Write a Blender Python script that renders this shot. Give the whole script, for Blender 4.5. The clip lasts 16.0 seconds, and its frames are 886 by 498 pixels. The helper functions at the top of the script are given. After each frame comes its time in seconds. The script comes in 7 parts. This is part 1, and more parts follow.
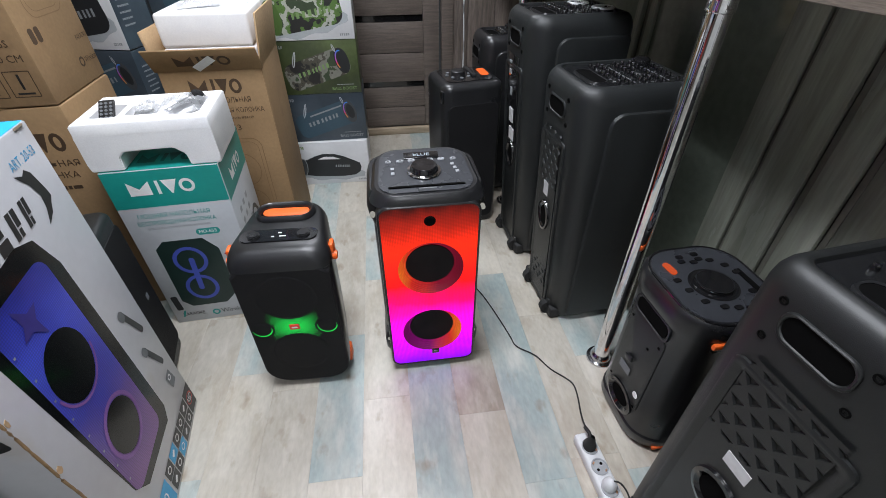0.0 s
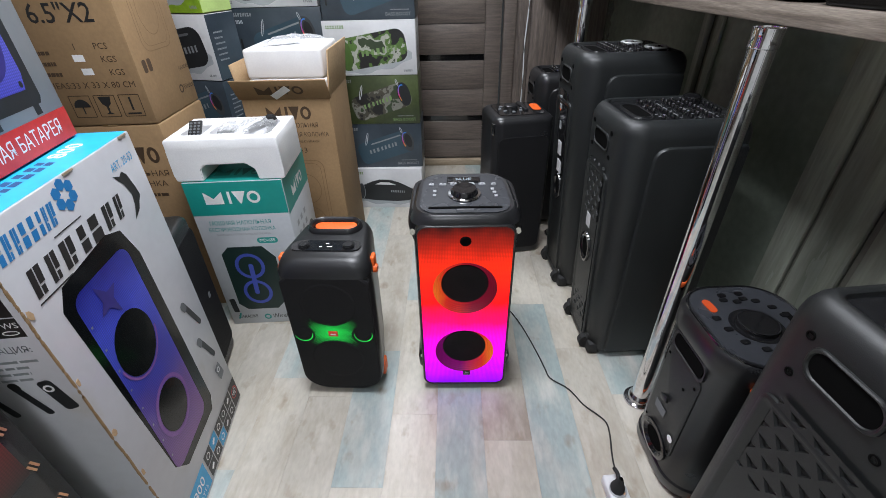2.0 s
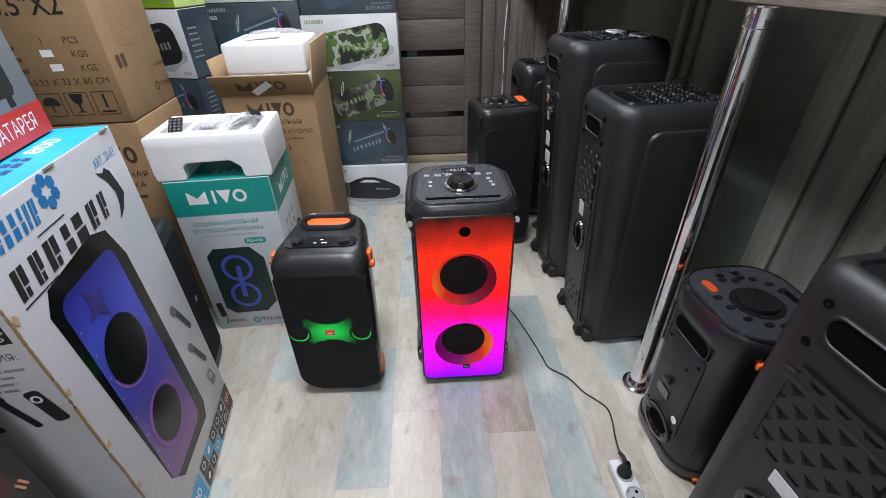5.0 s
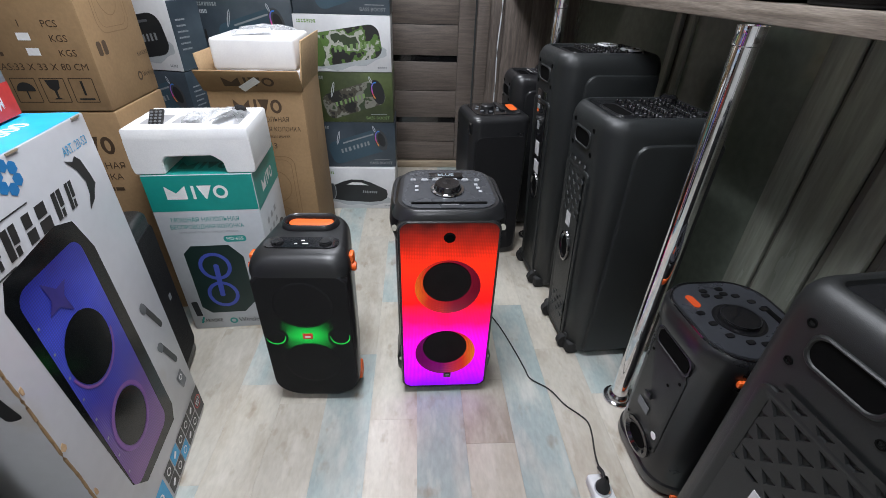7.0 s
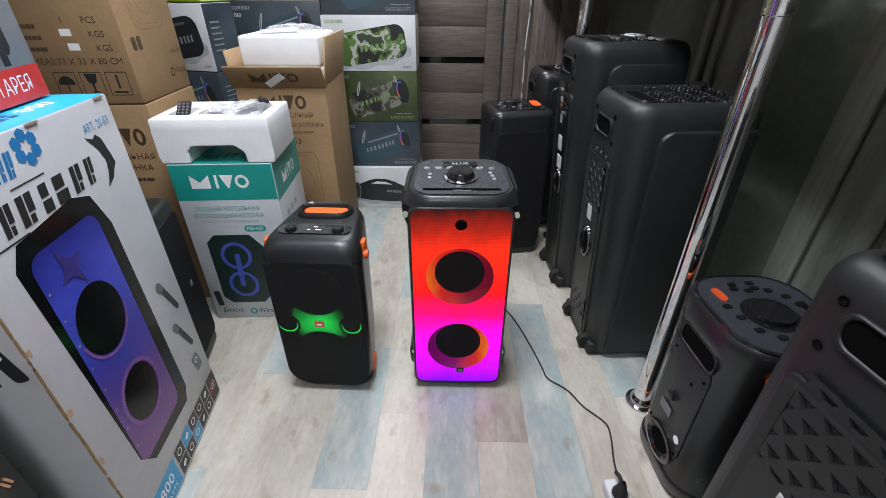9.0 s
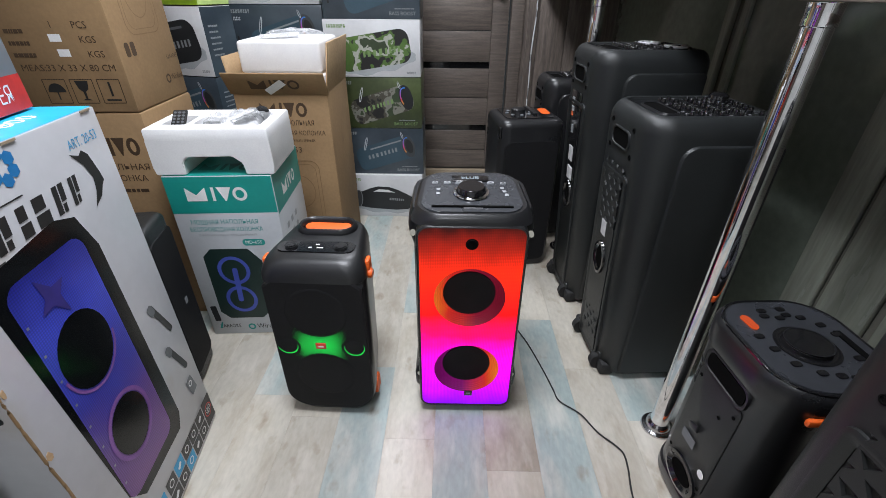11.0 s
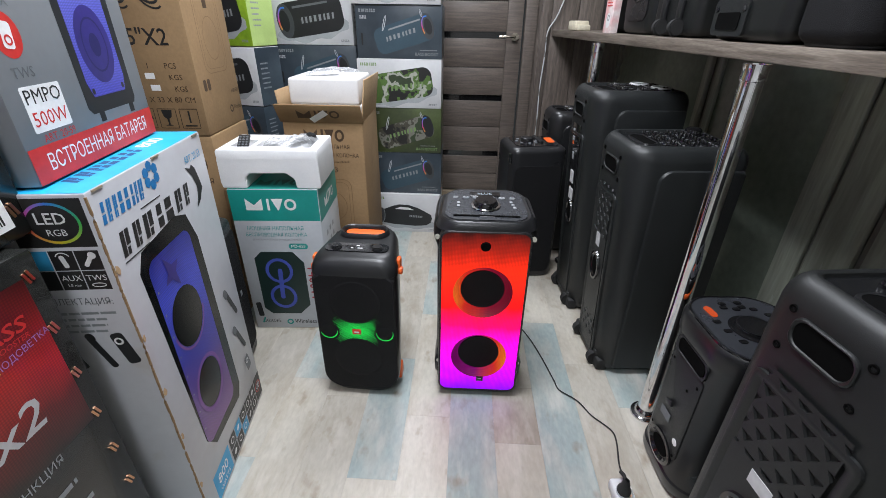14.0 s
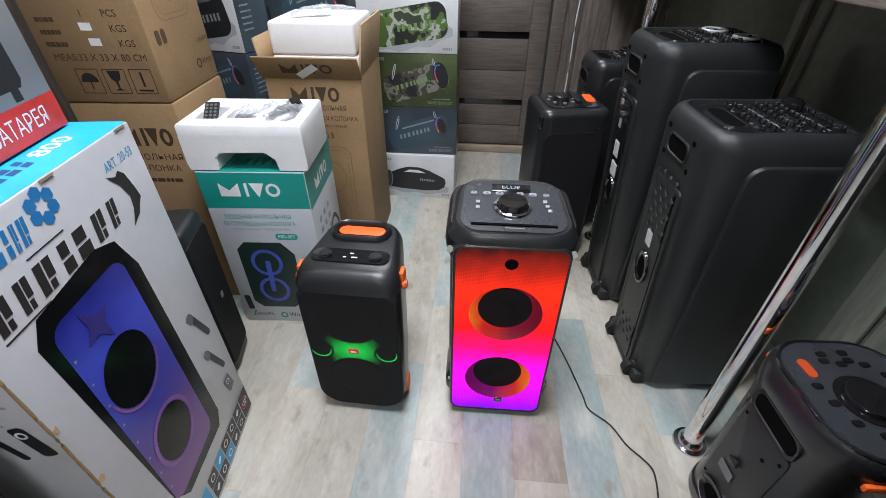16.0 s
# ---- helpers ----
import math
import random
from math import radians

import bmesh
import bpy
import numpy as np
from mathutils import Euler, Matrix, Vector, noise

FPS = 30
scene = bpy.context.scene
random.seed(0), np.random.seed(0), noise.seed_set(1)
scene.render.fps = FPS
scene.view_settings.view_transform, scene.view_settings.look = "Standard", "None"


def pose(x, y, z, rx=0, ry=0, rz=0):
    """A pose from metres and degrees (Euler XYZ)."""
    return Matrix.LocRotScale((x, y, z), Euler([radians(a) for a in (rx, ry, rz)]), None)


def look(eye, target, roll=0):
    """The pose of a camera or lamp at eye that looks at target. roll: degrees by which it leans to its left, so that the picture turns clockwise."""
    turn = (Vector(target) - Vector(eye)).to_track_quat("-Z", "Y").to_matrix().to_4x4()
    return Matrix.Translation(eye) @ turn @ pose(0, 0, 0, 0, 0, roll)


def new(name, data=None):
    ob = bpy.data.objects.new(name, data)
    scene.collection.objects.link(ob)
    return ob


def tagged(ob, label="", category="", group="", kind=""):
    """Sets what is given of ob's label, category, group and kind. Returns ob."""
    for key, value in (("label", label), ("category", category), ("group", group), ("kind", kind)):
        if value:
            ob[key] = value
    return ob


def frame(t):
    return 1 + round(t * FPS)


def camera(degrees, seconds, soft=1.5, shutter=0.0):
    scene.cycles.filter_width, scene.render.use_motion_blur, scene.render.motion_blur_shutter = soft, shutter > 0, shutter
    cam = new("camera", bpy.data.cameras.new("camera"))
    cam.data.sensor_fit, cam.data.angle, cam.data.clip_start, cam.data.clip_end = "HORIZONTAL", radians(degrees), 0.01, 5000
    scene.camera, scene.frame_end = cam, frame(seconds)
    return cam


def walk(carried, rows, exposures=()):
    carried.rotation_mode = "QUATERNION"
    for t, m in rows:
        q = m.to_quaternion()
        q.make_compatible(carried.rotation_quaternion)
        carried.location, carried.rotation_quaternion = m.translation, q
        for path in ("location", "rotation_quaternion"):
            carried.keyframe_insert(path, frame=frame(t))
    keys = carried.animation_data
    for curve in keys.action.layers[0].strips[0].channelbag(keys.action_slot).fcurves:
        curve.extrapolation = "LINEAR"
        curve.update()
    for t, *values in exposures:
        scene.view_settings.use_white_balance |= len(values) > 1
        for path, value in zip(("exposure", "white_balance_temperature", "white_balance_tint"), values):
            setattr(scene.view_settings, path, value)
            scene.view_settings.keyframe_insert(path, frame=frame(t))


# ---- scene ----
cam = camera(91.4, 16.0, soft=0.62)
PATH = [
    (0, (0.323, 0.343, 1.245), (0.525, 1.906, 0.014), -0.2),
    (0.5, (0.368, 0.267, 1.245), (0.438, 1.901, 0.094), 0.9),
    (1, (0.448, 0.213, 1.268), (0.384, 1.899, 0.195), -4.8),
    (1.5, (0.445, 0.221, 1.271), (0.344, 1.921, 0.223), -4.9),
    (2, (0.375, 0.282, 1.238), (0.328, 1.951, 0.137), -1.3),
    (2.5, (0.281, 0.346, 1.17), (0.3, 1.959, -0.011), -0.6),
    (3, (0.272, 0.371, 1.18), (0.468, 1.964, -0.013), -1.8),
    (3.5, (0.269, 0.385, 1.183), (0.506, 1.971, -0.012), -1.6),
    (4, (0.28, 0.382, 1.2), (0.518, 1.995, 0.041), -3.8),
    (4.5, (0.272, 0.354, 1.198), (0.468, 1.979, 0.048), -3.2),
    (5, (0.318, 0.285, 1.208), (0.371, 1.954, 0.107), -1.5),
    (7.5, (0.331, 0.303, 1.182), (0.443, 1.996, 0.122), 2.4),
    (8, (0.381, 0.263, 1.115), (0.385, 1.976, 0.083), 1.4),
    (8.5, (0.384, 0.266, 1.115), (0.34, 1.964, 0.06), 0.8),
    (9, (0.383, 0.289, 1.131), (0.347, 2.0, 0.095), 0.1),
    (9.5, (0.384, 0.296, 1.138), (0.353, 2.01, 0.106), -0.6),
    (10, (0.385, 0.293, 1.149), (0.343, 2.02, 0.141), 0.1),
    (12.5, (0.3, 0.502, 1.119), (0.351, 2.192, 0.051), 2.4),
    (13, (0.301, 0.467, 1.133), (0.489, 2.18, 0.119), 3.4),
    (13.5, (0.301, 0.26, 1.173), (0.326, 2.047, 0.277), 4.8),
    (14, (0.332, 0.128, 1.199), (0.254, 1.896, 0.267), 0.9),
    (14.5, (0.349, 0.114, 1.213), (0.315, 1.911, 0.336), 1.2),
    (15, (0.309, 0.118, 1.209), (0.221, 1.932, 0.37), 2.1),
    (15.5, (0.29, 0.139, 1.204), (0.142, 1.936, 0.337), 1.6),
    (16, (0.314, 0.476, 1.237), (0.182, 2.076, 0.045), 0.3),
]
walk(cam, [(t, look(eye, target, roll)) for t, eye, target, roll in PATH])

# ---- world and lights ----
world = bpy.data.worlds.new("world")
scene.world = world
world.use_nodes = True
world.node_tree.nodes["Background"].inputs[0].default_value = (0.6, 0.65, 0.7, 1)
world.node_tree.nodes["Background"].inputs[1].default_value = 0.05
CEILING = 2.6
LAMPS = [(0.05, -0.6, 17), (0.12, 1.05, 56), (0.15, 2.6, 30)]


def area_lamp(x, y, power):
    light = bpy.data.lights.new("ceiling_panel_light", "AREA")
    light.shape, light.size, light.size_y = "RECTANGLE", 0.56, 0.56
    light.energy, light.color = power, (0.885, 0.918, 1.0)
    ob = new("ceiling_panel_light", light)
    ob.matrix_world = pose(x, y, CEILING - 0.045)
    return ob


for lx, ly, lp in LAMPS:
    area_lamp(lx, ly, lp)

# ---- materials ----
MATS = {}


def mat(name, col, rough=0.5, metal=0.0, col2=None, scale=6.0, stretch=(1, 1, 1), fine=60.0, fine_amt=0.12, bump=0.0,
        bump_scale=300.0, coat=0.0, spec=0.5, contrast=(0.35, 0.65), random=0.0, rough_var=0.08):
    if name in MATS:
        return MATS[name]
    m = bpy.data.materials.new(name)
    m.use_nodes = True
    nt = m.node_tree
    N, L = nt.nodes, nt.links
    b = N["Principled BSDF"]
    tc, mp = N.new("ShaderNodeTexCoord"), N.new("ShaderNodeMapping")
    mp.inputs["Scale"].default_value = stretch
    L.new(tc.outputs["Object"], mp.inputs["Vector"])
    info = N.new("ShaderNodeObjectInfo")
    off = N.new("ShaderNodeVectorMath")
    off.operation = "SCALE"
    off.inputs[0].default_value = (37, 19, 53)
    L.new(info.outputs["Random"], off.inputs["Scale"])
    L.new(off.outputs[0], mp.inputs["Location"])
    n1, n2 = N.new("ShaderNodeTexNoise"), N.new("ShaderNodeTexNoise")
    n1.inputs["Scale"].default_value, n1.inputs["Detail"].default_value = scale, 5
    n2.inputs["Scale"].default_value, n2.inputs["Detail"].default_value = fine, 3
    L.new(mp.outputs[0], n1.inputs["Vector"])
    L.new(mp.outputs[0], n2.inputs["Vector"])
    ramp = N.new("ShaderNodeValToRGB")
    ramp.color_ramp.elements[0].position, ramp.color_ramp.elements[1].position = contrast
    c2 = col2 or tuple(c * 0.88 for c in col)
    ramp.color_ramp.elements[0].color, ramp.color_ramp.elements[1].color = (*col, 1), (*c2, 1)
    L.new(n1.outputs["Fac"], ramp.inputs["Fac"])
    hsv = N.new("ShaderNodeHueSaturation")
    mr = N.new("ShaderNodeMapRange")
    mr.inputs["From Min"].default_value, mr.inputs["From Max"].default_value = 0.25, 0.75
    mr.inputs["To Min"].default_value, mr.inputs["To Max"].default_value = 1 - fine_amt, 1 + fine_amt
    L.new(n2.outputs["Fac"], mr.inputs["Value"])
    vary = N.new("ShaderNodeMath")
    vary.operation = "MULTIPLY_ADD"
    vary.inputs[1].default_value, vary.inputs[2].default_value = random, 1 - random / 2
    L.new(info.outputs["Random"], vary.inputs[0])
    mul = N.new("ShaderNodeMath")
    mul.operation = "MULTIPLY"
    L.new(mr.outputs[0], mul.inputs[0])
    L.new(vary.outputs[0], mul.inputs[1])
    L.new(mul.outputs[0], hsv.inputs["Value"])
    L.new(ramp.outputs[0], hsv.inputs["Color"])
    L.new(hsv.outputs[0], b.inputs["Base Color"])
    rr = N.new("ShaderNodeMapRange")
    rr.inputs["To Min"].default_value, rr.inputs["To Max"].default_value = max(0.02, rough - rough_var), min(1, rough + rough_var)
    L.new(n1.outputs["Fac"], rr.inputs["Value"])
    L.new(rr.outputs[0], b.inputs["Roughness"])
    b.inputs["Metallic"].default_value = metal
    b.inputs["Coat Weight"].default_value = coat
    b.inputs["Specular IOR Level"].default_value = spec
    if bump:
        n3, bp = N.new("ShaderNodeTexNoise"), N.new("ShaderNodeBump")
        n3.inputs["Scale"].default_value, n3.inputs["Detail"].default_value = bump_scale, 2
        L.new(mp.outputs[0], n3.inputs["Vector"])
        bp.inputs["Strength"].default_value, bp.inputs["Distance"].default_value = bump, 0.002
        L.new(n3.outputs["Fac"], bp.inputs["Height"])
        L.new(bp.outputs[0], b.inputs["Normal"])
    MATS[name] = m
    return m


def paint(name, col, rough=0.45):
    """Printed ink on board."""
    return mat(name, col, rough, scale=9, fine=120, fine_amt=0.05)


def glow(name, stops, strength, axis=2, lo=0.0, hi=1.0, dots=0.0):
    """A light-emitting panel whose colours run along one axis of the object, seen through a fine punched grille."""
    m = bpy.data.materials.new(name)
    m.use_nodes = True
    nt = m.node_tree
    N, L = nt.nodes, nt.links
    b = N["Principled BSDF"]
    b.inputs["Base Color"].default_value, b.inputs["Roughness"].default_value, b.inputs["Specular IOR Level"].default_value = (0.006, 0.006, 0.006, 1), 0.6, 0.15
    tc, sep, mr, ramp = N.new("ShaderNodeTexCoord"), N.new("ShaderNodeSeparateXYZ"), N.new("ShaderNodeMapRange"), N.new("ShaderNodeValToRGB")
    L.new(tc.outputs["Object"], sep.inputs[0])
    wob = N.new("ShaderNodeTexNoise")
    wob.inputs["Scale"].default_value = 14
    L.new(tc.outputs["Object"], wob.inputs["Vector"])
    add = N.new("ShaderNodeMath")
    add.operation = "MULTIPLY_ADD"
    add.inputs[1].default_value = 0.06
    L.new(wob.outputs["Fac"], add.inputs[0])
    L.new(sep.outputs[axis], add.inputs[2])
    mr.inputs["From Min"].default_value, mr.inputs["From Max"].default_value = lo + 0.03, hi + 0.03
    L.new(add.outputs[0], mr.inputs["Value"])
    L.new(mr.outputs[0], ramp.inputs["Fac"])
    els = ramp.color_ramp.elements
    for i, (pos, c) in enumerate(stops):
        e = els[i] if i < 2 else els.new(pos)
        e.position, e.color = pos, (*c, 1)
    L.new(ramp.outputs[0], b.inputs["Emission Color"])
    vor = N.new("ShaderNodeTexVoronoi")
    vor.inputs["Scale"].default_value = 230
    vor.inputs["Randomness"].default_value = 0.0
    L.new(tc.outputs["Object"], vor.inputs["Vector"])
    dm = N.new("ShaderNodeMapRange")
    dm.inputs["From Min"].default_value, dm.inputs["From Max"].default_value = 0.1, 0.7
    dm.inputs["To Min"].default_value, dm.inputs["To Max"].default_value = strength * (1 + dots), strength * (1 - dots)
    L.new(vor.outputs["Distance"], dm.inputs["Value"])
    patchy, pm, mul = N.new("ShaderNodeTexNoise"), N.new("ShaderNodeMapRange"), N.new("ShaderNodeMath")
    stretch = N.new("ShaderNodeMapping")
    stretch.inputs["Scale"].default_value = (42, 42, 34)
    L.new(tc.outputs["Object"], stretch.inputs["Vector"])
    L.new(stretch.outputs[0], patchy.inputs["Vector"])
    patchy.inputs["Scale"].default_value = 1.0
    pm.inputs["From Min"].default_value, pm.inputs["From Max"].default_value = 0.3, 0.7
    pm.inputs["To Min"].default_value, pm.inputs["To Max"].default_value = 1 - dots * 0.14, 1 + dots * 0.14
    L.new(patchy.outputs["Fac"], pm.inputs["Value"])
    mul.operation = "MULTIPLY"
    L.new(dm.outputs[0], mul.inputs[0])
    L.new(pm.outputs[0], mul.inputs[1])
    L.new(mul.outputs[0], b.inputs["Emission Strength"])
    return m


def printed(name, stops, axis, lo, hi, rough=0.3, coat=0.1):
    """A colour run printed in fine dots, under clear film."""
    m = bpy.data.materials.new(name)
    m.use_nodes = True
    N, L = m.node_tree.nodes, m.node_tree.links
    b = N["Principled BSDF"]
    tc, sep, mr, ramp = N.new("ShaderNodeTexCoord"), N.new("ShaderNodeSeparateXYZ"), N.new("ShaderNodeMapRange"), N.new("ShaderNodeValToRGB")
    wob, add = N.new("ShaderNodeTexNoise"), N.new("ShaderNodeMath")
    wob.inputs["Scale"].default_value = 9
    L.new(tc.outputs["Object"], wob.inputs["Vector"])
    L.new(tc.outputs["Object"], sep.inputs[0])
    add.operation = "MULTIPLY_ADD"
    add.inputs[1].default_value = 0.3 * (hi - lo)
    L.new(wob.outputs["Fac"], add.inputs[0])
    L.new(sep.outputs[axis], add.inputs[2])
    mr.inputs["From Min"].default_value, mr.inputs["From Max"].default_value = lo + 0.15 * (hi - lo), hi + 0.15 * (hi - lo)
    L.new(add.outputs[0], mr.inputs["Value"])
    L.new(mr.outputs[0], ramp.inputs["Fac"])
    els = ramp.color_ramp.elements
    for i, (pos, c) in enumerate(stops):
        e = els[i] if i < 2 else els.new(pos)
        e.position, e.color = pos, (*c, 1)
    vor, dm, hsv = N.new("ShaderNodeTexVoronoi"), N.new("ShaderNodeMapRange"), N.new("ShaderNodeHueSaturation")
    vor.inputs["Scale"].default_value, vor.inputs["Randomness"].default_value = 210, 0.0
    L.new(tc.outputs["Object"], vor.inputs["Vector"])
    dm.inputs["From Min"].default_value, dm.inputs["From Max"].default_value = 0.1, 0.7
    dm.inputs["To Min"].default_value, dm.inputs["To Max"].default_value = 1.35, 0.6
    L.new(vor.outputs["Distance"], dm.inputs["Value"])
    L.new(dm.outputs[0], hsv.inputs["Value"])
    L.new(ramp.outputs[0], hsv.inputs["Color"])
    L.new(hsv.outputs[0], b.inputs["Base Color"])
    b.inputs["Roughness"].default_value, b.inputs["Coat Weight"].default_value, b.inputs["Coat Roughness"].default_value = rough, coat, 0.06
    bp, wave = N.new("ShaderNodeBump"), N.new("ShaderNodeTexNoise")
    wave.inputs["Scale"].default_value = 14
    L.new(tc.outputs["Object"], wave.inputs["Vector"])
    L.new(wave.outputs["Fac"], bp.inputs["Height"])
    bp.inputs["Strength"].default_value, bp.inputs["Distance"].default_value = 0.25, 0.01
    L.new(bp.outputs[0], b.inputs["Coat Normal"])
    return m


def camo(name, cols, scale=26):
    m = mat(name, cols[0], 0.45, scale=scale)
    ramp = [n for n in m.node_tree.nodes if n.type == "VALTORGB"][0].color_ramp
    ramp.interpolation = "CONSTANT"
    ramp.elements[0].position, ramp.elements[1].position = 0.0, 0.44
    ramp.elements[0].color, ramp.elements[1].color = (*cols[0], 1), (*cols[1], 1)
    for pos, c in ((0.5, cols[2]), (0.57, cols[3])):
        ramp.elements.new(pos).color = (*c, 1)
    return m


BLACK = mat("black_textured_plastic", (0.0125, 0.014, 0.0145), 0.41, col2=(0.016, 0.018, 0.0185), spec=0.42, fine=500, bump=0.25, bump_scale=900)
BLACK_SMOOTH = mat("black_satin_plastic", (0.014, 0.0143, 0.0155), 0.3, fine=200, rough_var=0.1)
GLOSS = mat("black_gloss_plastic", (0.008, 0.008, 0.009), 0.12, coat=0.6, fine=90)
BLACK_DEEP = mat("deep_black_textured_plastic", (0.0115, 0.0125, 0.0125), 0.42, spec=0.42, fine=500, fine_amt=0.2, bump=0.15, bump_scale=900)
RUBBER = mat("black_rubber", (0.012, 0.012, 0.012), 0.75, fine=300)
# black for flat slabs and discs that paint the shade inside holes
HOLE_SHADE = mat("recess_shade_black", (0.003, 0.003, 0.003), 0.9, spec=0.05)
GRILLE = mat("black_speaker_cloth", (0.008, 0.008, 0.009), 0.7, fine=700, fine_amt=0.4, bump=0.6, bump_scale=700, spec=0.25)
ORANGE = mat("orange_rubber", (0.85, 0.13, 0.015), 0.45, fine=200)
CHROME = mat("polished_chrome", (0.82, 0.82, 0.84), 0.06, 1.0, scale=3, rough_var=0.04)
CARTON = mat("kraft_cardboard", (0.315, 0.20, 0.099), 0.8, col2=(0.24, 0.15, 0.073), scale=3.2, fine=90, fine_amt=0.07, bump=0.15, bump_scale=120)
CARTON_IN = mat("kraft_cardboard_inside", (0.5, 0.34, 0.19), 0.85, scale=5, fine=120)
INK = paint("black_ink", (0.02, 0.02, 0.02))
INK_BROWN = paint("dark_brown_ink", (0.07, 0.04, 0.02), 0.7)
LINE_BROWN = paint("thin_brown_line_ink", (0.22, 0.13, 0.06), 0.8)
WHITE = mat("white_box_board", (0.66, 0.665, 0.68), 0.4, col2=(0.58, 0.585, 0.6), scale=5, fine=60, fine_amt=0.03)
WHITE_INK = paint("white_ink", (0.85, 0.85, 0.85))
GREY_BOARD = mat("light_grey_box_board", (0.225, 0.237, 0.252), 0.35, col2=(0.20, 0.211, 0.223), scale=4, fine_amt=0.03)
SILVER = mat("pale_grey_box_board", (0.50, 0.525, 0.555), 0.35, scale=4, fine_amt=0.03)
TEAL = mat("teal_box_board", (0.012, 0.30, 0.26), 0.38, col2=(0.010, 0.26, 0.225), scale=5, fine_amt=0.04)
TEAL_DARK = paint("dark_teal_ink", (0.008, 0.12, 0.10))
TEAL_INK = paint("teal_ink", (0.02, 0.30, 0.27))
BLUE = mat("sky_blue_box_board", (0.02, 0.42, 0.75), 0.35, col2=(0.02, 0.36, 0.68), scale=6, fine_amt=0.05)
BLUE_INK = paint("blue_ink", (0.02, 0.2, 0.5))
SKY_INK = paint("sky_blue_ink", (0.04, 0.36, 0.65))
RED = mat("red_ink", (0.62, 0.035, 0.03), 0.4)
FOAM = mat("white_polystyrene_foam", (0.77, 0.77, 0.77), 0.75, col2=(0.72, 0.72, 0.73), scale=10, fine=260, fine_amt=0.04, bump=0.15, bump_scale=240)
NAVY = mat("slate_blue_box_board", (0.07, 0.09, 0.11), 0.33, col2=(0.03, 0.042, 0.055), scale=3.5, fine_amt=0.05)
OLIVE = mat("olive_green_box_board", (0.095, 0.125, 0.045), 0.33, col2=(0.03, 0.04, 0.02), scale=3.5, contrast=(0.3, 0.7))
LIME = mat("lime_green_box_board", (0.32, 0.5, 0.03), 0.35, col2=(0.2, 0.35, 0.02), scale=6)
FILM_PIC = mat("printed_black_picture_under_film", (0.005, 0.006, 0.007), 0.16, spec=0.28, scale=9)
# white board toned down for the grazing light on this carton's face
FIRE_BOARD_SHADED = mat("shaded_white_box_board", (0.49, 0.495, 0.52), 0.32, col2=(0.455, 0.46, 0.485), scale=4, fine=40, fine_amt=0.03, coat=0.2)
DARK_PIC = paint("printed_black_picture", (0.02, 0.022, 0.024), 0.4)
SLATE_PIC = paint("printed_slate_blue_picture", (0.045, 0.085, 0.115), 0.4)
GREY_INK = paint("grey_ink", (0.28, 0.3, 0.31))
MID_GREY_INK = paint("mid_grey_ink", (0.14, 0.15, 0.16))
GREEN_INK = paint("pale_green_ink", (0.2, 0.32, 0.12))
VIOLET_DEEP = mat("printed_deep_violet_picture", (0.03, 0.025, 0.16), 0.35, col2=(0.04, 0.03, 0.22), scale=7)
PURPLE = mat("printed_purple_picture", (0.16, 0.05, 0.26), 0.35, col2=(0.24, 0.1, 0.36), scale=9, fine=400, fine_amt=0.2)
CAMO_G = camo("printed_green_camouflage", [(0.02, 0.02, 0.02), (0.09, 0.17, 0.04), (0.42, 0.43, 0.38), (0.04, 0.06, 0.03)], 11)
CAMO_D = camo("printed_dark_camouflage", [(0.02, 0.02, 0.02), (0.07, 0.065, 0.05), (0.2, 0.2, 0.17), (0.04, 0.06, 0.03)], 11)
DOORWOOD = mat("dark_wenge_door_laminate", (0.148, 0.12, 0.102), 0.42, col2=(0.095, 0.077, 0.067), scale=7, stretch=(1, 1, 14), fine=60, fine_amt=0.25, bump=0.1, bump_scale=60)
WALLWOOD = mat("dark_wenge_wall_laminate", (0.165, 0.135, 0.115), 0.45, col2=(0.09, 0.073, 0.063), scale=9, stretch=(6, 6, 0.5), fine=45, fine_amt=0.25, random=0.2)
SHELFWOOD = mat("grey_brown_oak_shelf_laminate", (0.21, 0.178, 0.147), 0.45, col2=(0.10, 0.08, 0.064), scale=8, stretch=(14, 0.8, 14), fine=50, fine_amt=0.3)
DARK_GLASS = mat("dark_green_tinted_glass", (0.25, 0.29, 0.238), 0.16, 0.15, coat=0.5, scale=3, fine=30, rough_var=0.03)
PANEL_A = mat("glossy_dark_olive_wall_panel", (0.40, 0.42, 0.35), 0.25, col2=(0.25, 0.265, 0.22), scale=4, stretch=(4, 4, 0.4), fine=30, random=0.25, coat=0.3)
PANEL_B = mat("glossy_black_brown_wall_panel", (0.2, 0.2, 0.17), 0.2, scale=5, fine=40, coat=0.3)
PLASTER = mat("white_painted_plaster", (0.74, 0.74, 0.72), 0.8, scale=3, fine=90, fine_amt=0.03, bump=0.1)
THRESH = mat("pale_wood_skirting", (0.36, 0.29, 0.21), 0.5, col2=(0.28, 0.22, 0.15), scale=7, stretch=(1, 8, 8))
PLASTIC_W = mat("white_socket_plastic", (0.6, 0.61, 0.62), 0.35, fine=200, fine_amt=0.03)
PINK = mat("pink_and_white_card", (0.78, 0.45, 0.45), 0.45, col2=(0.82, 0.72, 0.71), scale=14, contrast=(0.42, 0.6))
CREAM = mat("cream_plastic", (0.68, 0.62, 0.48), 0.5)
BRASS = mat("satin_nickel", (0.55, 0.5, 0.42), 0.25, 1.0)
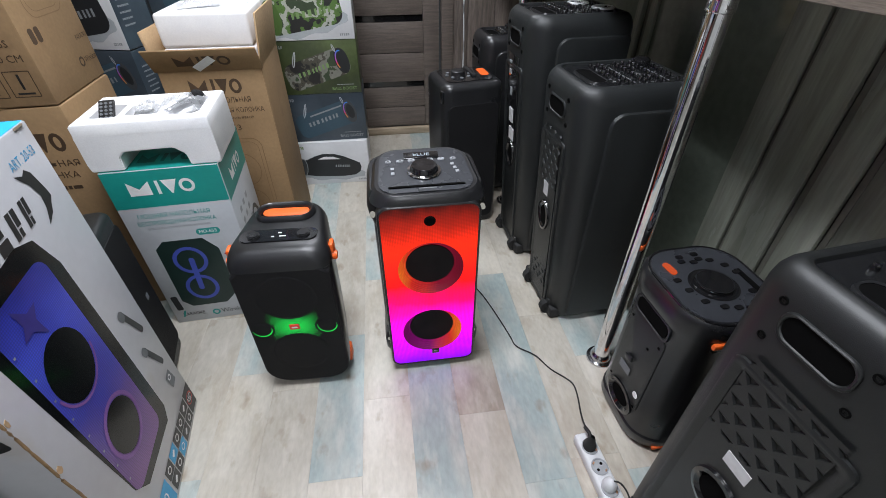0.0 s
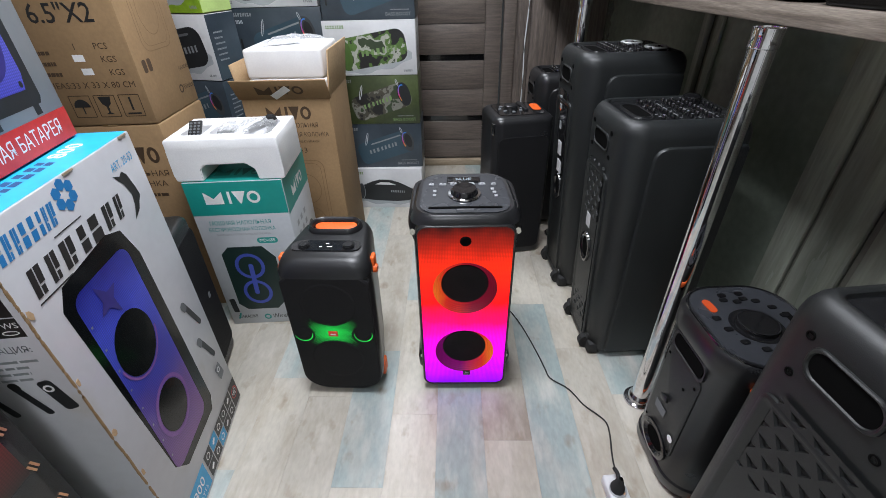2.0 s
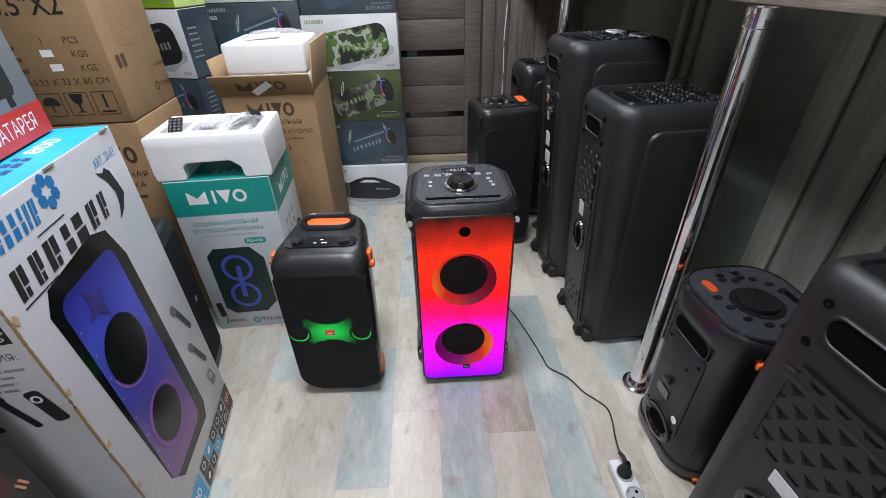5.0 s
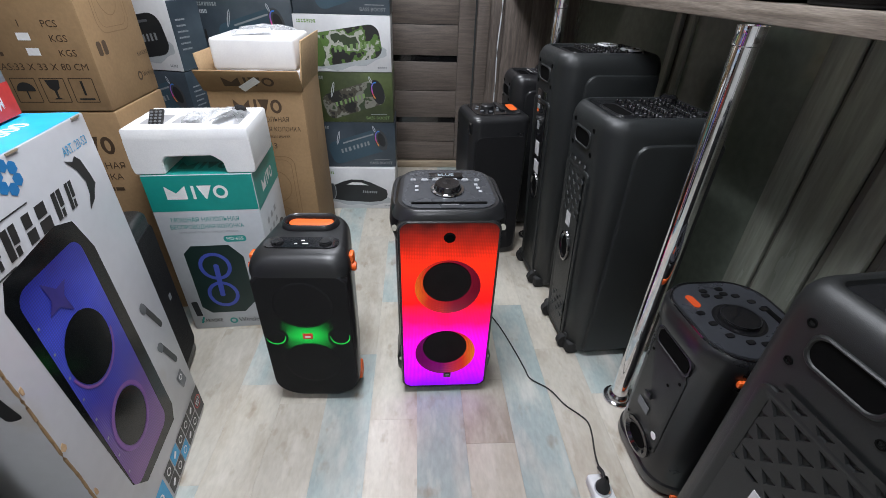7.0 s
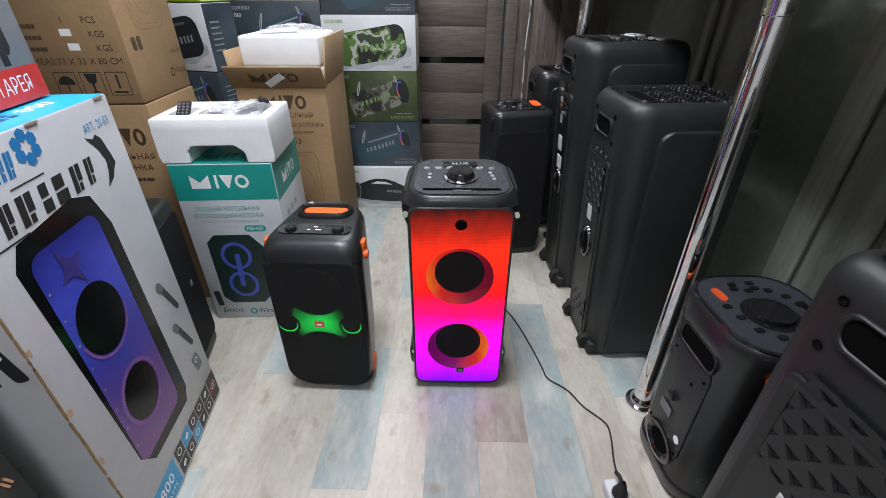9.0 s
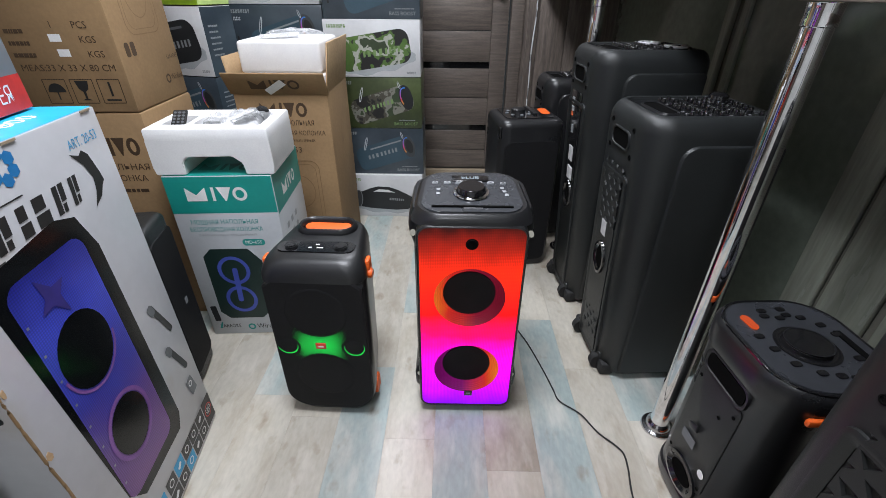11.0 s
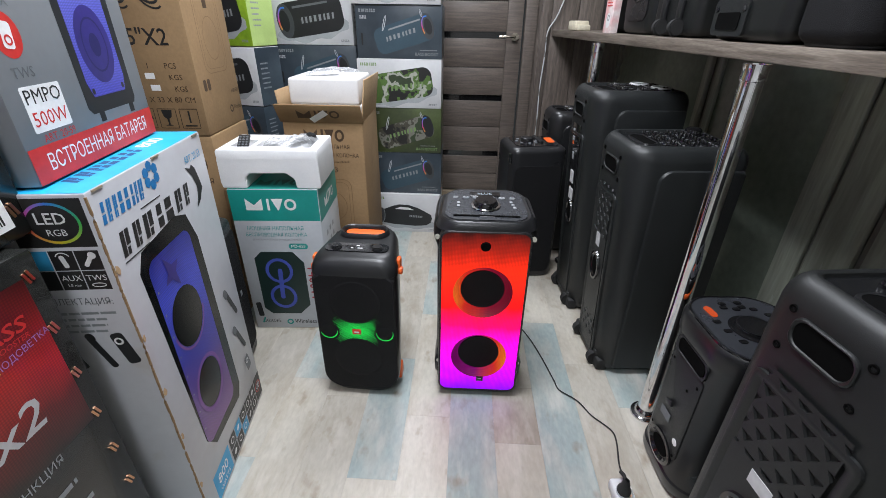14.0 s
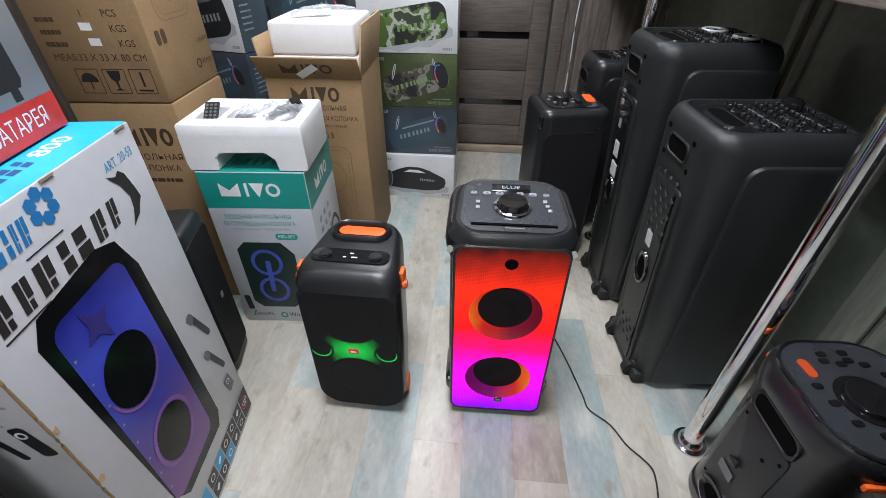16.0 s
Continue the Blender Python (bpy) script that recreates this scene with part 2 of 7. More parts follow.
STAPLE = mat("copper_staple", (0.75, 0.42, 0.25), 0.3, 1.0)
LAMP_ON = glow("lamp_diffuser", [(0, (0.93, 0.97, 1)), (1, (0.93, 0.97, 1))], 4.0)
BEIGE_PLANK = mat("whitewashed_beige_vinyl", (0.455, 0.425, 0.365), 0.37, col2=(0.33, 0.285, 0.22), scale=5.0, stretch=(2.6, 1.0, 1), fine=34, fine_amt=0.09, random=0.2, contrast=(0.45, 0.85), bump=0.1, bump_scale=60)
TEAL_PLANK = mat("faded_teal_vinyl", (0.30, 0.355, 0.345), 0.37, col2=(0.43, 0.42, 0.38), scale=5.0, stretch=(2.6, 1.0, 1), fine=34, fine_amt=0.10, random=0.18, contrast=(0.42, 0.75), bump=0.1, bump_scale=60)
BROWN_PLANK = mat("weathered_brown_vinyl", (0.315, 0.275, 0.225), 0.37, col2=(0.43, 0.395, 0.335), scale=5.0, stretch=(2.6, 1.0, 1), fine=34, fine_amt=0.12, random=0.2, contrast=(0.4, 0.7), bump=0.1, bump_scale=60)
SEAM = mat("dark_floor_joint", (0.34, 0.31, 0.275), 0.7)


def add_marks(m, col, scale, lo, hi, amount=0.7, stretch=(1, 1, 1)):
    """Scattered stains, knots or scuffs over a material."""
    N, L = m.node_tree.nodes, m.node_tree.links
    b = N["Principled BSDF"]
    src = b.inputs["Base Color"].links[0].from_socket
    tc, mp, nz, mr, mix = N.new("ShaderNodeTexCoord"), N.new("ShaderNodeMapping"), N.new("ShaderNodeTexNoise"), N.new("ShaderNodeMapRange"), N.new("ShaderNodeMixRGB")
    info, off = N.new("ShaderNodeObjectInfo"), N.new("ShaderNodeVectorMath")
    off.operation = "SCALE"
    off.inputs[0].default_value = (11, 43, 29)
    L.new(info.outputs["Random"], off.inputs["Scale"])
    L.new(off.outputs[0], mp.inputs["Location"])
    mp.inputs["Scale"].default_value = stretch
    L.new(tc.outputs["Object"], mp.inputs["Vector"])
    L.new(mp.outputs[0], nz.inputs["Vector"])
    nz.inputs["Scale"].default_value, nz.inputs["Detail"].default_value = scale, 4
    mr.inputs["From Min"].default_value, mr.inputs["From Max"].default_value, mr.inputs["To Max"].default_value = lo, hi, amount
    L.new(nz.outputs["Fac"], mr.inputs["Value"])
    L.new(mr.outputs[0], mix.inputs[0])
    L.new(src, mix.inputs[1])
    mix.inputs[2].default_value = (*col, 1)
    L.new(mix.outputs[0], b.inputs["Base Color"])


for plank in (BEIGE_PLANK, TEAL_PLANK, BROWN_PLANK):
    add_marks(plank, (0.20, 0.145, 0.085), 13, 0.60, 0.76, 0.6, (1.3, 0.8, 1))
    add_marks(plank, (0.62, 0.59, 0.54), 10, 0.56, 0.74, 0.35, (2.5, 0.8, 1))
add_marks(CARTON, (0.2, 0.12, 0.06), 7, 0.60, 0.75, 0.6)
add_marks(FIRE_BOARD_SHADED, (0.4, 0.37, 0.33), 9, 0.62, 0.74, 0.45)
add_marks(WHITE, (0.42, 0.41, 0.4), 8, 0.64, 0.76, 0.4)


# ---- mesh helpers ----
def part(name, bm, material, parent=None, label="", m=None, smooth=True):
    """Links a bmesh as one mesh object, under a thing or a part."""
    me = bpy.data.meshes.new(name)
    bm.normal_update()
    bm.to_mesh(me)
    bm.free()
    return part_mesh(name, me, material, parent, label, m, smooth)


def part_mesh(name, me, material, parent=None, label="", m=None, smooth=True):
    if not me.materials:
        me.materials.append(material)
        if smooth and me.polygons:
            me.shade_smooth()
            me.set_sharp_from_angle(angle=radians(35))
    ob = new(name, me)
    if parent:
        ob.parent = parent
    if m is not None:
        ob.matrix_basis = m
    if label:
        ob["label"] = label
    return ob


def thing(name, m, label, category, group=""):
    ob = new(name)
    ob.empty_display_size = 0.05
    ob.matrix_basis = m
    return tagged(ob, label, category, group)


def box(w, d, h, bevel=0.0, seg=2, at=(0, 0, 0), tx=None):
    """A block that stands on z = at.z, centred in x and y."""
    bm = bmesh.new()
    bmesh.ops.create_cube(bm, size=1, matrix=Matrix.Translation((0, 0, 0.5)))
    bmesh.ops.scale(bm, vec=(w, d, h), verts=bm.verts)
    if bevel:
        bmesh.ops.bevel(bm, geom=bm.edges, offset=bevel, segments=seg, affect="EDGES", profile=0.5)
    bmesh.ops.translate(bm, vec=at, verts=bm.verts)
    if tx:
        bmesh.ops.transform(bm, matrix=tx, verts=bm.verts)
    return bm


def outline(w, d, r, n=6):
    """A rounded rectangle's points, anticlockwise; r is one radius, or four from the lower left on."""
    rs = r if isinstance(r, (tuple, list)) else (r, r, r, r)
    pts = []
    for (sx, sy, a0), rr in zip(((-1, -1, 180), (1, -1, 270), (1, 1, 0), (-1, 1, 90)), rs):
        cx, cy = sx * (w / 2 - rr), sy * (d / 2 - rr)
        for i in range(n + 1):
            a = radians(a0 + 90 * i / n)
            pts.append((cx + rr * math.cos(a), cy + rr * math.sin(a)))
    return pts


def loft(layers, cap=True):
    """Skins rings of points of equal count, from the bottom to the top."""
    bm = bmesh.new()
    rings = [[bm.verts.new(p) for p in ring] for ring in layers]
    for a, b in zip(rings, rings[1:]):
        for i in range(len(a)):
            j = (i + 1) % len(a)
            bm.faces.new((a[i], a[j], b[j], b[i]))
    if cap:
        bm.faces.new(rings[0][::-1])
        bm.faces.new(rings[-1])
    return bm


def soft_block(w, d, h, r, edge=0.015, taper=1.0, n=6, steps=4, foot=None):
    """A speaker cabinet: a rounded plan, with rounded upper and lower rims and a light taper."""
    foot = edge if foot is None else foot
    layers = []
    for i in range(steps + 1):
        a = math.pi / 2 * i / steps
        e = foot * (1 - math.sin(a))
        layers.append([(x, y, foot * (1 - math.cos(a))) for x, y in outline(w * taper - 2 * e, d - 2 * e, max(r - e * 0.6, 0.004), n)])
    for i in range(steps + 1):
        a = math.pi / 2 * i / steps
        e = edge * (1 - math.cos(a))
        layers.append([(x, y, h - edge + edge * math.sin(a)) for x, y in outline(w - 2 * e, d - 2 * e, max(r - e * 0.6, 0.004), n)])
    return loft(layers)


def slab(pts, z0, z1, bevel=0.0):
    """A flat plate of any outline, between two heights, its upper rim eased."""
    bm = loft([[(x, y, z0) for x, y in pts], [(x, y, z1) for x, y in pts]])
    if bevel:
        top = [e for e in bm.edges if all(abs(v.co.z - z1) < 1e-6 for v in e.verts)]
        bmesh.ops.bevel(bm, geom=top, offset=bevel, segments=2, affect="EDGES")
    return bm


def disc(r, h, at=(0, 0, 0), n=24, r2=None, tx=None, bevel=0.0):
    bm = bmesh.new()
    bmesh.ops.create_cone(bm, cap_ends=True, segments=n, radius1=r, radius2=r if r2 is None else r2, depth=h, matrix=Matrix.Translation((0, 0, h / 2)))
    if bevel:
        top = [e for e in bm.edges if all(abs(v.co.z - h) < 1e-6 for v in e.verts)]
        bmesh.ops.bevel(bm, geom=top, offset=bevel, segments=2, affect="EDGES")
    bmesh.ops.translate(bm, vec=at, verts=bm.verts)
    if tx:
        bmesh.ops.transform(bm, matrix=tx, verts=bm.verts)
    return bm


def lathe(profile, n=32, tx=None):
    """Turns (radius, height) pairs round the z axis."""
    bm = bmesh.new()
    rings = [[bm.verts.new((r * math.cos(2 * math.pi * i / n), r * math.sin(2 * math.pi * i / n), z)) for i in range(n)] for r, z in profile]
    for a, b in zip(rings, rings[1:]):
        for i in range(n):
            bm.faces.new((a[i], a[(i + 1) % n], b[(i + 1) % n], b[i]))
    if tx:
        bmesh.ops.transform(bm, matrix=tx, verts=bm.verts)
    return bm


def tube(pts, r, n=8, smooth=4):
    """A round cord through points, rounded off by a spline."""
    P = [Vector(p) for p in pts]
    path = []
    for i in range(len(P) - 1):
        a, b, c, d = P[max(i - 1, 0)], P[i], P[i + 1], P[min(i + 2, len(P) - 1)]
        for k in range(smooth):
            t = k / smooth
            path.append(0.5 * (2 * b + (c - a) * t + (2 * a - 5 * b + 4 * c - d) * t * t + (3 * b - a - 3 * c + d) * t ** 3))
    path.append(P[-1])
    layers = []
    for i, p in enumerate(path):
        way = (path[min(i + 1, len(path) - 1)] - path[max(i - 1, 0)]).normalized()
        q = way.to_track_quat("Z", "Y")
        layers.append([p + q @ Vector((r * math.cos(2 * math.pi * k / n), r * math.sin(2 * math.pi * k / n), 0)) for k in range(n)])
    return loft(layers)


def join(*bms):
    out = bmesh.new()
    for b in bms:
        me = bpy.data.meshes.new("tmp")
        b.to_mesh(me)
        b.free()
        out.from_mesh(me)
        bpy.data.meshes.remove(me)
    return out


TEXTS = {}


def text_mesh(body, size, bold=0.0):
    """The letters as a flat mesh, from the built-in font."""
    key = (body, size, bold)
    if key not in TEXTS:
        cu = bpy.data.curves.new("letters", "FONT")
        cu.body, cu.size, cu.align_x, cu.align_y, cu.offset, cu.resolution_u = body, size, "CENTER", "CENTER", bold * 0.35, 2
        ob = bpy.data.objects.new("letters", cu)
        scene.collection.objects.link(ob)
        bpy.context.view_layer.update()
        TEXTS[key] = bpy.data.meshes.new_from_object(ob.evaluated_get(bpy.context.evaluated_depsgraph_get()))
        bpy.data.objects.remove(ob)
    return TEXTS[key].copy()


class Face:
    """One side of a box, to print on: u to the right, v up, in metres from its lower left corner."""

    def __init__(self, parent, side, w, d, h, lift=0.0):
        self.parent = parent
        o, u, v = {
            "front": ((-w / 2, -d / 2, 0), (1, 0, 0), (0, 0, 1)),
            "right": ((w / 2, -d / 2, 0), (0, 1, 0), (0, 0, 1)),
            "left": ((-w / 2, d / 2, 0), (0, -1, 0), (0, 0, 1)),
            "top": ((-w / 2, -d / 2, h), (1, 0, 0), (0, 1, 0)),
        }[side]
        u, v = Vector(u), Vector(v)
        n = u.cross(v)
        self.m = Matrix((u, v, n)).transposed().to_4x4()
        self.m.translation = Vector(o) + n * lift
        self.k = 0

    def place(self, layer, u=0, v=0, rot=0):
        self.k += 1
        return self.m @ Matrix.Translation((u, v, 0.0003 * layer + 0.000004 * (self.k % 50))) @ pose(0, 0, 0, 0, 0, rot)

    def poly(self, name, pts, material, layer=1, u=0, v=0, rot=0, label=""):
        bm = bmesh.new()
        bm.faces.new([bm.verts.new((x, y, 0)) for x, y in pts])
        return part(name, bm, material, self.parent, label, self.place(layer, u, v, rot), smooth=False)

    def rect(self, name, u0, v0, u1, v1, material, layer=1, r=0.0, rot=0, label=""):
        w, h = u1 - u0, v1 - v0
        pts = outline(w, h, r, 5) if r else [(-w / 2, -h / 2), (w / 2, -h / 2), (w / 2, h / 2), (-w / 2, h / 2)]
        return self.poly(name, pts, material, layer, (u0 + u1) / 2, (v0 + v1) / 2, rot, label)

    def ell(self, name, u, v, a, b, material, layer=1, rot=0, label="", n=28):
        return self.poly(name, [(a * math.cos(2 * math.pi * i / n), b * math.sin(2 * math.pi * i / n)) for i in range(n)], material, layer, u, v, rot, label)

    def ring(self, name, u, v, a, b, t, material, layer=1, rot=0, a0=0, a1=360, label="", n=36):
        bm = bmesh.new()
        vs = []
        for i in range(n + 1):
            c = radians(a0 + (a1 - a0) * i / n)
            vs.append((bm.verts.new((a * math.cos(c), b * math.sin(c), 0)), bm.verts.new(((a - t) * math.cos(c), (b - t) * math.sin(c), 0))))
        for p, q in zip(vs, vs[1:]):
            bm.faces.new((p[0], q[0], q[1], p[1]))
        return part(name, bm, material, self.parent, label, self.place(layer, u, v, rot), smooth=False)

    def outline_frame(self, name, u0, v0, u1, v1, t, material, layer=1, r=0.01, rot=0):
        a, b = outline(u1 - u0, v1 - v0, r, 5), outline(u1 - u0 - 2 * t, v1 - v0 - 2 * t, max(r - t, 0.001), 5)
        bm = bmesh.new()
        A, B = [bm.verts.new((*p, 0)) for p in a], [bm.verts.new((*p, 0)) for p in b]
        for i in range(len(A)):
            j = (i + 1) % len(A)
            bm.faces.new((A[i], A[j], B[j], B[i]))
        return part(name, bm, material, self.parent, "", self.place(layer, (u0 + u1) / 2, (v0 + v1) / 2, rot), smooth=False)

    def text(self, body, u, v, size, material, layer=2, rot=0, bold=0.0, sx=1.0, shear=0.0, width=None):
        me = text_mesh(body, size, bold)
        if width:
            xs = [p.co.x for p in me.vertices]
            sx = width / max(max(xs) - min(xs), 1e-4)
        for p in me.vertices:
            p.co.x = p.co.x * sx + p.co.y * shear
        return part_mesh("lettering", me, material, self.parent, "", self.place(layer, u, v, rot), smooth=False)

    def bars(self, u0, v0, u1, v1, material, count=6, layer=2, rot=0, slant=0.0, gap=0.25, seed=1):
        """Plain bars in the place of a brand mark or of writing too small to read."""
        rnd = random.Random(seed)
        ws = [rnd.uniform(0.7, 1.3) for _ in range(count)]
        k = (u1 - u0) / sum(ws)
        bm = bmesh.new()
        x, h = -(u1 - u0) / 2, (v1 - v0)
        tall = h > 0.8 * (u1 - u0) / count and gap < 0.4

        def block(a, y0, b, y1):
            bm.faces.new([bm.verts.new((px + slant * py, py, 0)) for px, py in ((a, y0), (b, y0), (b, y1), (a, y1))])
        for w in ws:
            a, b = x, x + w * k * (1 - gap)
            t, kind = (b - a) * 0.3, rnd.randrange(2) if tall else 9
            if kind == 9:
                block(a, -h / 2, b, h / 2)
            elif kind == 0:
                block(a, -h / 2, a + 1.5 * t, h / 2)
                block(a + 1.8 * t, -h * 0.12, b, h * 0.5)
                block(a + 1.8 * t, -h * 0.5, b - t * 0.4, -h * 0.2)
            else:
                block(a, -h / 2, b, -h * 0.06)
                block(a, h * 0.04, b - t * 0.5, h / 2)
            x += w * k
        return tagged(part("print_block", bm, material, self.parent, "", self.place(layer, (u0 + u1) / 2, (v0 + v1) / 2, rot), smooth=False), kind="stuff")

    def lines(self, u0, v0, u1, v1, material, rows=4, layer=2, seed=1, fill=0.5, rot=0):
        """Rows of small print, as bars."""
        rnd = random.Random(seed)
        bm = bmesh.new()
        H, W = v1 - v0, u1 - u0
        for i in range(rows):
            y0 = H / 2 - H * (i + 1) / rows
            y1 = y0 + H / rows * fill
            x = -W / 2
            end = W / 2 - W * rnd.uniform(0, 0.25)
            while x < end:
                wd = min(rnd.uniform(0.06, 0.2) * W, end - x)
                bm.faces.new([bm.verts.new((px, py, 0)) for px, py in ((x, y0), (x + wd, y0), (x + wd, y1), (x, y1))])
                x += wd + 0.02 * W
        return tagged(part("small_print", bm, material, self.parent, "", self.place(layer, (u0 + u1) / 2, (v0 + v1) / 2, rot), smooth=False), kind="stuff")

    def mark(self, u0, v0, u1, v1, material, layer=2, rot=0, t=0.2):
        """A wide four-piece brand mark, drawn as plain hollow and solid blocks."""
        w, h = u1 - u0, v1 - v0
        bm = bmesh.new()

        def quad(a, b, c, d):
            bm.faces.new([bm.verts.new((x * w - w / 2, y * h - h / 2, 0)) for x, y in (a, b, c, d)])
        k = t * h / w
        quad((0.0, 0), (0.165, 0), (0.165, 0.45), (0.0, 1))
        quad((0.165, 0), (0.33, 0), (0.33, 1), (0.165, 0.45))
        quad((0.42, 0), (0.42 + k, 0), (0.42 + k, 1), (0.42, 1))
        quad((0.51, 1), (0.62, 0), (0.64, 0), (0.75, 1))
        for a in range(16):
            p, q = 2 * math.pi * a / 16, 2 * math.pi * (a + 1) / 16
            f = [(0.88 + 0.12 * r * math.cos(c), 0.5 + 0.5 * s * math.sin(c)) for c, r, s in ((p, 1, 1), (q, 1, 1), (q, 1 - k / 0.12, 1 - 2 * t), (p, 1 - k / 0.12, 1 - 2 * t))]
            quad(*f)
        return part("brand_mark", bm, material, self.parent, "", self.place(layer, (u0 + u1) / 2, (v0 + v1) / 2, rot), smooth=False)


def carton(name, m, w, d, h, body_mat, label, category="cardboard box", group="", bevel=0.004):
    t = thing(name, m, label, category, group)
    part("carton_body", box(w, d, h, bevel), body_mat, t)
    return t


# ---- the room ----
def slab_wall(name, m, w, d, h, material, label):
    ob = part(name, box(w, d, h, 0.0), material, None, "", m)
    return tagged(ob, label, "wall", kind="structure")


SKEW = 4.1  # the shelf wall is not quite square to the floor boards
X0, X1, Y0, Y1 = -1.45, 1.45, -1.6, 3.30


def room():
    f = part("floor", box(3.6, 5.3, 0.1, at=(0.1, 0.85, -0.108)), SEAM)
    tagged(f, "wood-look vinyl floor of pale beige, teal and brown boards", "floor", kind="structure")
    c = part("ceiling", box(3.6, 5.3, 0.1, at=(0.1, 0.85, CEILING)), PLASTER)
    tagged(c, "plain white painted ceiling", "ceiling", kind="structure")
    slab_wall("wall_west", pose(X0 - 0.05, 0.85, 0), 0.1, 5.1, CEILING, WALLWOOD, "dark wood laminate wall behind the cartons")
    slab_wall("wall_south", pose(0.1, Y0 - 0.05, 0), 3.4, 0.1, CEILING, PLASTER, "white painted wall behind the viewer")
    # the door wall, with an opening for the door
    slab_wall("wall_north", pose(-0.80, Y1 + 0.05, 0), 1.30, 0.1, CEILING, WALLWOOD, "dark wood laminate wall around the door")
    slab_wall("wall_north_side", pose(1.28, Y1 + 0.05, 0), 1.02, 0.1, CEILING, WALLWOOD, "dark wood laminate wall between door and shelf")
    slab_wall("wall_north_lintel", pose(0.31, Y1 + 0.05, 2.12), 0.92, 0.1, CEILING - 2.12, WALLWOOD, "dark wood laminate wall above the door")
    w = slab_wall("wall_east", pose(1.56, 0.85, 0, 0, 0, SKEW), 0.1, 5.4, CEILING, PANEL_B, "dark glossy clad wall behind the shelf")
    wl = pose(1.56, 0.85, 0, 0, 0, SKEW)
    rnd = random.Random(5)
    y, k = -2.4, 0
    while y < 0.62:
        wd = rnd.uniform(0.085, 0.15)
        part("panel", box(0.018, wd - 0.006, CEILING - 0.02, 0.005, at=(-0.062, y + wd / 2, 0.005)), PANEL_A, w)
        y += wd
        gap = rnd.choice((0.03, 0.02, 0.045, 0.012))
        part("panel", box(0.008, gap - 0.004, CEILING - 0.02, 0.0, at=(-0.056, y + gap / 2, 0.005)), PANEL_B, w)
        y += gap
    for a, b in ((0.66, 1.28), (1.42, 2.5)):
        part("glass_panel", box(0.012, b - a, CEILING - 0.02, 0.003, at=(-0.058, (a + b) / 2, 0.005)), DARK_GLASS, w, "dark green tinted glass")
    for a, b in ((1.285, 1.325), (1.375, 1.415)):
        part("upright", box(0.022, b - a, CEILING - 0.02, 0.003, at=(-0.062, (a + b) / 2, 0.005)), PANEL_A, w)
    # wall boards by the door
    for i, (a, b) in enumerate(((0.80, 0.862), (0.866, 1.03), (1.034, 1.20), (1.204, 1.37))):
        part("panel", box(b - a, 0.012, CEILING - 0.01, 0.002, at=((a + b) / 2 - 1.28, -0.055, 0.003)), WALLWOOD, bpy.data.objects["wall_north_side"])
    sk = part("baseboard", box(1.0, 0.03, 0.05, 0.006, at=(0.31, Y1 - 0.012, 0.0)), THRESH)
    tagged(sk, "pale wood threshold strip below the door", "threshold", kind="structure")


def door():
    m = pose(0.29, Y1 + 0.02, 0)
    t = thing("door_1", m, "closed dark wenge door with narrow black glass strips", "door")
    t["kind"] = "structure"
    part("stile", box(0.10, 0.04, 2.0, 0.003, at=(0.345, 0, 0.055)), DOORWOOD, t)
    part("stile", box(0.10, 0.04, 2.0, 0.003, at=(-0.345, 0, 0.055)), DOORWOOD, t)
    z = 0.055
    strips = [0.335, 0.728, 1.122, 1.515, 1.905]
    rails = []
    for s in strips:
        rails += [(z, (z + s - 0.02) / 2 - 0.002), ((z + s - 0.02) / 2 + 0.002, s - 0.02)]
        part("glass_strip", box(0.588, 0.014, 0.036, 0.0, at=(0, 0.006, s - 0.018)), GLOSS, t, "black glass strip")
        z = s + 0.02
    rails.append((z, 2.055))
    for a, b in rails:
        part("rail", box(0.588, 0.036, b - a, 0.003, at=(0, 0, a)), DOORWOOD, t)
    for x in (-0.41, 0.445):
        part("casing", box(0.075, 0.06, 2.12, 0.004, at=(x + (0.0 if x > 0 else -0.03), -0.012, 0.0)), DOORWOOD, t)
    part("casing", box(0.95, 0.06, 0.06, 0.004, at=(0.01, -0.012, 2.08)), DOORWOOD, t)
    hx = 0.352
    lever = part("handle", join(disc(0.024, 0.012, tx=pose(hx, -0.02, 1.115, 90)), disc(0.009, 0.045, tx=pose(hx, -0.028, 1.115, 90)),
                 box(0.115, 0.012, 0.016, 0.005, at=(hx - 0.052, -0.068, 1.108))), BRASS, t, "satin nickel lever handle")
    return lever


def ceiling_lights():
    for x, y, _ in LAMPS:
        t = thing("ceiling_light", pose(x, y, CEILING - 0.035), "square flat white ceiling light panel, lit", "ceiling light", "ceiling light panels")
        part("frame", join(*[box(a, b, 0.035, 0.004, at=(cx, cy, 0)) for a, b, cx, cy in ((0.62, 0.03, 0, 0.295), (0.62, 0.03, 0, -0.295), (0.03, 0.56, 0.295, 0), (0.03, 0.56, -0.295, 0))]), PLASTIC_W, t)
        part("diffuser", box(0.56, 0.56, 0.006, at=(0, 0, 0.02)), LAMP_ON, t)


FLANGE = mat("brushed_chrome", (0.58, 0.58, 0.6), 0.18, 1.0)


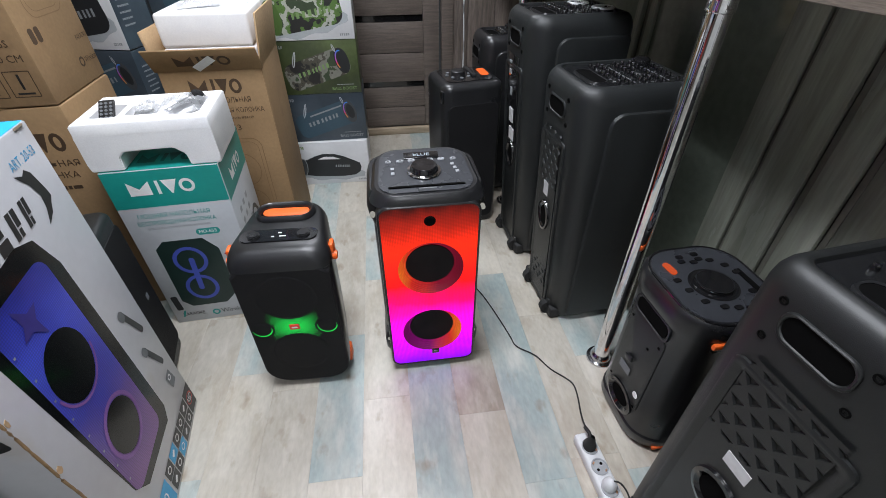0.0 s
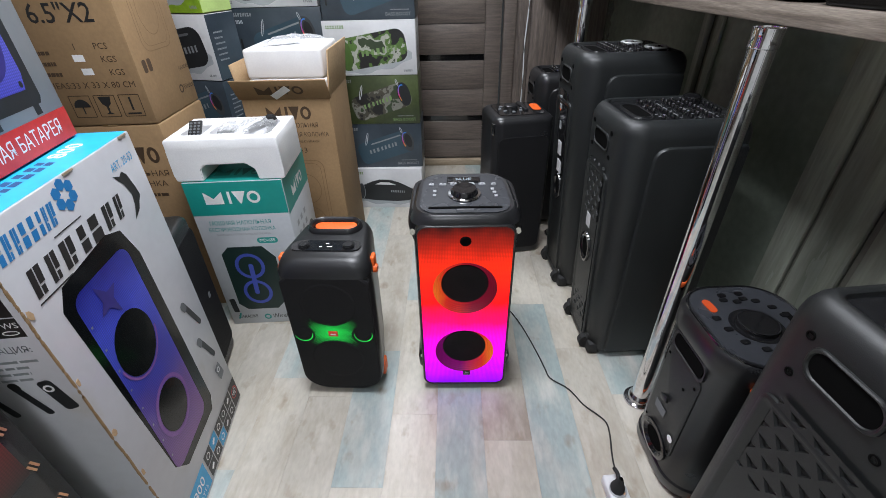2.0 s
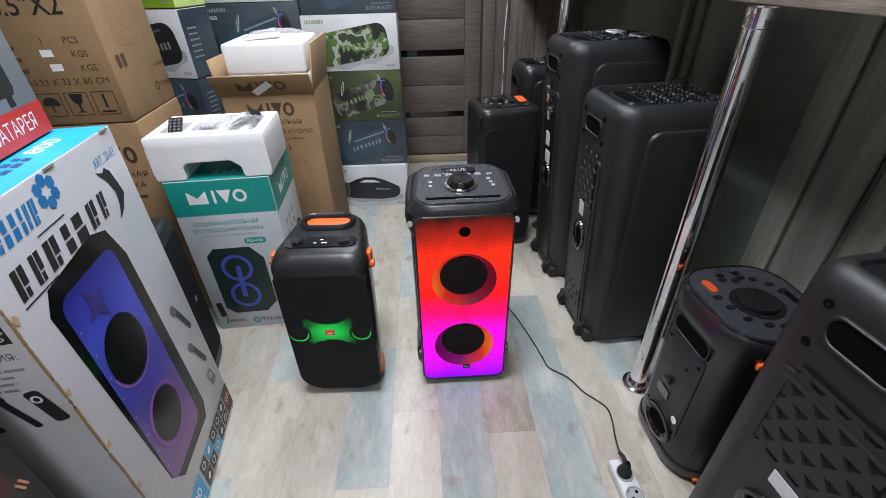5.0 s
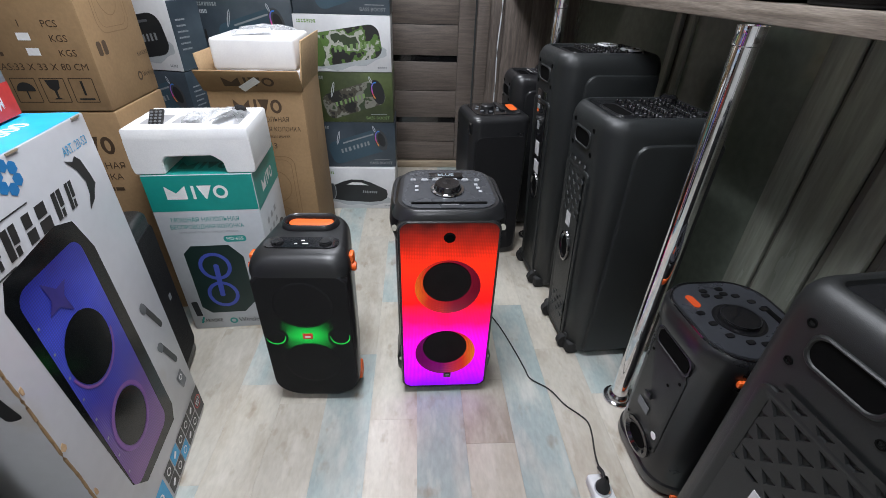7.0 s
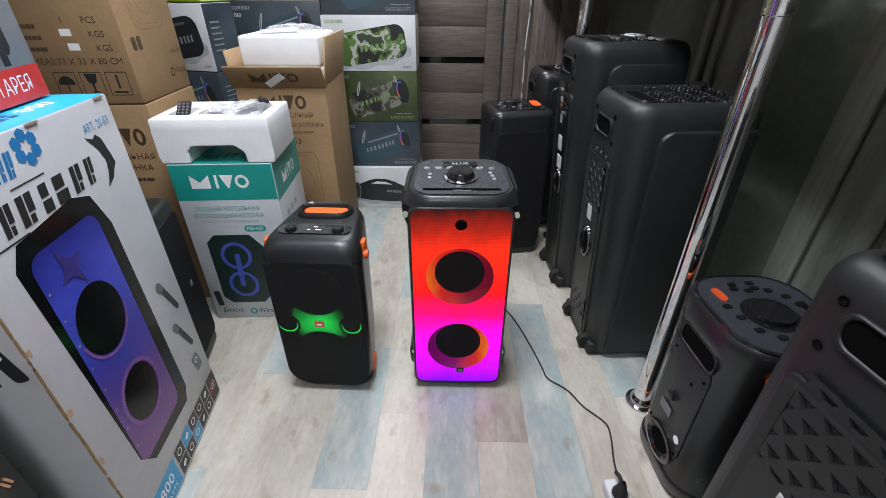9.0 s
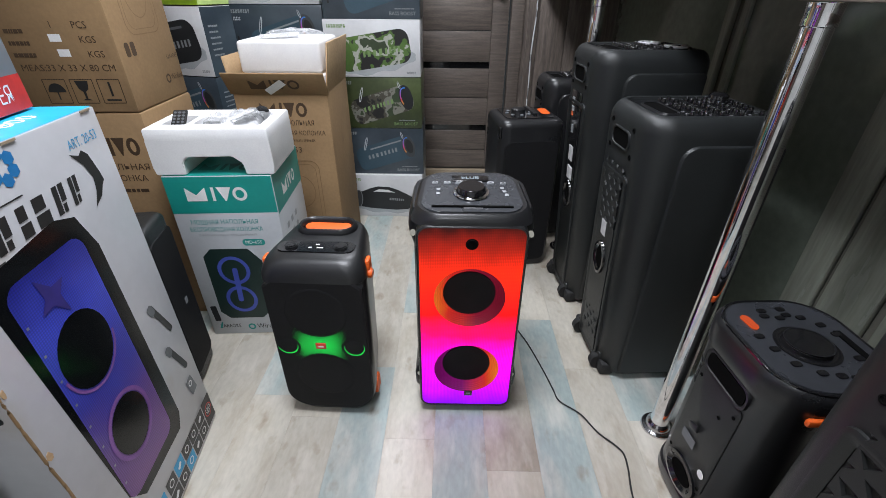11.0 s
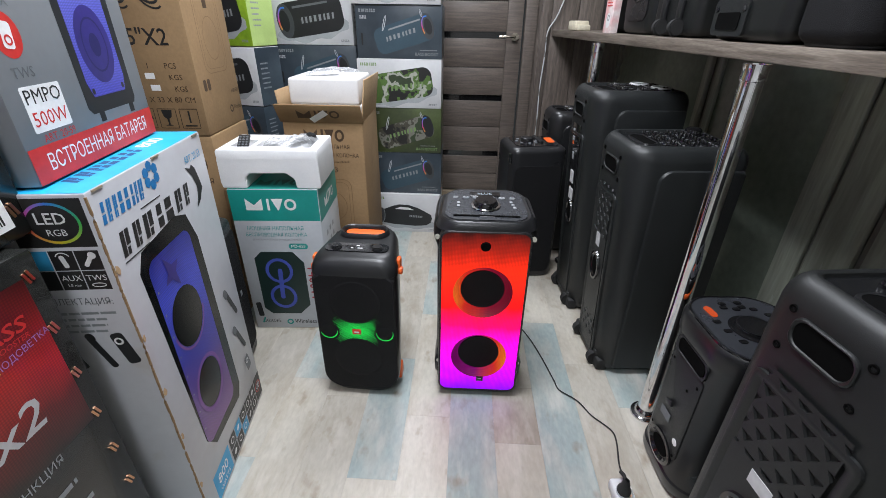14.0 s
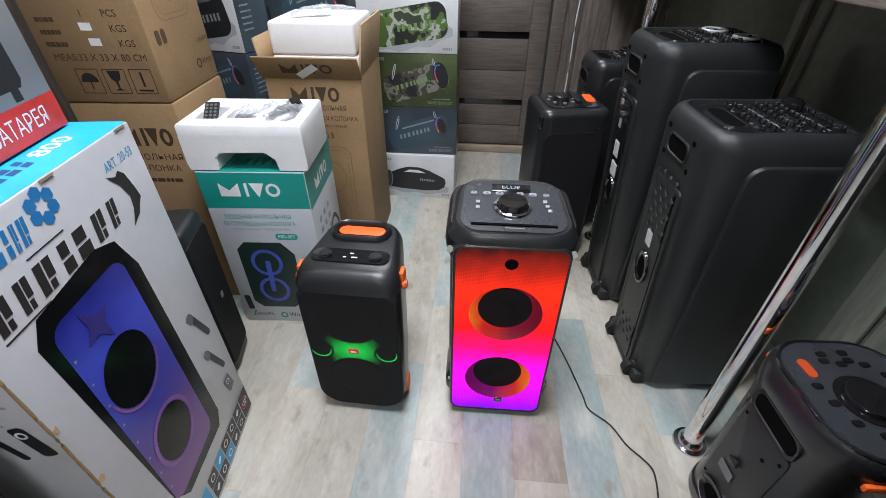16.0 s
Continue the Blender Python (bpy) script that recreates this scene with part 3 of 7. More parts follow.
def shelf():
    m = pose(1.02, 1.28, 0, 0, 0, SKEW)
    t = thing("shelf", m, "long grey-brown oak laminate shelf on chrome tube legs", "shelf")
    part("board", box(0.48, 4.05, 0.038, 0.003, at=(0.24, -0.01, 1.124)), SHELFWOOD, t)
    for y in (-1.1, -0.045, 1.03):
        leg = part("leg", lathe([(0.0255, 0.012), (0.0255, 1.085), (0.0285, 1.087), (0.0285, 1.096),
                   (0.0275, 1.10), (0.0295, 1.123)], 28), CHROME, t, "polished chrome tube", pose(-0.028 + 0.0 * y, y, 0))
        part("flange", lathe([(0.047, 0.0), (0.047, 0.004), (0.045, 0.007), (0.036, 0.009), (0.035, 0.013), (0.033, 0.022), (0.028, 0.027), (0.0262, 0.03)], 32), FLANGE, leg, "chrome floor flange")
    return t


room()
door()
ceiling_lights()
shelf()


# ---- loudspeakers on the floor ----
def crescent(R, r, a0, a1, n=20, z=0.0, thick=0.003):
    """A flat ring sector, thinning towards both ends."""
    pts_o, pts_i = [], []
    for i in range(n + 1):
        a = radians(a0 + (a1 - a0) * i / n)
        s = math.sin(math.pi * i / n) ** 0.6
        rin = R - (R - r) * max(s, 0.05)
        pts_o.append((R * math.cos(a), R * math.sin(a)))
        pts_i.append((rin * math.cos(a), rin * math.sin(a)))
    bm = bmesh.new()
    for i in range(n):
        bm.faces.new([bm.verts.new((*p, z)) for p in (pts_o[i], pts_o[i + 1], pts_i[i + 1], pts_i[i])])
    return bm


FRONT = Matrix(((1, 0, 0, 0), (0, 0, -1, 0), (0, 1, 0, 0), (0, 0, 0, 1)))  # flat shapes stood up, facing -y


def holed_panel(w, h, r, holes):
    """A flat rounded panel in x and y with round holes (x, y, radius) through it."""
    bm = bmesh.new()

    def loop(pts):
        vs = [bm.verts.new((x, y, 0)) for x, y in pts]
        return [bm.edges.new((vs[i], vs[(i + 1) % len(vs)])) for i in range(len(vs))]
    edges = loop(outline(w, h, r))
    for cx, cy, rr in holes:
        edges += loop([(cx + rr * math.cos(2 * math.pi * i / 48), cy + rr * math.sin(2 * math.pi * i / 48)) for i in range(48)])
    bmesh.ops.triangle_fill(bm, use_beauty=True, use_dissolve=False, edges=edges, normal=(0, 0, 1))
    return bm


def lit_speaker():
    """The tall lit party speaker in the middle."""
    W, D, H = 0.297, 0.262, 0.694
    t = thing("party_speaker", pose(0.408, 1.280 + D / 2, 0, 0, 0, 0.5), "black two-woofer party speaker glowing red and magenta on the floor", "loudspeaker", "lit party speakers")
    body = soft_block(W, D - 0.03, H - 0.045, 0.05, 0.012, 0.99, foot=0.03)
    bmesh.ops.translate(body, vec=(0, 0.015, 0), verts=body.verts)
    part("cabinet", body, BLACK_SMOOTH, t)
    # shoulders that swell out at the sides under the console
    part("shoulder", loft([[(x, y + 0.012, z) for x, y in outline(W + e, D - 0.03, 0.05)] for z, e in
                           ((0.56, -0.004), (0.58, 0.008), (0.60, 0.021), (0.622, 0.026), (0.645, 0.022), (0.665, 0.012), (0.676, 0.0))]), BLACK_SMOOTH, t)

    # top console: a rim that leans back, with a sunk panel
    def lean(y):
        return 0.012 * (y / D - 0.5)
    rim = loft([[(x, y, H - 0.044) for x, y in outline(W - 0.004, D - 0.014, 0.05)],
                [(x, y, H - 0.040 + 0.2 * lean(y)) for x, y in outline(W + 0.008, D + 0.006, 0.055)],
                [(x * (0.955 - 0.09 * y / D), y, H - 0.020 + lean(y)) for x, y in outline(W + 0.010, D + 0.008, 0.075)],
                [(x * (0.955 - 0.09 * y / D), y, H - 0.008 + lean(y)) for x, y in outline(W - 0.002, D + 0.0, 0.072)],
                [(x * (0.955 - 0.09 * y / D), y, H - 0.001 + lean(y)) for x, y in outline(W - 0.018, D - 0.018, 0.065)],
                [(x * (0.955 - 0.09 * y / D), y, H - 0.002 + lean(y)) for x, y in outline(W - 0.030, D - 0.03, 0.06)]])
    part("console", rim, BLACK_SMOOTH, t)
    slope = pose(0, 0, H - 0.0085, 2.54)
    part("control_panel", slab([(x * (0.955 - 0.09 * y / D), y) for x, y in outline(W - 0.040, D - 0.038, 0.05)], 0, 0.003, 0.001), mat("grey_control_panel", (0.042, 0.045, 0.051), 0.27), t, "dark grey control panel", slope)
    scr = part("display", box(0.10, 0.036, 0.003, 0.001, at=(0, 0.075, 0.003)), GLOSS, t, "black display with pale segments", slope)
    me = text_mesh("bLUE", 0.022, 0.0002)
    part_mesh("digits", me, glow("display_glow", [(0, (0.7, 0.85, 1)), (1, (0.7, 0.85, 1))], 0.8), scr, "", pose(0, 0.075, 0.0072), smooth=False)
    knob = part("volume_knob", lathe([(0.045, 0.003), (0.045, 0.006), (0.038, 0.007), (0.036, 0.020), (0.033, 0.024), (0.0, 0.023)], 36), GLOSS, t, "", slope @ Matrix.Translation((0, -0.012, 0)))
    part("knob_ring", lathe([(0.038, 0.006), (0.047, 0.006), (0.046, 0.0085), (0.039, 0.0095)], 36), CHROME, knob, "bright ring")
    bt = mat("pale_grey_button", (0.32, 0.33, 0.35), 0.35)
    for x, y, w in ((-0.095, 0.047, 0.016), (-0.062, 0.047, 0.020), (-0.03, 0.048, 0.020), (0.022, 0.048, 0.020), (0.054, 0.047, 0.020), (0.088, 0.046, 0.016)):
        b = part("button", slab(outline(w, 0.013, 0.005, 3), 0.003, 0.007, 0.0015), bt, t, "", slope @ Matrix.Translation((x, y, 0)))
        part("button_mark", box(w * 0.3, 0.003, 0.0006, at=(0, 0, 0.0069)), INK, b)
    for x, y in ((-0.085, 0.006), (-0.085, -0.018), (0.082, 0.016), (0.086, -0.004), (0.09, -0.024)):
        part("button", box(0.010, 0.012, 0.003, 0.001, at=(x, y, 0.003)), bt, t, "", slope)
    part("tablet_slot", box(0.2, 0.007, 0.003, at=(0, -0.088, 0.003)), HOLE_SHADE, t, "", slope)
    part("rim_print", box(0.045, 0.004, 0.0008, at=(0, -0.113, 0.013)), mat("grey_print", (0.15, 0.15, 0.16), 0.4), t, "", slope)
    # lit grille, with the woofers sunk behind round holes in it
    gw, gz0, gz1 = 0.262, 0.030, 0.650
    stops = [(0.0, (0.25, 0.0, 1.0)), (1.0, (0.035, 0.004, 0.003)), (0.10, (0.62, 0.0, 1.0)), (0.34, (1.0, 0.0, 0.72)), (0.45, (1.0, 0.0, 0.16)), (0.58, (1.0, 0.006, 0.008)), (0.78, (1.0, 0.026, 0.005)), (0.91, (0.36, 0.012, 0.004))]
    g = glow("lit_led_grille", stops, 1.25, 2, gz0, gz1, 0.3)
    zc = (gz0 + gz1) / 2
    woofers = ((0.440, 0.094, 1, (0.5, 0.003, 0.05)), (0.180, 0.094, -1, (0.42, 0.0, 0.3)))
    bm = holed_panel(gw, gz1 - gz0, 0.024, [(0, z - zc, r) for z, r, _, _ in woofers])
    bmesh.ops.transform(bm, matrix=pose(0, -D / 2 - 0.003, zc) @ FRONT, verts=bm.verts)
    part("lit_grille", bm, g, t, "glowing red to magenta grille", smooth=False)
    part("grille_frame", loft([[(x, -D / 2 + y0, zc + y) for x, y in outline(gw + e, gz1 - gz0 + e, 0.026 + e / 2)] for y0, e in ((0.03, 0.016), (0.004, 0.016), (-0.004, 0.012), (-0.006, 0.007), (-0.005, 0.001), (0.03, -0.001))], cap=False), BLACK_SMOOTH, t)
    for z, r, flip, low in woofers:
        bright, mid_red = (1.0, 0.22, 0.02), (0.8, 0.03, 0.015)
        run = [(0.0, bright), (1.0, tuple(c * 0.3 for c in low)), (0.22, mid_red), (0.6, tuple(c * 0.55 for c in low))]
        cone = glow("woofer_surround_glow", run, 0.75, 0, -0.1 * flip, 0.1 * flip, 0.25)
        w = part("woofer", lathe([(r + 0.001, 0.0), (r - 0.002, -0.004), (r - 0.012, -0.017), (0.070, -0.025), (0.064, -0.0258)], 48), cone, t, "dimly glowing woofer surround", pose(0, -D / 2 - 0.003, z) @ FRONT)
        part("woofer_cone", lathe([(0.071, -0.0255), (0.069, -0.022), (0.064, -0.0225), (0.03, -0.0245), (0.026, -0.0235), (0.012, -0.0225), (0.0, -0.022)], 40), GRILLE, w, "black woofer cone")
    part("tweeter", lathe([(0.016, 0.0), (0.013, 0.004), (0.0, 0.003)], 20), HOLE_SHADE, t, "", pose(0, -D / 2 - 0.0035, 0.606) @ FRONT)
    badge = part("badge", box(0.024, 0.003, 0.02, 0.001, at=(0.008, -D / 2 - 0.008, 0.074)), GLOSS, t)
    part("badge_mark", box(0.012, 0.001, 0.003, at=(0.008, -D / 2 - 0.0098, 0.084)), GREY_INK, badge)
    for x in (-1, 1):
        part("side_foot", loft([[(x * (W / 2 - 0.012) + p, -0.05 + q, z) for p, q in outline(0.03 + e, 0.12 + e, 0.012)] for z, e in ((0.075, -0.012), (0.09, 0.0), (0.135, 0.003), (0.155, -0.012))]), BLACK_SMOOTH, t)
        for z, off in ((0.62, 0.0125), (0.135, 0.0055)):
            part("strobe_light", lathe([(0.007, -0.01), (0.007, 0.0), (0.006, 0.003), (0.0, 0.005)], 16), glow("strobe", [(0, (1, 1, 0.9)), (1, (1, 1, 0.9))], 0.3), t, "small white strobe lamp", pose(x * (W / 2 + off - 0.014), -0.108, z) @ FRONT)
    return t


def small_speaker():
    """The smaller black party speaker with orange fittings."""
    W, D, H = 0.29, 0.27, 0.585
    t = thing("party_speaker", pose(0.004, 1.258 + D / 2, 0, 0, 0, -1.5) @ Matrix.Diagonal((1, 1, 0.982, 1)), "small black party speaker with orange straps, glowing green on the floor", "loudspeaker", "lit party speakers")
    layers = []
    for z, w, d, r in ((0.0, 0.19, 0.225, 0.06), (0.004, 0.212, 0.24, 0.06), (0.014, 0.236, 0.254, 0.06), (0.03, 0.258, 0.262, 0.06), (0.055, 0.272, 0.265, 0.055), (0.10, 0.281, 0.266, 0.05), (0.3, 0.288, 0.266, 0.045), (0.50, 0.29, 0.266, 0.045)):
        layers.append([(x * (1 - 0.3 * (y / D + 0.5)), y, z) for x, y in outline(w, d, r)])
    part("cabinet", loft(layers), BLACK_SMOOTH, t)
    # rounded top cap that overhangs the cloth front
    cap = []
    for z, w, d, r, dy in ((0.495, 0.286, 0.266, 0.05, 0), (0.503, 0.290, 0.274, 0.05, -0.001), (0.518, 0.289, 0.273, 0.05, 0), (0.534, 0.283, 0.266, 0.055, 0.001), (0.548, 0.272, 0.254, 0.06, 0.003), (0.557, 0.256, 0.238, 0.06, 0.005), (0.562, 0.236, 0.218, 0.058, 0.007)):
        cap.append([(x * (1 - 0.3 * (y / D + 0.5)), y + dy, z) for x, y in outline(w, d, r, 8)])
    part("top_cap", loft(cap), mat("black_soft_sheen_plastic", (0.012, 0.0125, 0.0135), 0.38, fine=200, rough_var=0.06), t)
    # cloth front with cut upper corners
    def cloth(e):
        lower = [p for p in outline(0.262 - e, 0.49 - e, 0.068, 8) if p[1] < 0]
        return lower + [(0.131 - e / 2, 0.218 - e / 2), (0.110 - e / 2, 0.237 - e / 2), (-0.110 + e / 2, 0.237 - e / 2), (-0.131 + e / 2, 0.218 - e / 2)]
    bm = loft([[(x, -D / 2 + dy, 0.272 + y) for x, y in cloth(e)] for dy, e in ((0.014, 0.0), (0.001, 0.002), (-0.003, 0.010))])
    bmesh.ops.recalc_face_normals(bm, faces=bm.faces)
    part("front_grille", bm, GRILLE, t, "black cloth grille")
    # handle bridge round an orange-lined slot
    part("handle", loft([[(x, y + 0.060, z) for x, y in outline(0.170 - e, 0.092 - e, 0.044 - e / 2, 8)] for z, e in ((0.548, -0.004), (0.565, 0.0), (0.574, 0.006), (0.578, 0.014), (0.576, 0.022), (0.569, 0.030), (0.558, 0.032))], cap=False), BLACK_SMOOTH, t)
    part("handle_slot", slab(outline(0.140, 0.062, 0.030, 8), 0.558, 0.5632), HOLE_SHADE, t, "", pose(0, 0.060, 0))
    part("handle_lining", loft([[(x, y + 0.066, z) for x, y in outline(0.132 - e, 0.042 - e, 0.020 - e / 2, 8)] for z, e in ((0.560, 0.0), (0.564, 0.001), (0.5655, 0.008), (0.566, 0.03))]), ORANGE, t, "orange handle lining")
    part("control_panel", slab(outline(0.205, 0.055, 0.02), 0.556, 0.5655, 0.002), GLOSS, t, "", pose(0, -0.052, 0))
    for x in (-0.066, 0.066):
        part("knob", disc(0.017, 0.008, at=(x, -0.054, 0.565), bevel=0.003), BLACK_SMOOTH, t)
    for x, y, w in ((-0.014, -0.060, 0.008), (0.012, -0.060, 0.016), (0.002, -0.044, 0.010)):
        part("button", box(w, 0.004, 0.001, at=(x, y, 0.566)), WHITE_INK, t, "white button mark")
    for x in (-1, 1):
        part("strap_lug", join(box(0.014, 0.034, 0.05, 0.006, at=(x * 0.136, -0.062, 0.49)), disc(0.014, 0.012, tx=pose(x * 0.137, -0.07, 0.498, 0, 90 * x, 0), bevel=0.003)), ORANGE, t, "orange strap lug")
        part("foot_trim", box(0.013, 0.045, 0.055, 0.006, at=(x * 0.127, -0.055, 0.028)), ORANGE, t, "orange corner trim")
    green = glow("lit_green_grille", [(0, (0.01, 0.42, 0.06)), (0.5, (0.02, 0.80, 0.10)), (1, (0.01, 0.42, 0.06))], 0.85, 1, -0.08, 0.08, 0.1)
    # light seen through the punched grille between the two woofers
    bm = bmesh.new()
    step = 0.0044
    for i in range(-22, 23):
        for j in range(-22, 23):
            x, z = (i + 0.5 * (j % 2)) * step, j * step * 0.87
            up, low = math.hypot(x, z - 0.128), math.hypot(x, z + 0.118)
            side = math.hypot(abs(x) - 0.094, z + 0.004)
            if up > 0.090 and low > 0.090 and side > 0.036 and abs(z) < 0.07:
                r = 0.0024 * max(0.0, 1 - (abs(x) / 0.086) ** 2.4) * max(0.0, 1 - (abs(z - 0.004) / 0.075) ** 2)
                if r > 0.0004:
                    bm.faces.new([bm.verts.new((x + r * math.cos(k * math.pi / 3), z + r * math.sin(k * math.pi / 3), 0)) for k in range(6)])
    tagged(part("lit_grille", bm, green, t, "glowing green grille holes", pose(0.0, -D / 2 - 0.0042, 0.288) @ FRONT, smooth=False), kind="stuff")
    for x, a0, a1 in ((-0.094, 185, 375), (0.094, 165, 385)):
        part("light_ring", crescent(0.029, 0.0245, a0, a1), green, t, "glowing green ring", pose(x, -D / 2 - 0.0042, 0.284) @ FRONT, smooth=False)
        part("side_woofer", lathe([(0.027, 0.0), (0.024, 0.001), (0.0, 0.0006)], 28), GRILLE, t, "", pose(x * 1.0, -D / 2 - 0.0031, 0.284) @ FRONT)
    for z, r in ((0.404, 0.084), (0.176, 0.084)):
        part("woofer", lathe([(r, 0.0), (r - 0.003, 0.0012), (r - 0.01, 0.0008), (0.0, 0.0012)], 40), GRILLE, t, "", pose(0, -D / 2 - 0.0032, z) @ FRONT)
    lg = part("badge", box(0.029, 0.003, 0.021, 0.001, at=(0.0, -D / 2 - 0.005, 0.279)), mat("red_badge", (0.75, 0.04, 0.02), 0.4), t, "small red badge")
    part("badge_mark", box(0.016, 0.001, 0.005, at=(0.0, -D / 2 - 0.0068, 0.286)), WHITE_INK, lg)
    return t


def console_clutter(parent, m, w, d, seed, dense=True):
    """Rows of small glossy knobs, slider slots and printed ticks on a trolley speaker's console."""
    rnd = random.Random(seed)
    # pale print colour, also painted on as the glints of the glossy knobs
    pale = mat("pale_print_and_glint", (0.5, 0.51, 0.53), 0.2, 0.6)
    cols, rows = (8, 9) if dense else (6, 7)
    knob = lathe([(0.0062, 0), (0.0058, 0.009), (0.0045, 0.0112), (0.0, 0.0115)], 12)
    knob_me = bpy.data.meshes.new("knob")
    knob.to_mesh(knob_me)
    knob.free()
    for i in range(cols):
        x = -w / 2 + w * (i + 0.5) / cols
        if dense and i % 4 == 2 or not dense and i % 2:
            for k in range(3):
                y = d * (k - 1) * 0.31
                part("slider_slot", box(0.0022, d * 0.26, 0.0012), pale, parent, "", m @ Matrix.Translation((x, y, 0)))
                part("slider", box(0.010, 0.006, 0.009, 0.002), BLACK_SMOOTH, parent, "", m @ Matrix.Translation((x, y + rnd.uniform(-0.1, 0.1) * d, 0)))
            continue
        for j in range(rows):
            y = -d / 2 + d * (j + 0.5) / rows
            if rnd.random() < (0.12 if dense else 0.45):
                part("print_tick", box(0.008, 0.003, 0.0006), pale, parent, "", m @ Matrix.Translation((x, y, 0)))
                continue
            part_mesh("knob", knob_me, GLOSS, parent, "", m @ Matrix.Translation((x + rnd.uniform(-1, 1) * 0.001, y, 0)))
            if rnd.random() < 0.7:
                part("knob_pointer", box(0.0018, 0.0075, 0.0006), pale, parent, "pale knob pointer that doubles as a glint", m @ pose(x, y, 0.0112, 0, 0, rnd.uniform(-130, 130)))
            if rnd.random() < 0.3:
                part("print_tick", box(0.003, 0.008, 0.0006), pale, parent, "", m @ Matrix.Translation((x + 0.01, y, 0)))


def triangle_plate(w, h, cell, depth=0.005):
    """A plate with staggered triangular pockets, pointing down, cut to a rectangle."""
    bm = bmesh.new()
    n = int((w + h) / cell) + 2
    k = cell / math.sqrt(2)

    def vert(x, y, z=0.0):
        return bm.verts.new(((x - y) * k, (x + y) * k * 1.35, z))
    for i in range(-n, n + 1):
        for j in range(-n, n + 1):
            if abs(i - j) * k > w / 2 + cell or abs(i + j + 1) * k * 1.35 > h / 2 + 1.4 * cell:
                continue
            A, B, C, D = (vert(i + a, j + b) for a, b in ((0, 0), (1, 0), (1, 1), (0, 1)))
            P, Q, R = (vert(i + a, j + b) for a, b in ((0.14, 0.14), (0.86, 0.14), (0.14, 0.86)))
            p, q, r = (vert(i + a, j + b, -depth) for a, b in ((0.18, 0.18), (0.56, 0.18), (0.18, 0.56)))
            for face in ((A, B, Q, P), (A, P, R, D), (B, C, D, R, Q), (P, Q, q, p), (Q, R, r, q), (R, P, p, r), (p, q, r)):
                bm.faces.new(face)
    bmesh.ops.remove_doubles(bm, verts=bm.verts, dist=1e-5)
    for co, no in (((w / 2, 0, 0), (1, 0, 0)), ((-w / 2, 0, 0), (-1, 0, 0)), ((0, h / 2, 0), (0, 1, 0)), ((0, -h / 2, 0), (0, -1, 0))):
        bmesh.ops.bisect_plane(bm, geom=bm.verts[:] + bm.edges[:] + bm.faces[:], plane_co=co, plane_no=no, clear_outer=True)
    return bm


def border(w, h, wide, high, r):
    """A raised rounded rim round a rectangle."""
    return loft([[(x, y, z) for x, y in outline(w - 2 * e, h - 2 * e, max(r - e, 0.004))] for z, e in ((-0.012, 0.0), (high * 0.7, 0.002), (high, 0.006), (high, wide * 0.45), (0.002, wide))], cap=False)


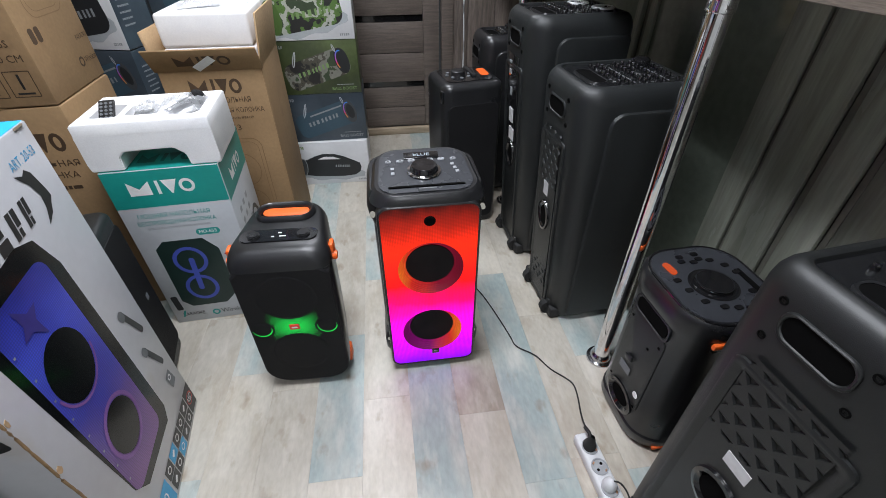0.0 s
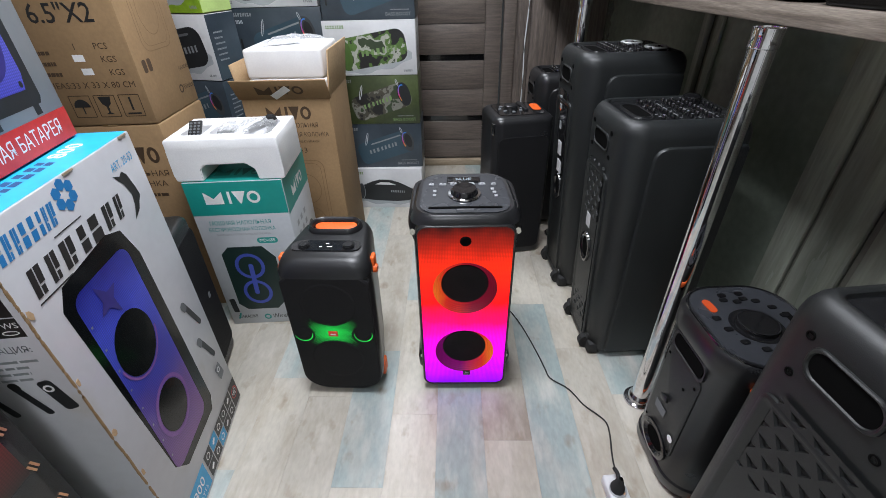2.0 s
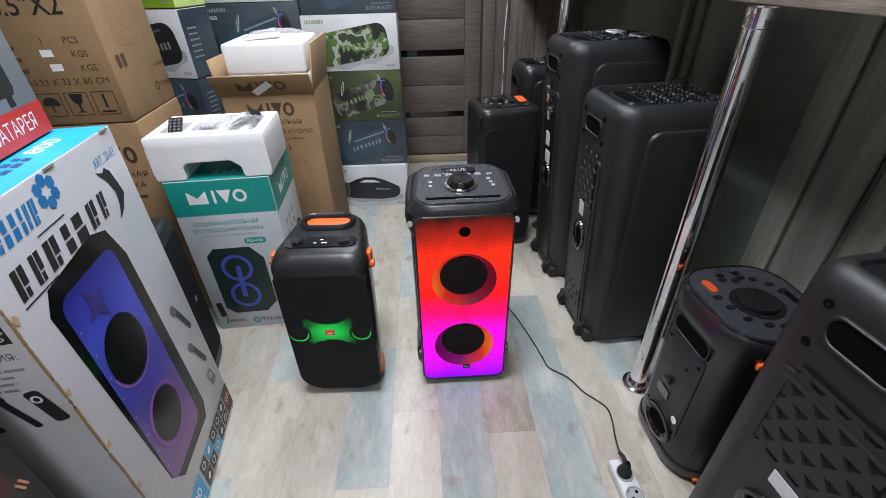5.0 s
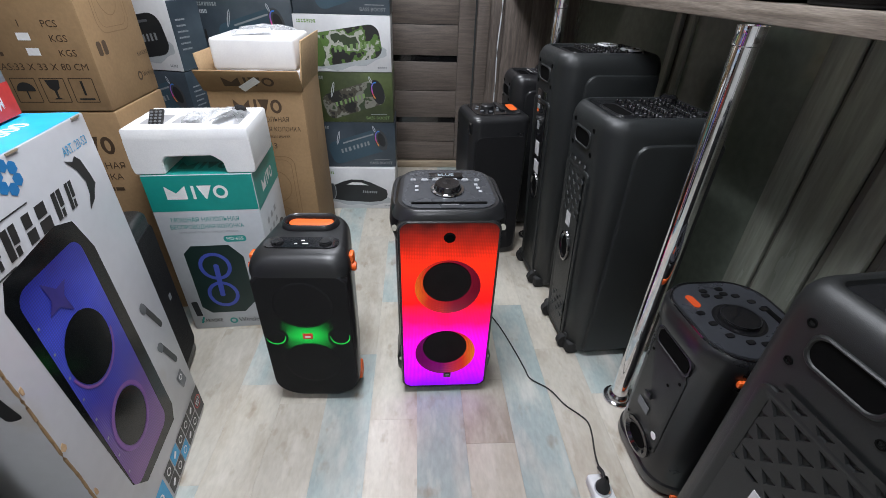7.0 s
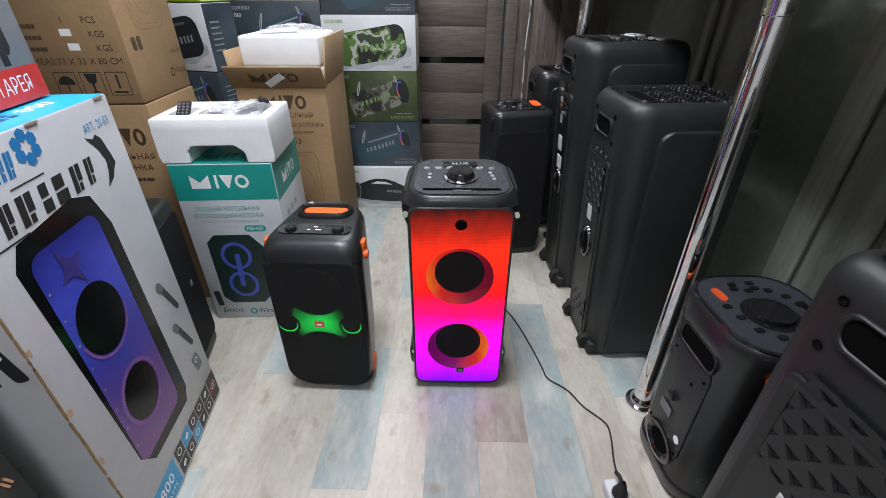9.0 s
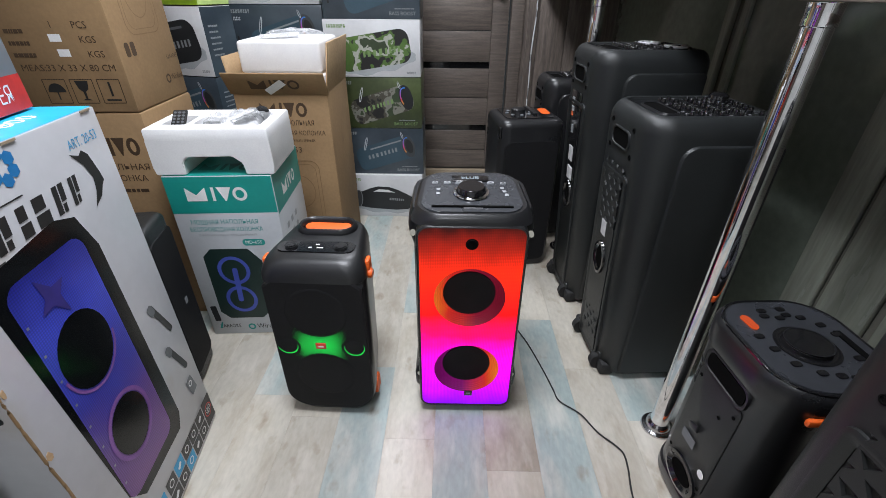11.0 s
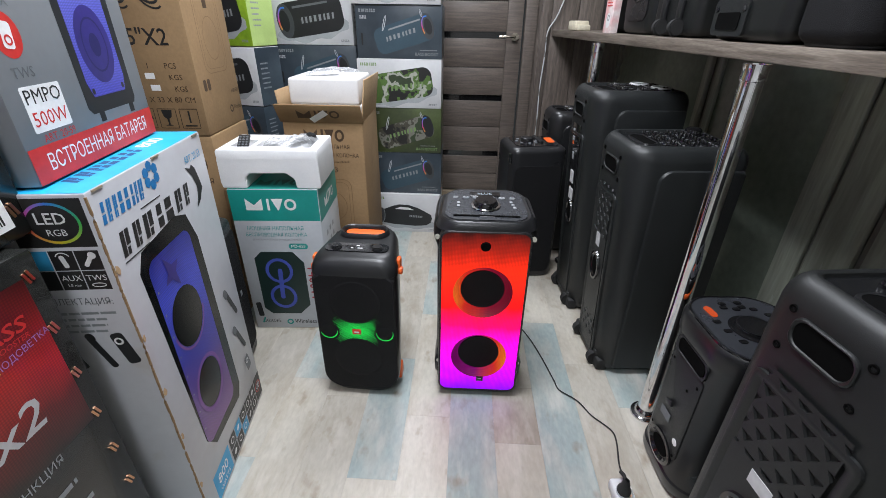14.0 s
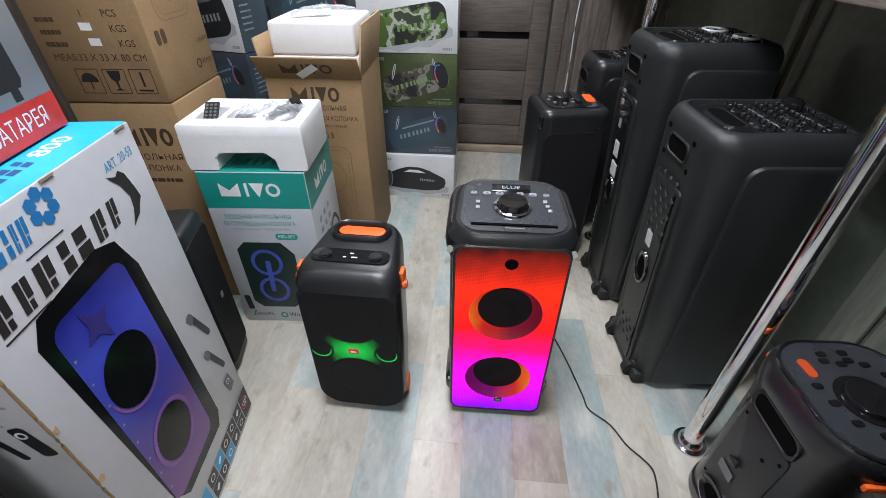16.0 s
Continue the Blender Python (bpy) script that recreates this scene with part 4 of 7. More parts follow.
def tall_speaker(m, h, label, extra=False, seed=1, style="triangles", label_at=-0.005, cell=0.027, oval=True, skin=None, W=0.345, D=0.305, dense=True, name="trolley_speaker", slant=0.0, corner=0.075, grip_at=(0.0, 0.086)):
    """A tall trolley speaker seen from its back (local -x): rounded back corners, pocket handle, pressed triangles, port, rivets and a sunk console full of knobs."""
    skin = skin or BLACK
    t = thing(name, m, label, "loudspeaker", "tall black trolley speakers")
    B, F = min(corner, D * 0.25), 0.035  # corner radii at the back and the front

    def ring(z, e):
        # the back leans out towards the top
        return [(x + 0.005 - slant * (z - 0.62 * h) * min(1, max(0, 0.5 - x / W)), y, z) for x, y in outline(W - 0.01 - 2 * e, D - 2 * e, (max(B - e, 0.012), max(F - e, 0.008), max(F - e, 0.008), max(B - e, 0.012)), 8)]
    part("cabinet", loft([ring(z, e) for z, e in ((0.012, 0.012), (0.016, 0.005), (0.026, 0.0), (h - 0.048, 0.0), (h - 0.030, 0.003), (h - 0.014, 0.011), (h - 0.005, 0.020), (h - 0.0005, 0.029), (h, 0.034), (h - 0.002, 0.038), (h - 0.009, 0.041))]), skin, t)
    part("console", slab([(x, y) for x, y, _ in ring(h, 0.0415)], h - 0.0095, h - 0.0075, 0.0005), mat("satin_black_console", (0.011, 0.0115, 0.0125), 0.2, coat=0.3), t, "black console crowded with knobs")
    top = h - 0.0075
    console_clutter(t, pose(0.035, 0, top), W - 0.155, D - 0.115, seed, dense)
    part("console_pocket", slab(outline(0.045, D * 0.42, 0.018), top - 0.001, top + 0.002, 0.0005), HOLE_SHADE, t, "", pose(-W / 2 + 0.082, -0.005, 0))
    part("pocket_rim", loft([[(x, y, z) for x, y in outline(0.053 - e, D * 0.42 + 0.008 - e, 0.02)] for z, e in ((top, -0.002), (top + 0.004, 0.001), (top + 0.003, 0.008))], cap=False), BLACK_SMOOTH, t, "", pose(-W / 2 + 0.082, -0.005, 0))
    if extra:
        for x, y in ((0.065, 0.070), (0.105, -0.040)):
            dial = part("dial", lathe([(0.036, 0.0), (0.035, 0.008), (0.028, 0.010), (0.0, 0.007)], 28), GLOSS, t, "", pose(x, y, top))
            part("dial_ring", lathe([(0.028, 0.008), (0.0375, 0.006), (0.039, 0.0105), (0.035, 0.0135), (0.029, 0.0125), (0.027, 0.009)], 28), mat("bright_satin_metal", (0.7, 0.71, 0.72), 0.35, 0.5), dial, "chrome ring")
    else:
        part("dial", lathe([(0.028, 0.0), (0.026, 0.02), (0.018, 0.026), (0.0, 0.027)], 24), GLOSS, t, "", pose(W / 2 - 0.08, D * 0.22, top))
    # raised lower side panels: their upper edge makes a rounded ledge
    for s in (-1, 1):
        zt = h - 0.065
        x0 = -W / 2 + B + 0.012
        wd = W / 2 - F - x0 + 0.02
        bm = loft([[(x0 + wd / 2 + x, s * (D / 2 + off), 0.03 + (zt - 0.03) / 2 + y) for x, y in outline(wd - e, zt - 0.03 - e, (0.012, 0.012, 0.012, 0.04))] for off, e in ((-0.012, -0.004), (0.003, 0.0), (0.008, 0.006), (0.010, 0.018))])
        bmesh.ops.recalc_face_normals(bm, faces=bm.faces)
        part("side_panel", bm, skin, t)
    # back details, on the -x face; u runs along -y
    back = Matrix(((0, -slant, -1, -W / 2 + 0.01 + slant * 0.62 * h), (-1, 0, 0, 0), (0, 1, -slant, 0), (0, 0, 0, 1)))
    flat = D - 2 * B + 0.018
    part("back_border", border(flat, h - 0.20, 0.024, 0.007, 0.02), skin, t, "", back @ pose(0, h / 2 - 0.075, 0))
    if style == "triangles":
        wide = flat - 0.055
        fields = ((h * 0.165, h * 0.10), (h * 0.71, h * 0.215))
        lo, slabs = h * 0.5 - 0.075 - (h - 0.20) / 2 + 0.02, []
        for zc, hh in fields + ((h - 0.175 - 0.02 + 0.005, 0.01),):
            if zc - hh / 2 - lo > 0.004:
                slabs.append(box(wide + 0.008, 0.0058, zc - hh / 2 - lo, 0.0, at=(0, 0, lo), tx=Matrix(((1, 0, 0, 0), (0, 0, 1, 0), (0, -1, 0, 0.0029), (0, 0, 0, 1)))))
            lo = zc + hh / 2
        part("back_panel", join(*slabs), skin, t, "", back)
        for zc, hh in fields:
            tagged(part("triangle_relief", triangle_plate(wide, hh, cell), skin, t, "pressed triangle pattern", back @ pose(0.0, zc, 0.0060), smooth=False), kind="stuff")
    elif style == "plate":
        plate = part("amplifier_plate", box(0.10, 0.33, 0.004, 0.001, at=(0, 0, 0)), GLOSS, t, "glossy black amplifier plate with sockets", back @ pose(0.0, h * 0.683, 0.0004))
        for x, y, w, hh in ((-0.025, 0.13, 0.022, 0.020), (-0.025, 0.10, 0.022, 0.016), (-0.012, 0.03, 0.018, 0.030), (0.0, -0.06, 0.04, 0.055), (0.008, -0.135, 0.05, 0.05)):
            part("socket_label", box(w, hh, 0.002, at=(x, y, 0.004)), GREY_INK if y > 0.0 else mat("white_paper_label", (0.55, 0.55, 0.56), 0.5), plate)
        part("socket", disc(0.009, 0.004, n=16, at=(0.028, 0.05, 0.004)), BLACK_SMOOTH, plate)
    if style != "plain":
        part("sticker", box(0.034, 0.050, 0.0012) if oval else box(0.05, 0.03, 0.0012), mat("white_paper_label", (0.55, 0.55, 0.56), 0.5), t, "small white paper label", back @ pose(label_at, h * 0.575, 0.0062)) if style == "triangles" else None
        port = part("bass_port", lathe([(0.052, 0.0), (0.05, 0.007), (0.042, 0.008), (0.034, 0.001), (0.028, -0.012), (0.0, -0.012)], 32, Matrix.Diagonal((0.78, 1.15, 1, 1) if oval else (1, 1, 1, 1))), GLOSS, t, "round bass port", back @ pose(0, h * 0.455, 0.0056 if style == "triangles" else 0.0008))
        part("port_hole", disc(0.034, 0.001, n=28, tx=Matrix.Diagonal((0.78, 1.15, 1, 1) if oval else (1, 1, 1, 1))), HOLE_SHADE, port, "", pose(0, 0, 0.001))
    pocket = part("handle_pocket", loft([[(x, y, z) for x, y in outline(0.116 - e, 0.056 - e, 0.02)] for z, e in ((-0.004, 0.0), (0.003, 0.001), (0.005, 0.005), (0.004, 0.010), (0.0, 0.014))], cap=False), skin, t, "", back @ pose(grip_at[0], h - grip_at[1], 0.0))
    # a flat black slab stands for the shaded inside; the cabinet isn't cut
    part("handle_recess", slab(outline(0.103, 0.043, 0.016), -0.002, 0.0015), HOLE_SHADE, pocket)
    for x, y in ((-0.068, h - 0.05), (0.068, h - 0.05), (-0.068, h - 0.122), (0.068, h - 0.122)):
        part("rivet", lathe([(0.0075, -0.006), (0.007, 0.0015), (0.005, 0.0015), (0.0045, 0.0), (0.0, 0.0)], 12), HOLE_SHADE, t, "", back @ pose(x * min(1, D / 0.305) + grip_at[0], y, 0.0))
    for x in (-1, 1):
        for y in (-1, 1):
            part("foot", box(0.05, 0.045, 0.05, 0.012, at=(x * (W / 2 - 0.04) + (0.02 if slant and x < 0 else 0), y * (D / 2 - 0.035), -0.0)), RUBBER, t)
    for y in (-1, 1):
        part("caster", disc(0.03, 0.025, tx=pose(-W / 2 + 0.028 + 0.3 * slant * h, y * D * 0.3 - 0.0125, 0.03, -90)), RUBBER, t)
        part("caster_fork", box(0.06, 0.036, 0.055, 0.008, at=(-W / 2 + 0.05 + 0.3 * slant * h, y * D * 0.3, 0.02)), BLACK_SMOOTH, t)
    return t


def orange_back_speaker():
    """The speaker with the big ring knob, seen from the back."""
    W, D, H = 0.27, 0.285, 0.555  # local x is depth (back is -x), y is width
    t = thing("party_speaker", pose(1.068, 1.028, 0, 0, 0, 3) @ Matrix.Diagonal((1, 0.96, 0.965, 1)), "black party speaker with round ring dial and orange stripes", "loudspeaker", "black party speakers")
    layers = []
    for z, w, d, r, dx in ((0.0, 0.225, 0.25, 0.08, 0.002), (0.008, 0.248, 0.272, 0.085, 0.001), (0.024, 0.257, 0.284, 0.085, 0.0), (0.05, 0.257, 0.284, 0.085, 0.0), (0.056, 0.250, 0.276, 0.082, 0.001), (0.3, 0.250, 0.277, 0.08, 0.001), (0.478, 0.251, 0.282, 0.08, 0.001), (0.492, 0.262, 0.296, 0.088, 0.0), (0.54, 0.264, 0.298, 0.09, 0.0), (0.550, 0.256, 0.29, 0.088, 0.0), (0.555, 0.246, 0.280, 0.084, 0)):
        layers.append([(x + dx, y, z) for x, y in outline(w, d, r, 8)])
    part("cabinet", loft(layers), BLACK_SMOOTH, t)
    part("console", slab(outline(0.232, 0.266, 0.076, 8), 0.554, 0.5575, 0.001), mat("slate_console", (0.03, 0.032, 0.037), 0.28), t, "dark slate console")
    ring = part("ring_dial", lathe([(0.058, 0.0), (0.058, 0.001), (0.052, 0.002), (0.044, 0.001), (0.043, 0.008), (0.040, 0.011), (0.0, 0.012)], 40), GLOSS, t, "large round dial", pose(-0.005, -0.012, 0.558))
    part("dial_edge", lathe([(0.041, 0.0105), (0.043, 0.0105), (0.043, 0.012), (0.041, 0.012)], 40), BLACK_SMOOTH, ring)
    part("power_button", slab(outline(0.018, 0.045, 0.008), 0.558, 0.5615, 0.001), glow("orange_lit_button", [(0, (1, 0.12, 0.02)), (1, (1, 0.12, 0.02))], 0.55), t, "lit orange power button", pose(-0.075, 0.062, 0, 0, 0, 5))
    for x, y in ((-0.082, 0.018), (-0.075, -0.02), (-0.062, -0.062), (-0.03, -0.086), (0.0, -0.094), (0.025, -0.1), (0.05, -0.085), (0.0, 0.075), (0.02, 0.085), (0.045, 0.075), (-0.03, 0.082), (-0.025, 0.1), (0.07, 0.05), (0.08, 0.02), (0.02, 0.105), (0.07, -0.05)):
        part("button", slab(outline(0.02, 0.014, 0.005, 3), 0.558, 0.5605, 0.0008), GLOSS, t, "", pose(x, y, 0, 0, 0, 5))
    part("tablet_slot", box(0.014, 0.1, 0.003, at=(0.088, -0.02, 0.557)), HOLE_SHADE, t)
    part("console_edge", loft([[(x, y, z) for x, y in outline(0.250 - e, 0.284 - e, 0.086 - e / 2, 8)] for z, e in ((0.5535, 0.0), (0.557, 0.001), (0.558, 0.006), (0.556, 0.012))], cap=False), GLOSS, t, "glossy console rim")
    back = Matrix(((0, 0, -1, -0.1235), (-1, 0, 0, 0), (0, 1, 0, 0), (0, 0, 0, 1)))
    part("back_panel", loft([[(x, y, z) for x, y in outline(0.150 - e, 0.31 - e, 0.02)] for z, e in ((-0.01, 0), (0.0015, 0.0), (0.003, 0.005))]), BLACK, t, "", back @ pose(0, 0.275, 0))
    part("carry_slot", slab(outline(0.128, 0.040, 0.014), -0.004, 0.0032), HOLE_SHADE, t, "", back @ pose(0.0, 0.455, 0.001))
    part("carry_lip", loft([[(x, y, z) for x, y in outline(0.150 - e, 0.06 - e, 0.02)] for z, e in ((-0.004, 0), (0.0035, 0.003), (0.0035, 0.012), (-0.002, 0.02))], cap=False), BLACK_SMOOTH, t, "", back @ pose(0.0, 0.455, 0.002))
    port = part("bass_port", lathe([(0.058, 0.0), (0.058, 0.008), (0.048, 0.009), (0.036, -0.004), (0.0, -0.008)], 32, pose(0, 0, 0) @ Matrix.Diagonal((1.12, 0.85, 1, 1))), GLOSS, t, "oval glossy bass port", back @ pose(0.0, 0.108, 0.0005))
    part("port_hole", slab([(0.04 * math.cos(a * math.pi / 14), 0.026 * math.sin(a * math.pi / 14)) for a in range(28)], 0.0005, 0.0035), HOLE_SHADE, port)
    part("round_sticker", disc(0.011, 0.001, n=20), WHITE_INK, t, "round white sticker", back @ pose(0.055, 0.185, 0.0045))
    part("rating_label", box(0.05, 0.028, 0.001), MID_GREY_INK, t, "grey rating label", back @ pose(-0.02, 0.22, 0.0045, 0, 0, 2))
    part("latch", box(0.03, 0.018, 0.008, 0.003), BLACK_SMOOTH, t, "", back @ pose(-0.015, 0.27, 0.004, 0, 0, 20))
    for x, y in ((-0.062, 0.40), (0.062, 0.40), (-0.064, 0.14), (0.064, 0.14), (0.03, 0.36)):
        part("screw", disc(0.0045, 0.001, n=10), HOLE_SHADE, t, "", back @ pose(x, y, 0.0045))
    for s in (-1, 1):
        part("side_stripe", box(0.16, 0.012, 0.018, 0.005, at=(0.0, s * 0.148, 0.487)), ORANGE, t, "orange side stripe")
        part("foot_stripe", box(0.15, 0.012, 0.014, 0.004, at=(0.0, s * 0.137, 0.012)), ORANGE, t, "orange foot stripe")
    return t


def far_speaker():
    W, D, H = 0.275, 0.26, 0.69
    t = thing("party_speaker", pose(0.665, 2.245, 0, 0, 0, 10), "black party speaker with orange handle lining beside the door", "loudspeaker", "black party speakers")
    part("cabinet", soft_block(W, D, H, 0.045, 0.03, foot=0.015), BLACK_SMOOTH, t)
    part("console", slab(outline(W - 0.07, D - 0.07, 0.03), H - 0.002, H + 0.003, 0.001), GLOSS, t)
    part("dial", lathe([(0.032, 0.0), (0.03, 0.016), (0.024, 0.02), (0, 0.02)], 24), BLACK_SMOOTH, t, "", pose(-0.03, 0, H + 0.003))
    for i in range(8):
        a = i * math.pi / 4
        part("button", disc(0.008, 0.003, n=12), MID_GREY_INK, t, "", pose(-0.03 + 0.05 * math.cos(a), 0.05 * math.sin(a), H + 0.003))
    part("handle_lining", slab(outline(0.038, 0.10, 0.015), H + 0.001, H + 0.004, 0.001), ORANGE, t, "orange handle lining", pose(0.085, 0.01, 0, 0, 0, -5))
    part("handle_bar", box(0.02, 0.13, 0.012, 0.005, at=(0.03, 0.02, H)), BLACK_SMOOTH, t)
    part("corner_light", box(0.014, 0.03, 0.05, 0.005, at=(-W / 2 + 0.005, -D / 2 + 0.03, H - 0.075)), GLOSS, t)
    part("front_grille", loft([[(x, -D / 2 + 0.01, 0.32 + y) for x, y in outline(W - 0.04, 0.58, 0.03)], [(x, -D / 2 - 0.002, 0.32 + y) for x, y in outline(W - 0.05, 0.57, 0.03)]]), GRILLE, t)
    return t


lit_speaker()
small_speaker()
tall_speaker(pose(1.012, 1.580, 0, 0, 0, SKEW), 0.875, "tall black trolley speaker with knob console beside the chrome leg", seed=3, W=0.365, slant=0.055)
tall_speaker(pose(0.985, 1.985, 0, 0, 0, SKEW), 0.98, "tallest black trolley speaker with two chrome-ringed dials under the shelf", extra=True, seed=4, style="plate", W=0.365, slant=0.055)
tall_speaker(pose(1.034, 0.645, 0, 0, 0, 6), 0.855, "large black trolley speaker with pressed triangles and bass port", seed=6, label_at=0.0, cell=0.029, oval=False, skin=BLACK_DEEP, dense=False, corner=0.055, grip_at=(-0.022, 0.078))
tall_speaker(pose(0.895, 2.54, 0, 0, 0, SKEW), 0.80, "smaller black trolley speaker with rounded top near the door wall", seed=8, style="plain", skin=BLACK_SMOOTH, W=0.27, D=0.24)
orange_back_speaker()
far_speaker()


# ---- boxes on the left side ----


def firebox():
    w, d, h = 0.465, 0.36, 0.935
    m = pose(-0.332, 1.01, 0, 0, 0, 97.8) @ Matrix.Translation((0, d / 2, 0))
    t = carton("speaker_box", m, w, d, h, FIRE_BOARD_SHADED, "white printed speaker carton with sky-blue top and worn edges", group="speaker cartons")
    f = Face(t, "front", w, d, h)
    # picture of the speaker
    f.poly("picture_shadow", [(0.062, 0.738), (0.088, 0.776), (0.24, 0.791), (0.29, 0.774), (0.318, 0.70), (0.324, 0.19), (0.302, 0.152), (0.125, 0.162), (0.085, 0.215)], FILM_PIC, 1)
    run = [(0.0, (0.15, 0.045, 0.21)), (1.0, (0.012, 0.016, 0.22)), (0.28, (0.11, 0.045, 0.24)), (0.5, (0.040, 0.042, 0.36)), (0.78, (0.055, 0.075, 0.56))]
    f.rect("picture_glow", 0.088, 0.19, 0.282, 0.745, printed("printed_blue_violet_dots", run, 1, -0.28, 0.28), 2, 0.03)
    f.ell("picture_woofer", 0.175, 0.556, 0.070, 0.078, FILM_PIC, 4)
    f.ring("picture_ring", 0.175, 0.556, 0.078, 0.087, 0.006, PURPLE, 5, a0=190, a1=350)
    f.ell("picture_woofer", 0.180, 0.335, 0.060, 0.070, FILM_PIC, 4)
    f.ring("picture_ring", 0.180, 0.335, 0.072, 0.083, 0.010, PURPLE, 5)
    f.poly("picture_star", [(-0.04, 0.0), (-0.012, 0.012), (0, 0.05), (0.012, 0.012), (0.04, 0.0), (0.012, -0.012), (0, -0.05), (-0.012, -0.012)], VIOLET_DEEP, 5, 0.165, 0.685, 25)
    for i in range(8):
        f.rect("picture_lamp", 0.093, 0.25 + i * 0.06, 0.098, 0.255 + i * 0.06, GREY_INK, 5)
    # brand marks as plain shapes
    for du, dv in ((0, 0.020), (-0.018, 0.010), (0.018, 0.010), (-0.018, -0.010), (0.018, -0.010), (0, -0.020)):
        f.poly("emblem_tile", [(0.0118 * math.cos(radians(30 + 60 * i)), 0.0118 * math.sin(radians(30 + 60 * i))) for i in range(6)], BLUE_INK, 2, 0.200 + du, 0.902 + dv)
    f.bars(0.022, 0.868, 0.168, 0.908, BLUE_INK, 8, slant=0.2, gap=0.35, seed=3)
    f.bars(0.042, 0.790, 0.345, 0.840, INK, 7, slant=0.15, gap=0.35, seed=7)
    f.rect("underline", 0.035, 0.779, 0.125, 0.782, INK, 2)
    f.rect("underline", 0.13, 0.852, 0.21, 0.8545, INK, 2)
    f.text("ART. 20-53", 0.395, 0.887, 0.026, SKY_INK, width=0.088)
    # leaping abstract shape
    f.poly("splash_shape", [(-0.035, 0.052), (-0.012, 0.043), (0.0, 0.050), (0.014, 0.038), (0.026, 0.0), (0.030, -0.02), (0.018, -0.03), (0.006, -0.045), (-0.022, -0.058), (-0.004, -0.03), (0.002, -0.005), (-0.010, 0.024)], INK, 2, 0.378, 0.822)
    for v in (0.438, 0.306):
        f.rect("picture_microphone", 0.392, v - 0.058, 0.409, v + 0.058, DARK_PIC, 2, 0.008, 24)
        f.rect("picture_microphone_head", 0.366, v + 0.026, 0.388, v + 0.058, MID_GREY_INK, 3, 0.009, 24)
    f.rect("picture_remote", 0.394, 0.166, 0.426, 0.222, MID_GREY_INK, 2, 0.004, 12)
    f.ring("picture_remote_dial", 0.407, 0.203, 0.009, 0.009, 0.003, WHITE_INK, 3)
    # icon strip along the foot
    for i in range(5):
        for j in range(2):
            u0, v0 = 0.175 + i * 0.047, 0.012 + j * 0.047
            f.rect("icon_tile", u0, v0, u0 + 0.043, v0 + 0.043, SKY_INK if (i + j) % 4 == 2 else INK, 1)
            f.ring("icon", u0 + 0.021, v0 + 0.022, 0.011, 0.011, 0.003, WHITE_INK, 2) if (i + 2 * j) % 3 else f.rect("icon", u0 + 0.012, v0 + 0.016, u0 + 0.031, v0 + 0.027, WHITE_INK, 2, 0.003, 35)
    f.rect("icon_tile", 0.41, 0.012, 0.463, 0.105, INK, 1)
    f.ring("icon_ring", 0.436, 0.06, 0.021, 0.021, 0.003, RED, 2)
    f.text("LED", 0.436, 0.064, 0.018, WHITE_INK)
    f.text("RGB", 0.436, 0.052, 0.01, WHITE_INK)
    f.rect("watt_tile", 0.055, 0.01, 0.165, 0.10, SKY_INK, 1)
    f.text("800", 0.11, 0.062, 0.045, WHITE_INK, bold=0.001)
    f.text("WATTS", 0.11, 0.027, 0.02, WHITE_INK)
    # side with icons
    s = Face(t, "left", w, d, h)
    for i in range(4):
        for j in range(2):
            s.rect("icon_tile", 0.176 + i * 0.043, 0.747 + j * 0.042, 0.176 + i * 0.043 + 0.041, 0.747 + j * 0.042 + 0.040, SKY_INK if (i, j) == (1, 1) else INK, 1)
    s.rect("led_tile", 0.22, 0.836, 0.350, 0.928, INK, 1)
    s.ring("led_ring", 0.292, 0.882, 0.046, 0.039, 0.005, glow_ring(), 2)
    s.text("LED", 0.290, 0.890, 0.030, WHITE_INK, bold=0.001)
    s.text("RGB", 0.292, 0.864, 0.018, WHITE_INK)
    s.text("AUX", 0.283, 0.772, 0.017, WHITE_INK)
    s.text("3.5 mm", 0.283, 0.757, 0.008, WHITE_INK)
    s.text("TWS", 0.326, 0.772, 0.017, WHITE_INK)
    s.ring("icon", 0.326, 0.757, 0.013, 0.005, 0.002, WHITE_INK, 2)
    s.rect("icon", 0.278, 0.794, 0.287, 0.820, WHITE_INK, 2, 0.004, 10)
    s.ring("icon", 0.283, 0.814, 0.013, 0.012, 0.002, WHITE_INK, 2, 0, 20, 160)
    s.rect("icon", 0.320, 0.794, 0.328, 0.820, WHITE_INK, 2, 0.004, -35)
    s.ell("icon", 0.333, 0.819, 0.007, 0.007, WHITE_INK, 3)
    s.text("КОМПЛЕКТАЦИЯ:", 0.262, 0.72, 0.02, MID_GREY_INK, width=0.15)
    s.lines(0.18, 0.648, 0.345, 0.705, GREY_INK, 4, seed=4, fill=0.4)
    for u in (0.215, 0.272):
        s.rect("picture_microphone", u, 0.555, u + 0.014, 0.64, DARK_PIC, 2, 0.006, 20)
        s.rect("picture_microphone_head", u - 0.013, 0.625, u + 0.004, 0.646, INK, 3, 0.008, 20)
    s.rect("picture_remote", 0.312, 0.565, 0.338, 0.645, DARK_PIC, 2, 0.008, 14)
    s.ring("picture_remote_dial", 0.318, 0.624, 0.009, 0.009, 0.004, WHITE_INK, 3)
    s.bars(0.20, 0.05, 0.30, 0.085, INK, 24, gap=0.5, seed=9)
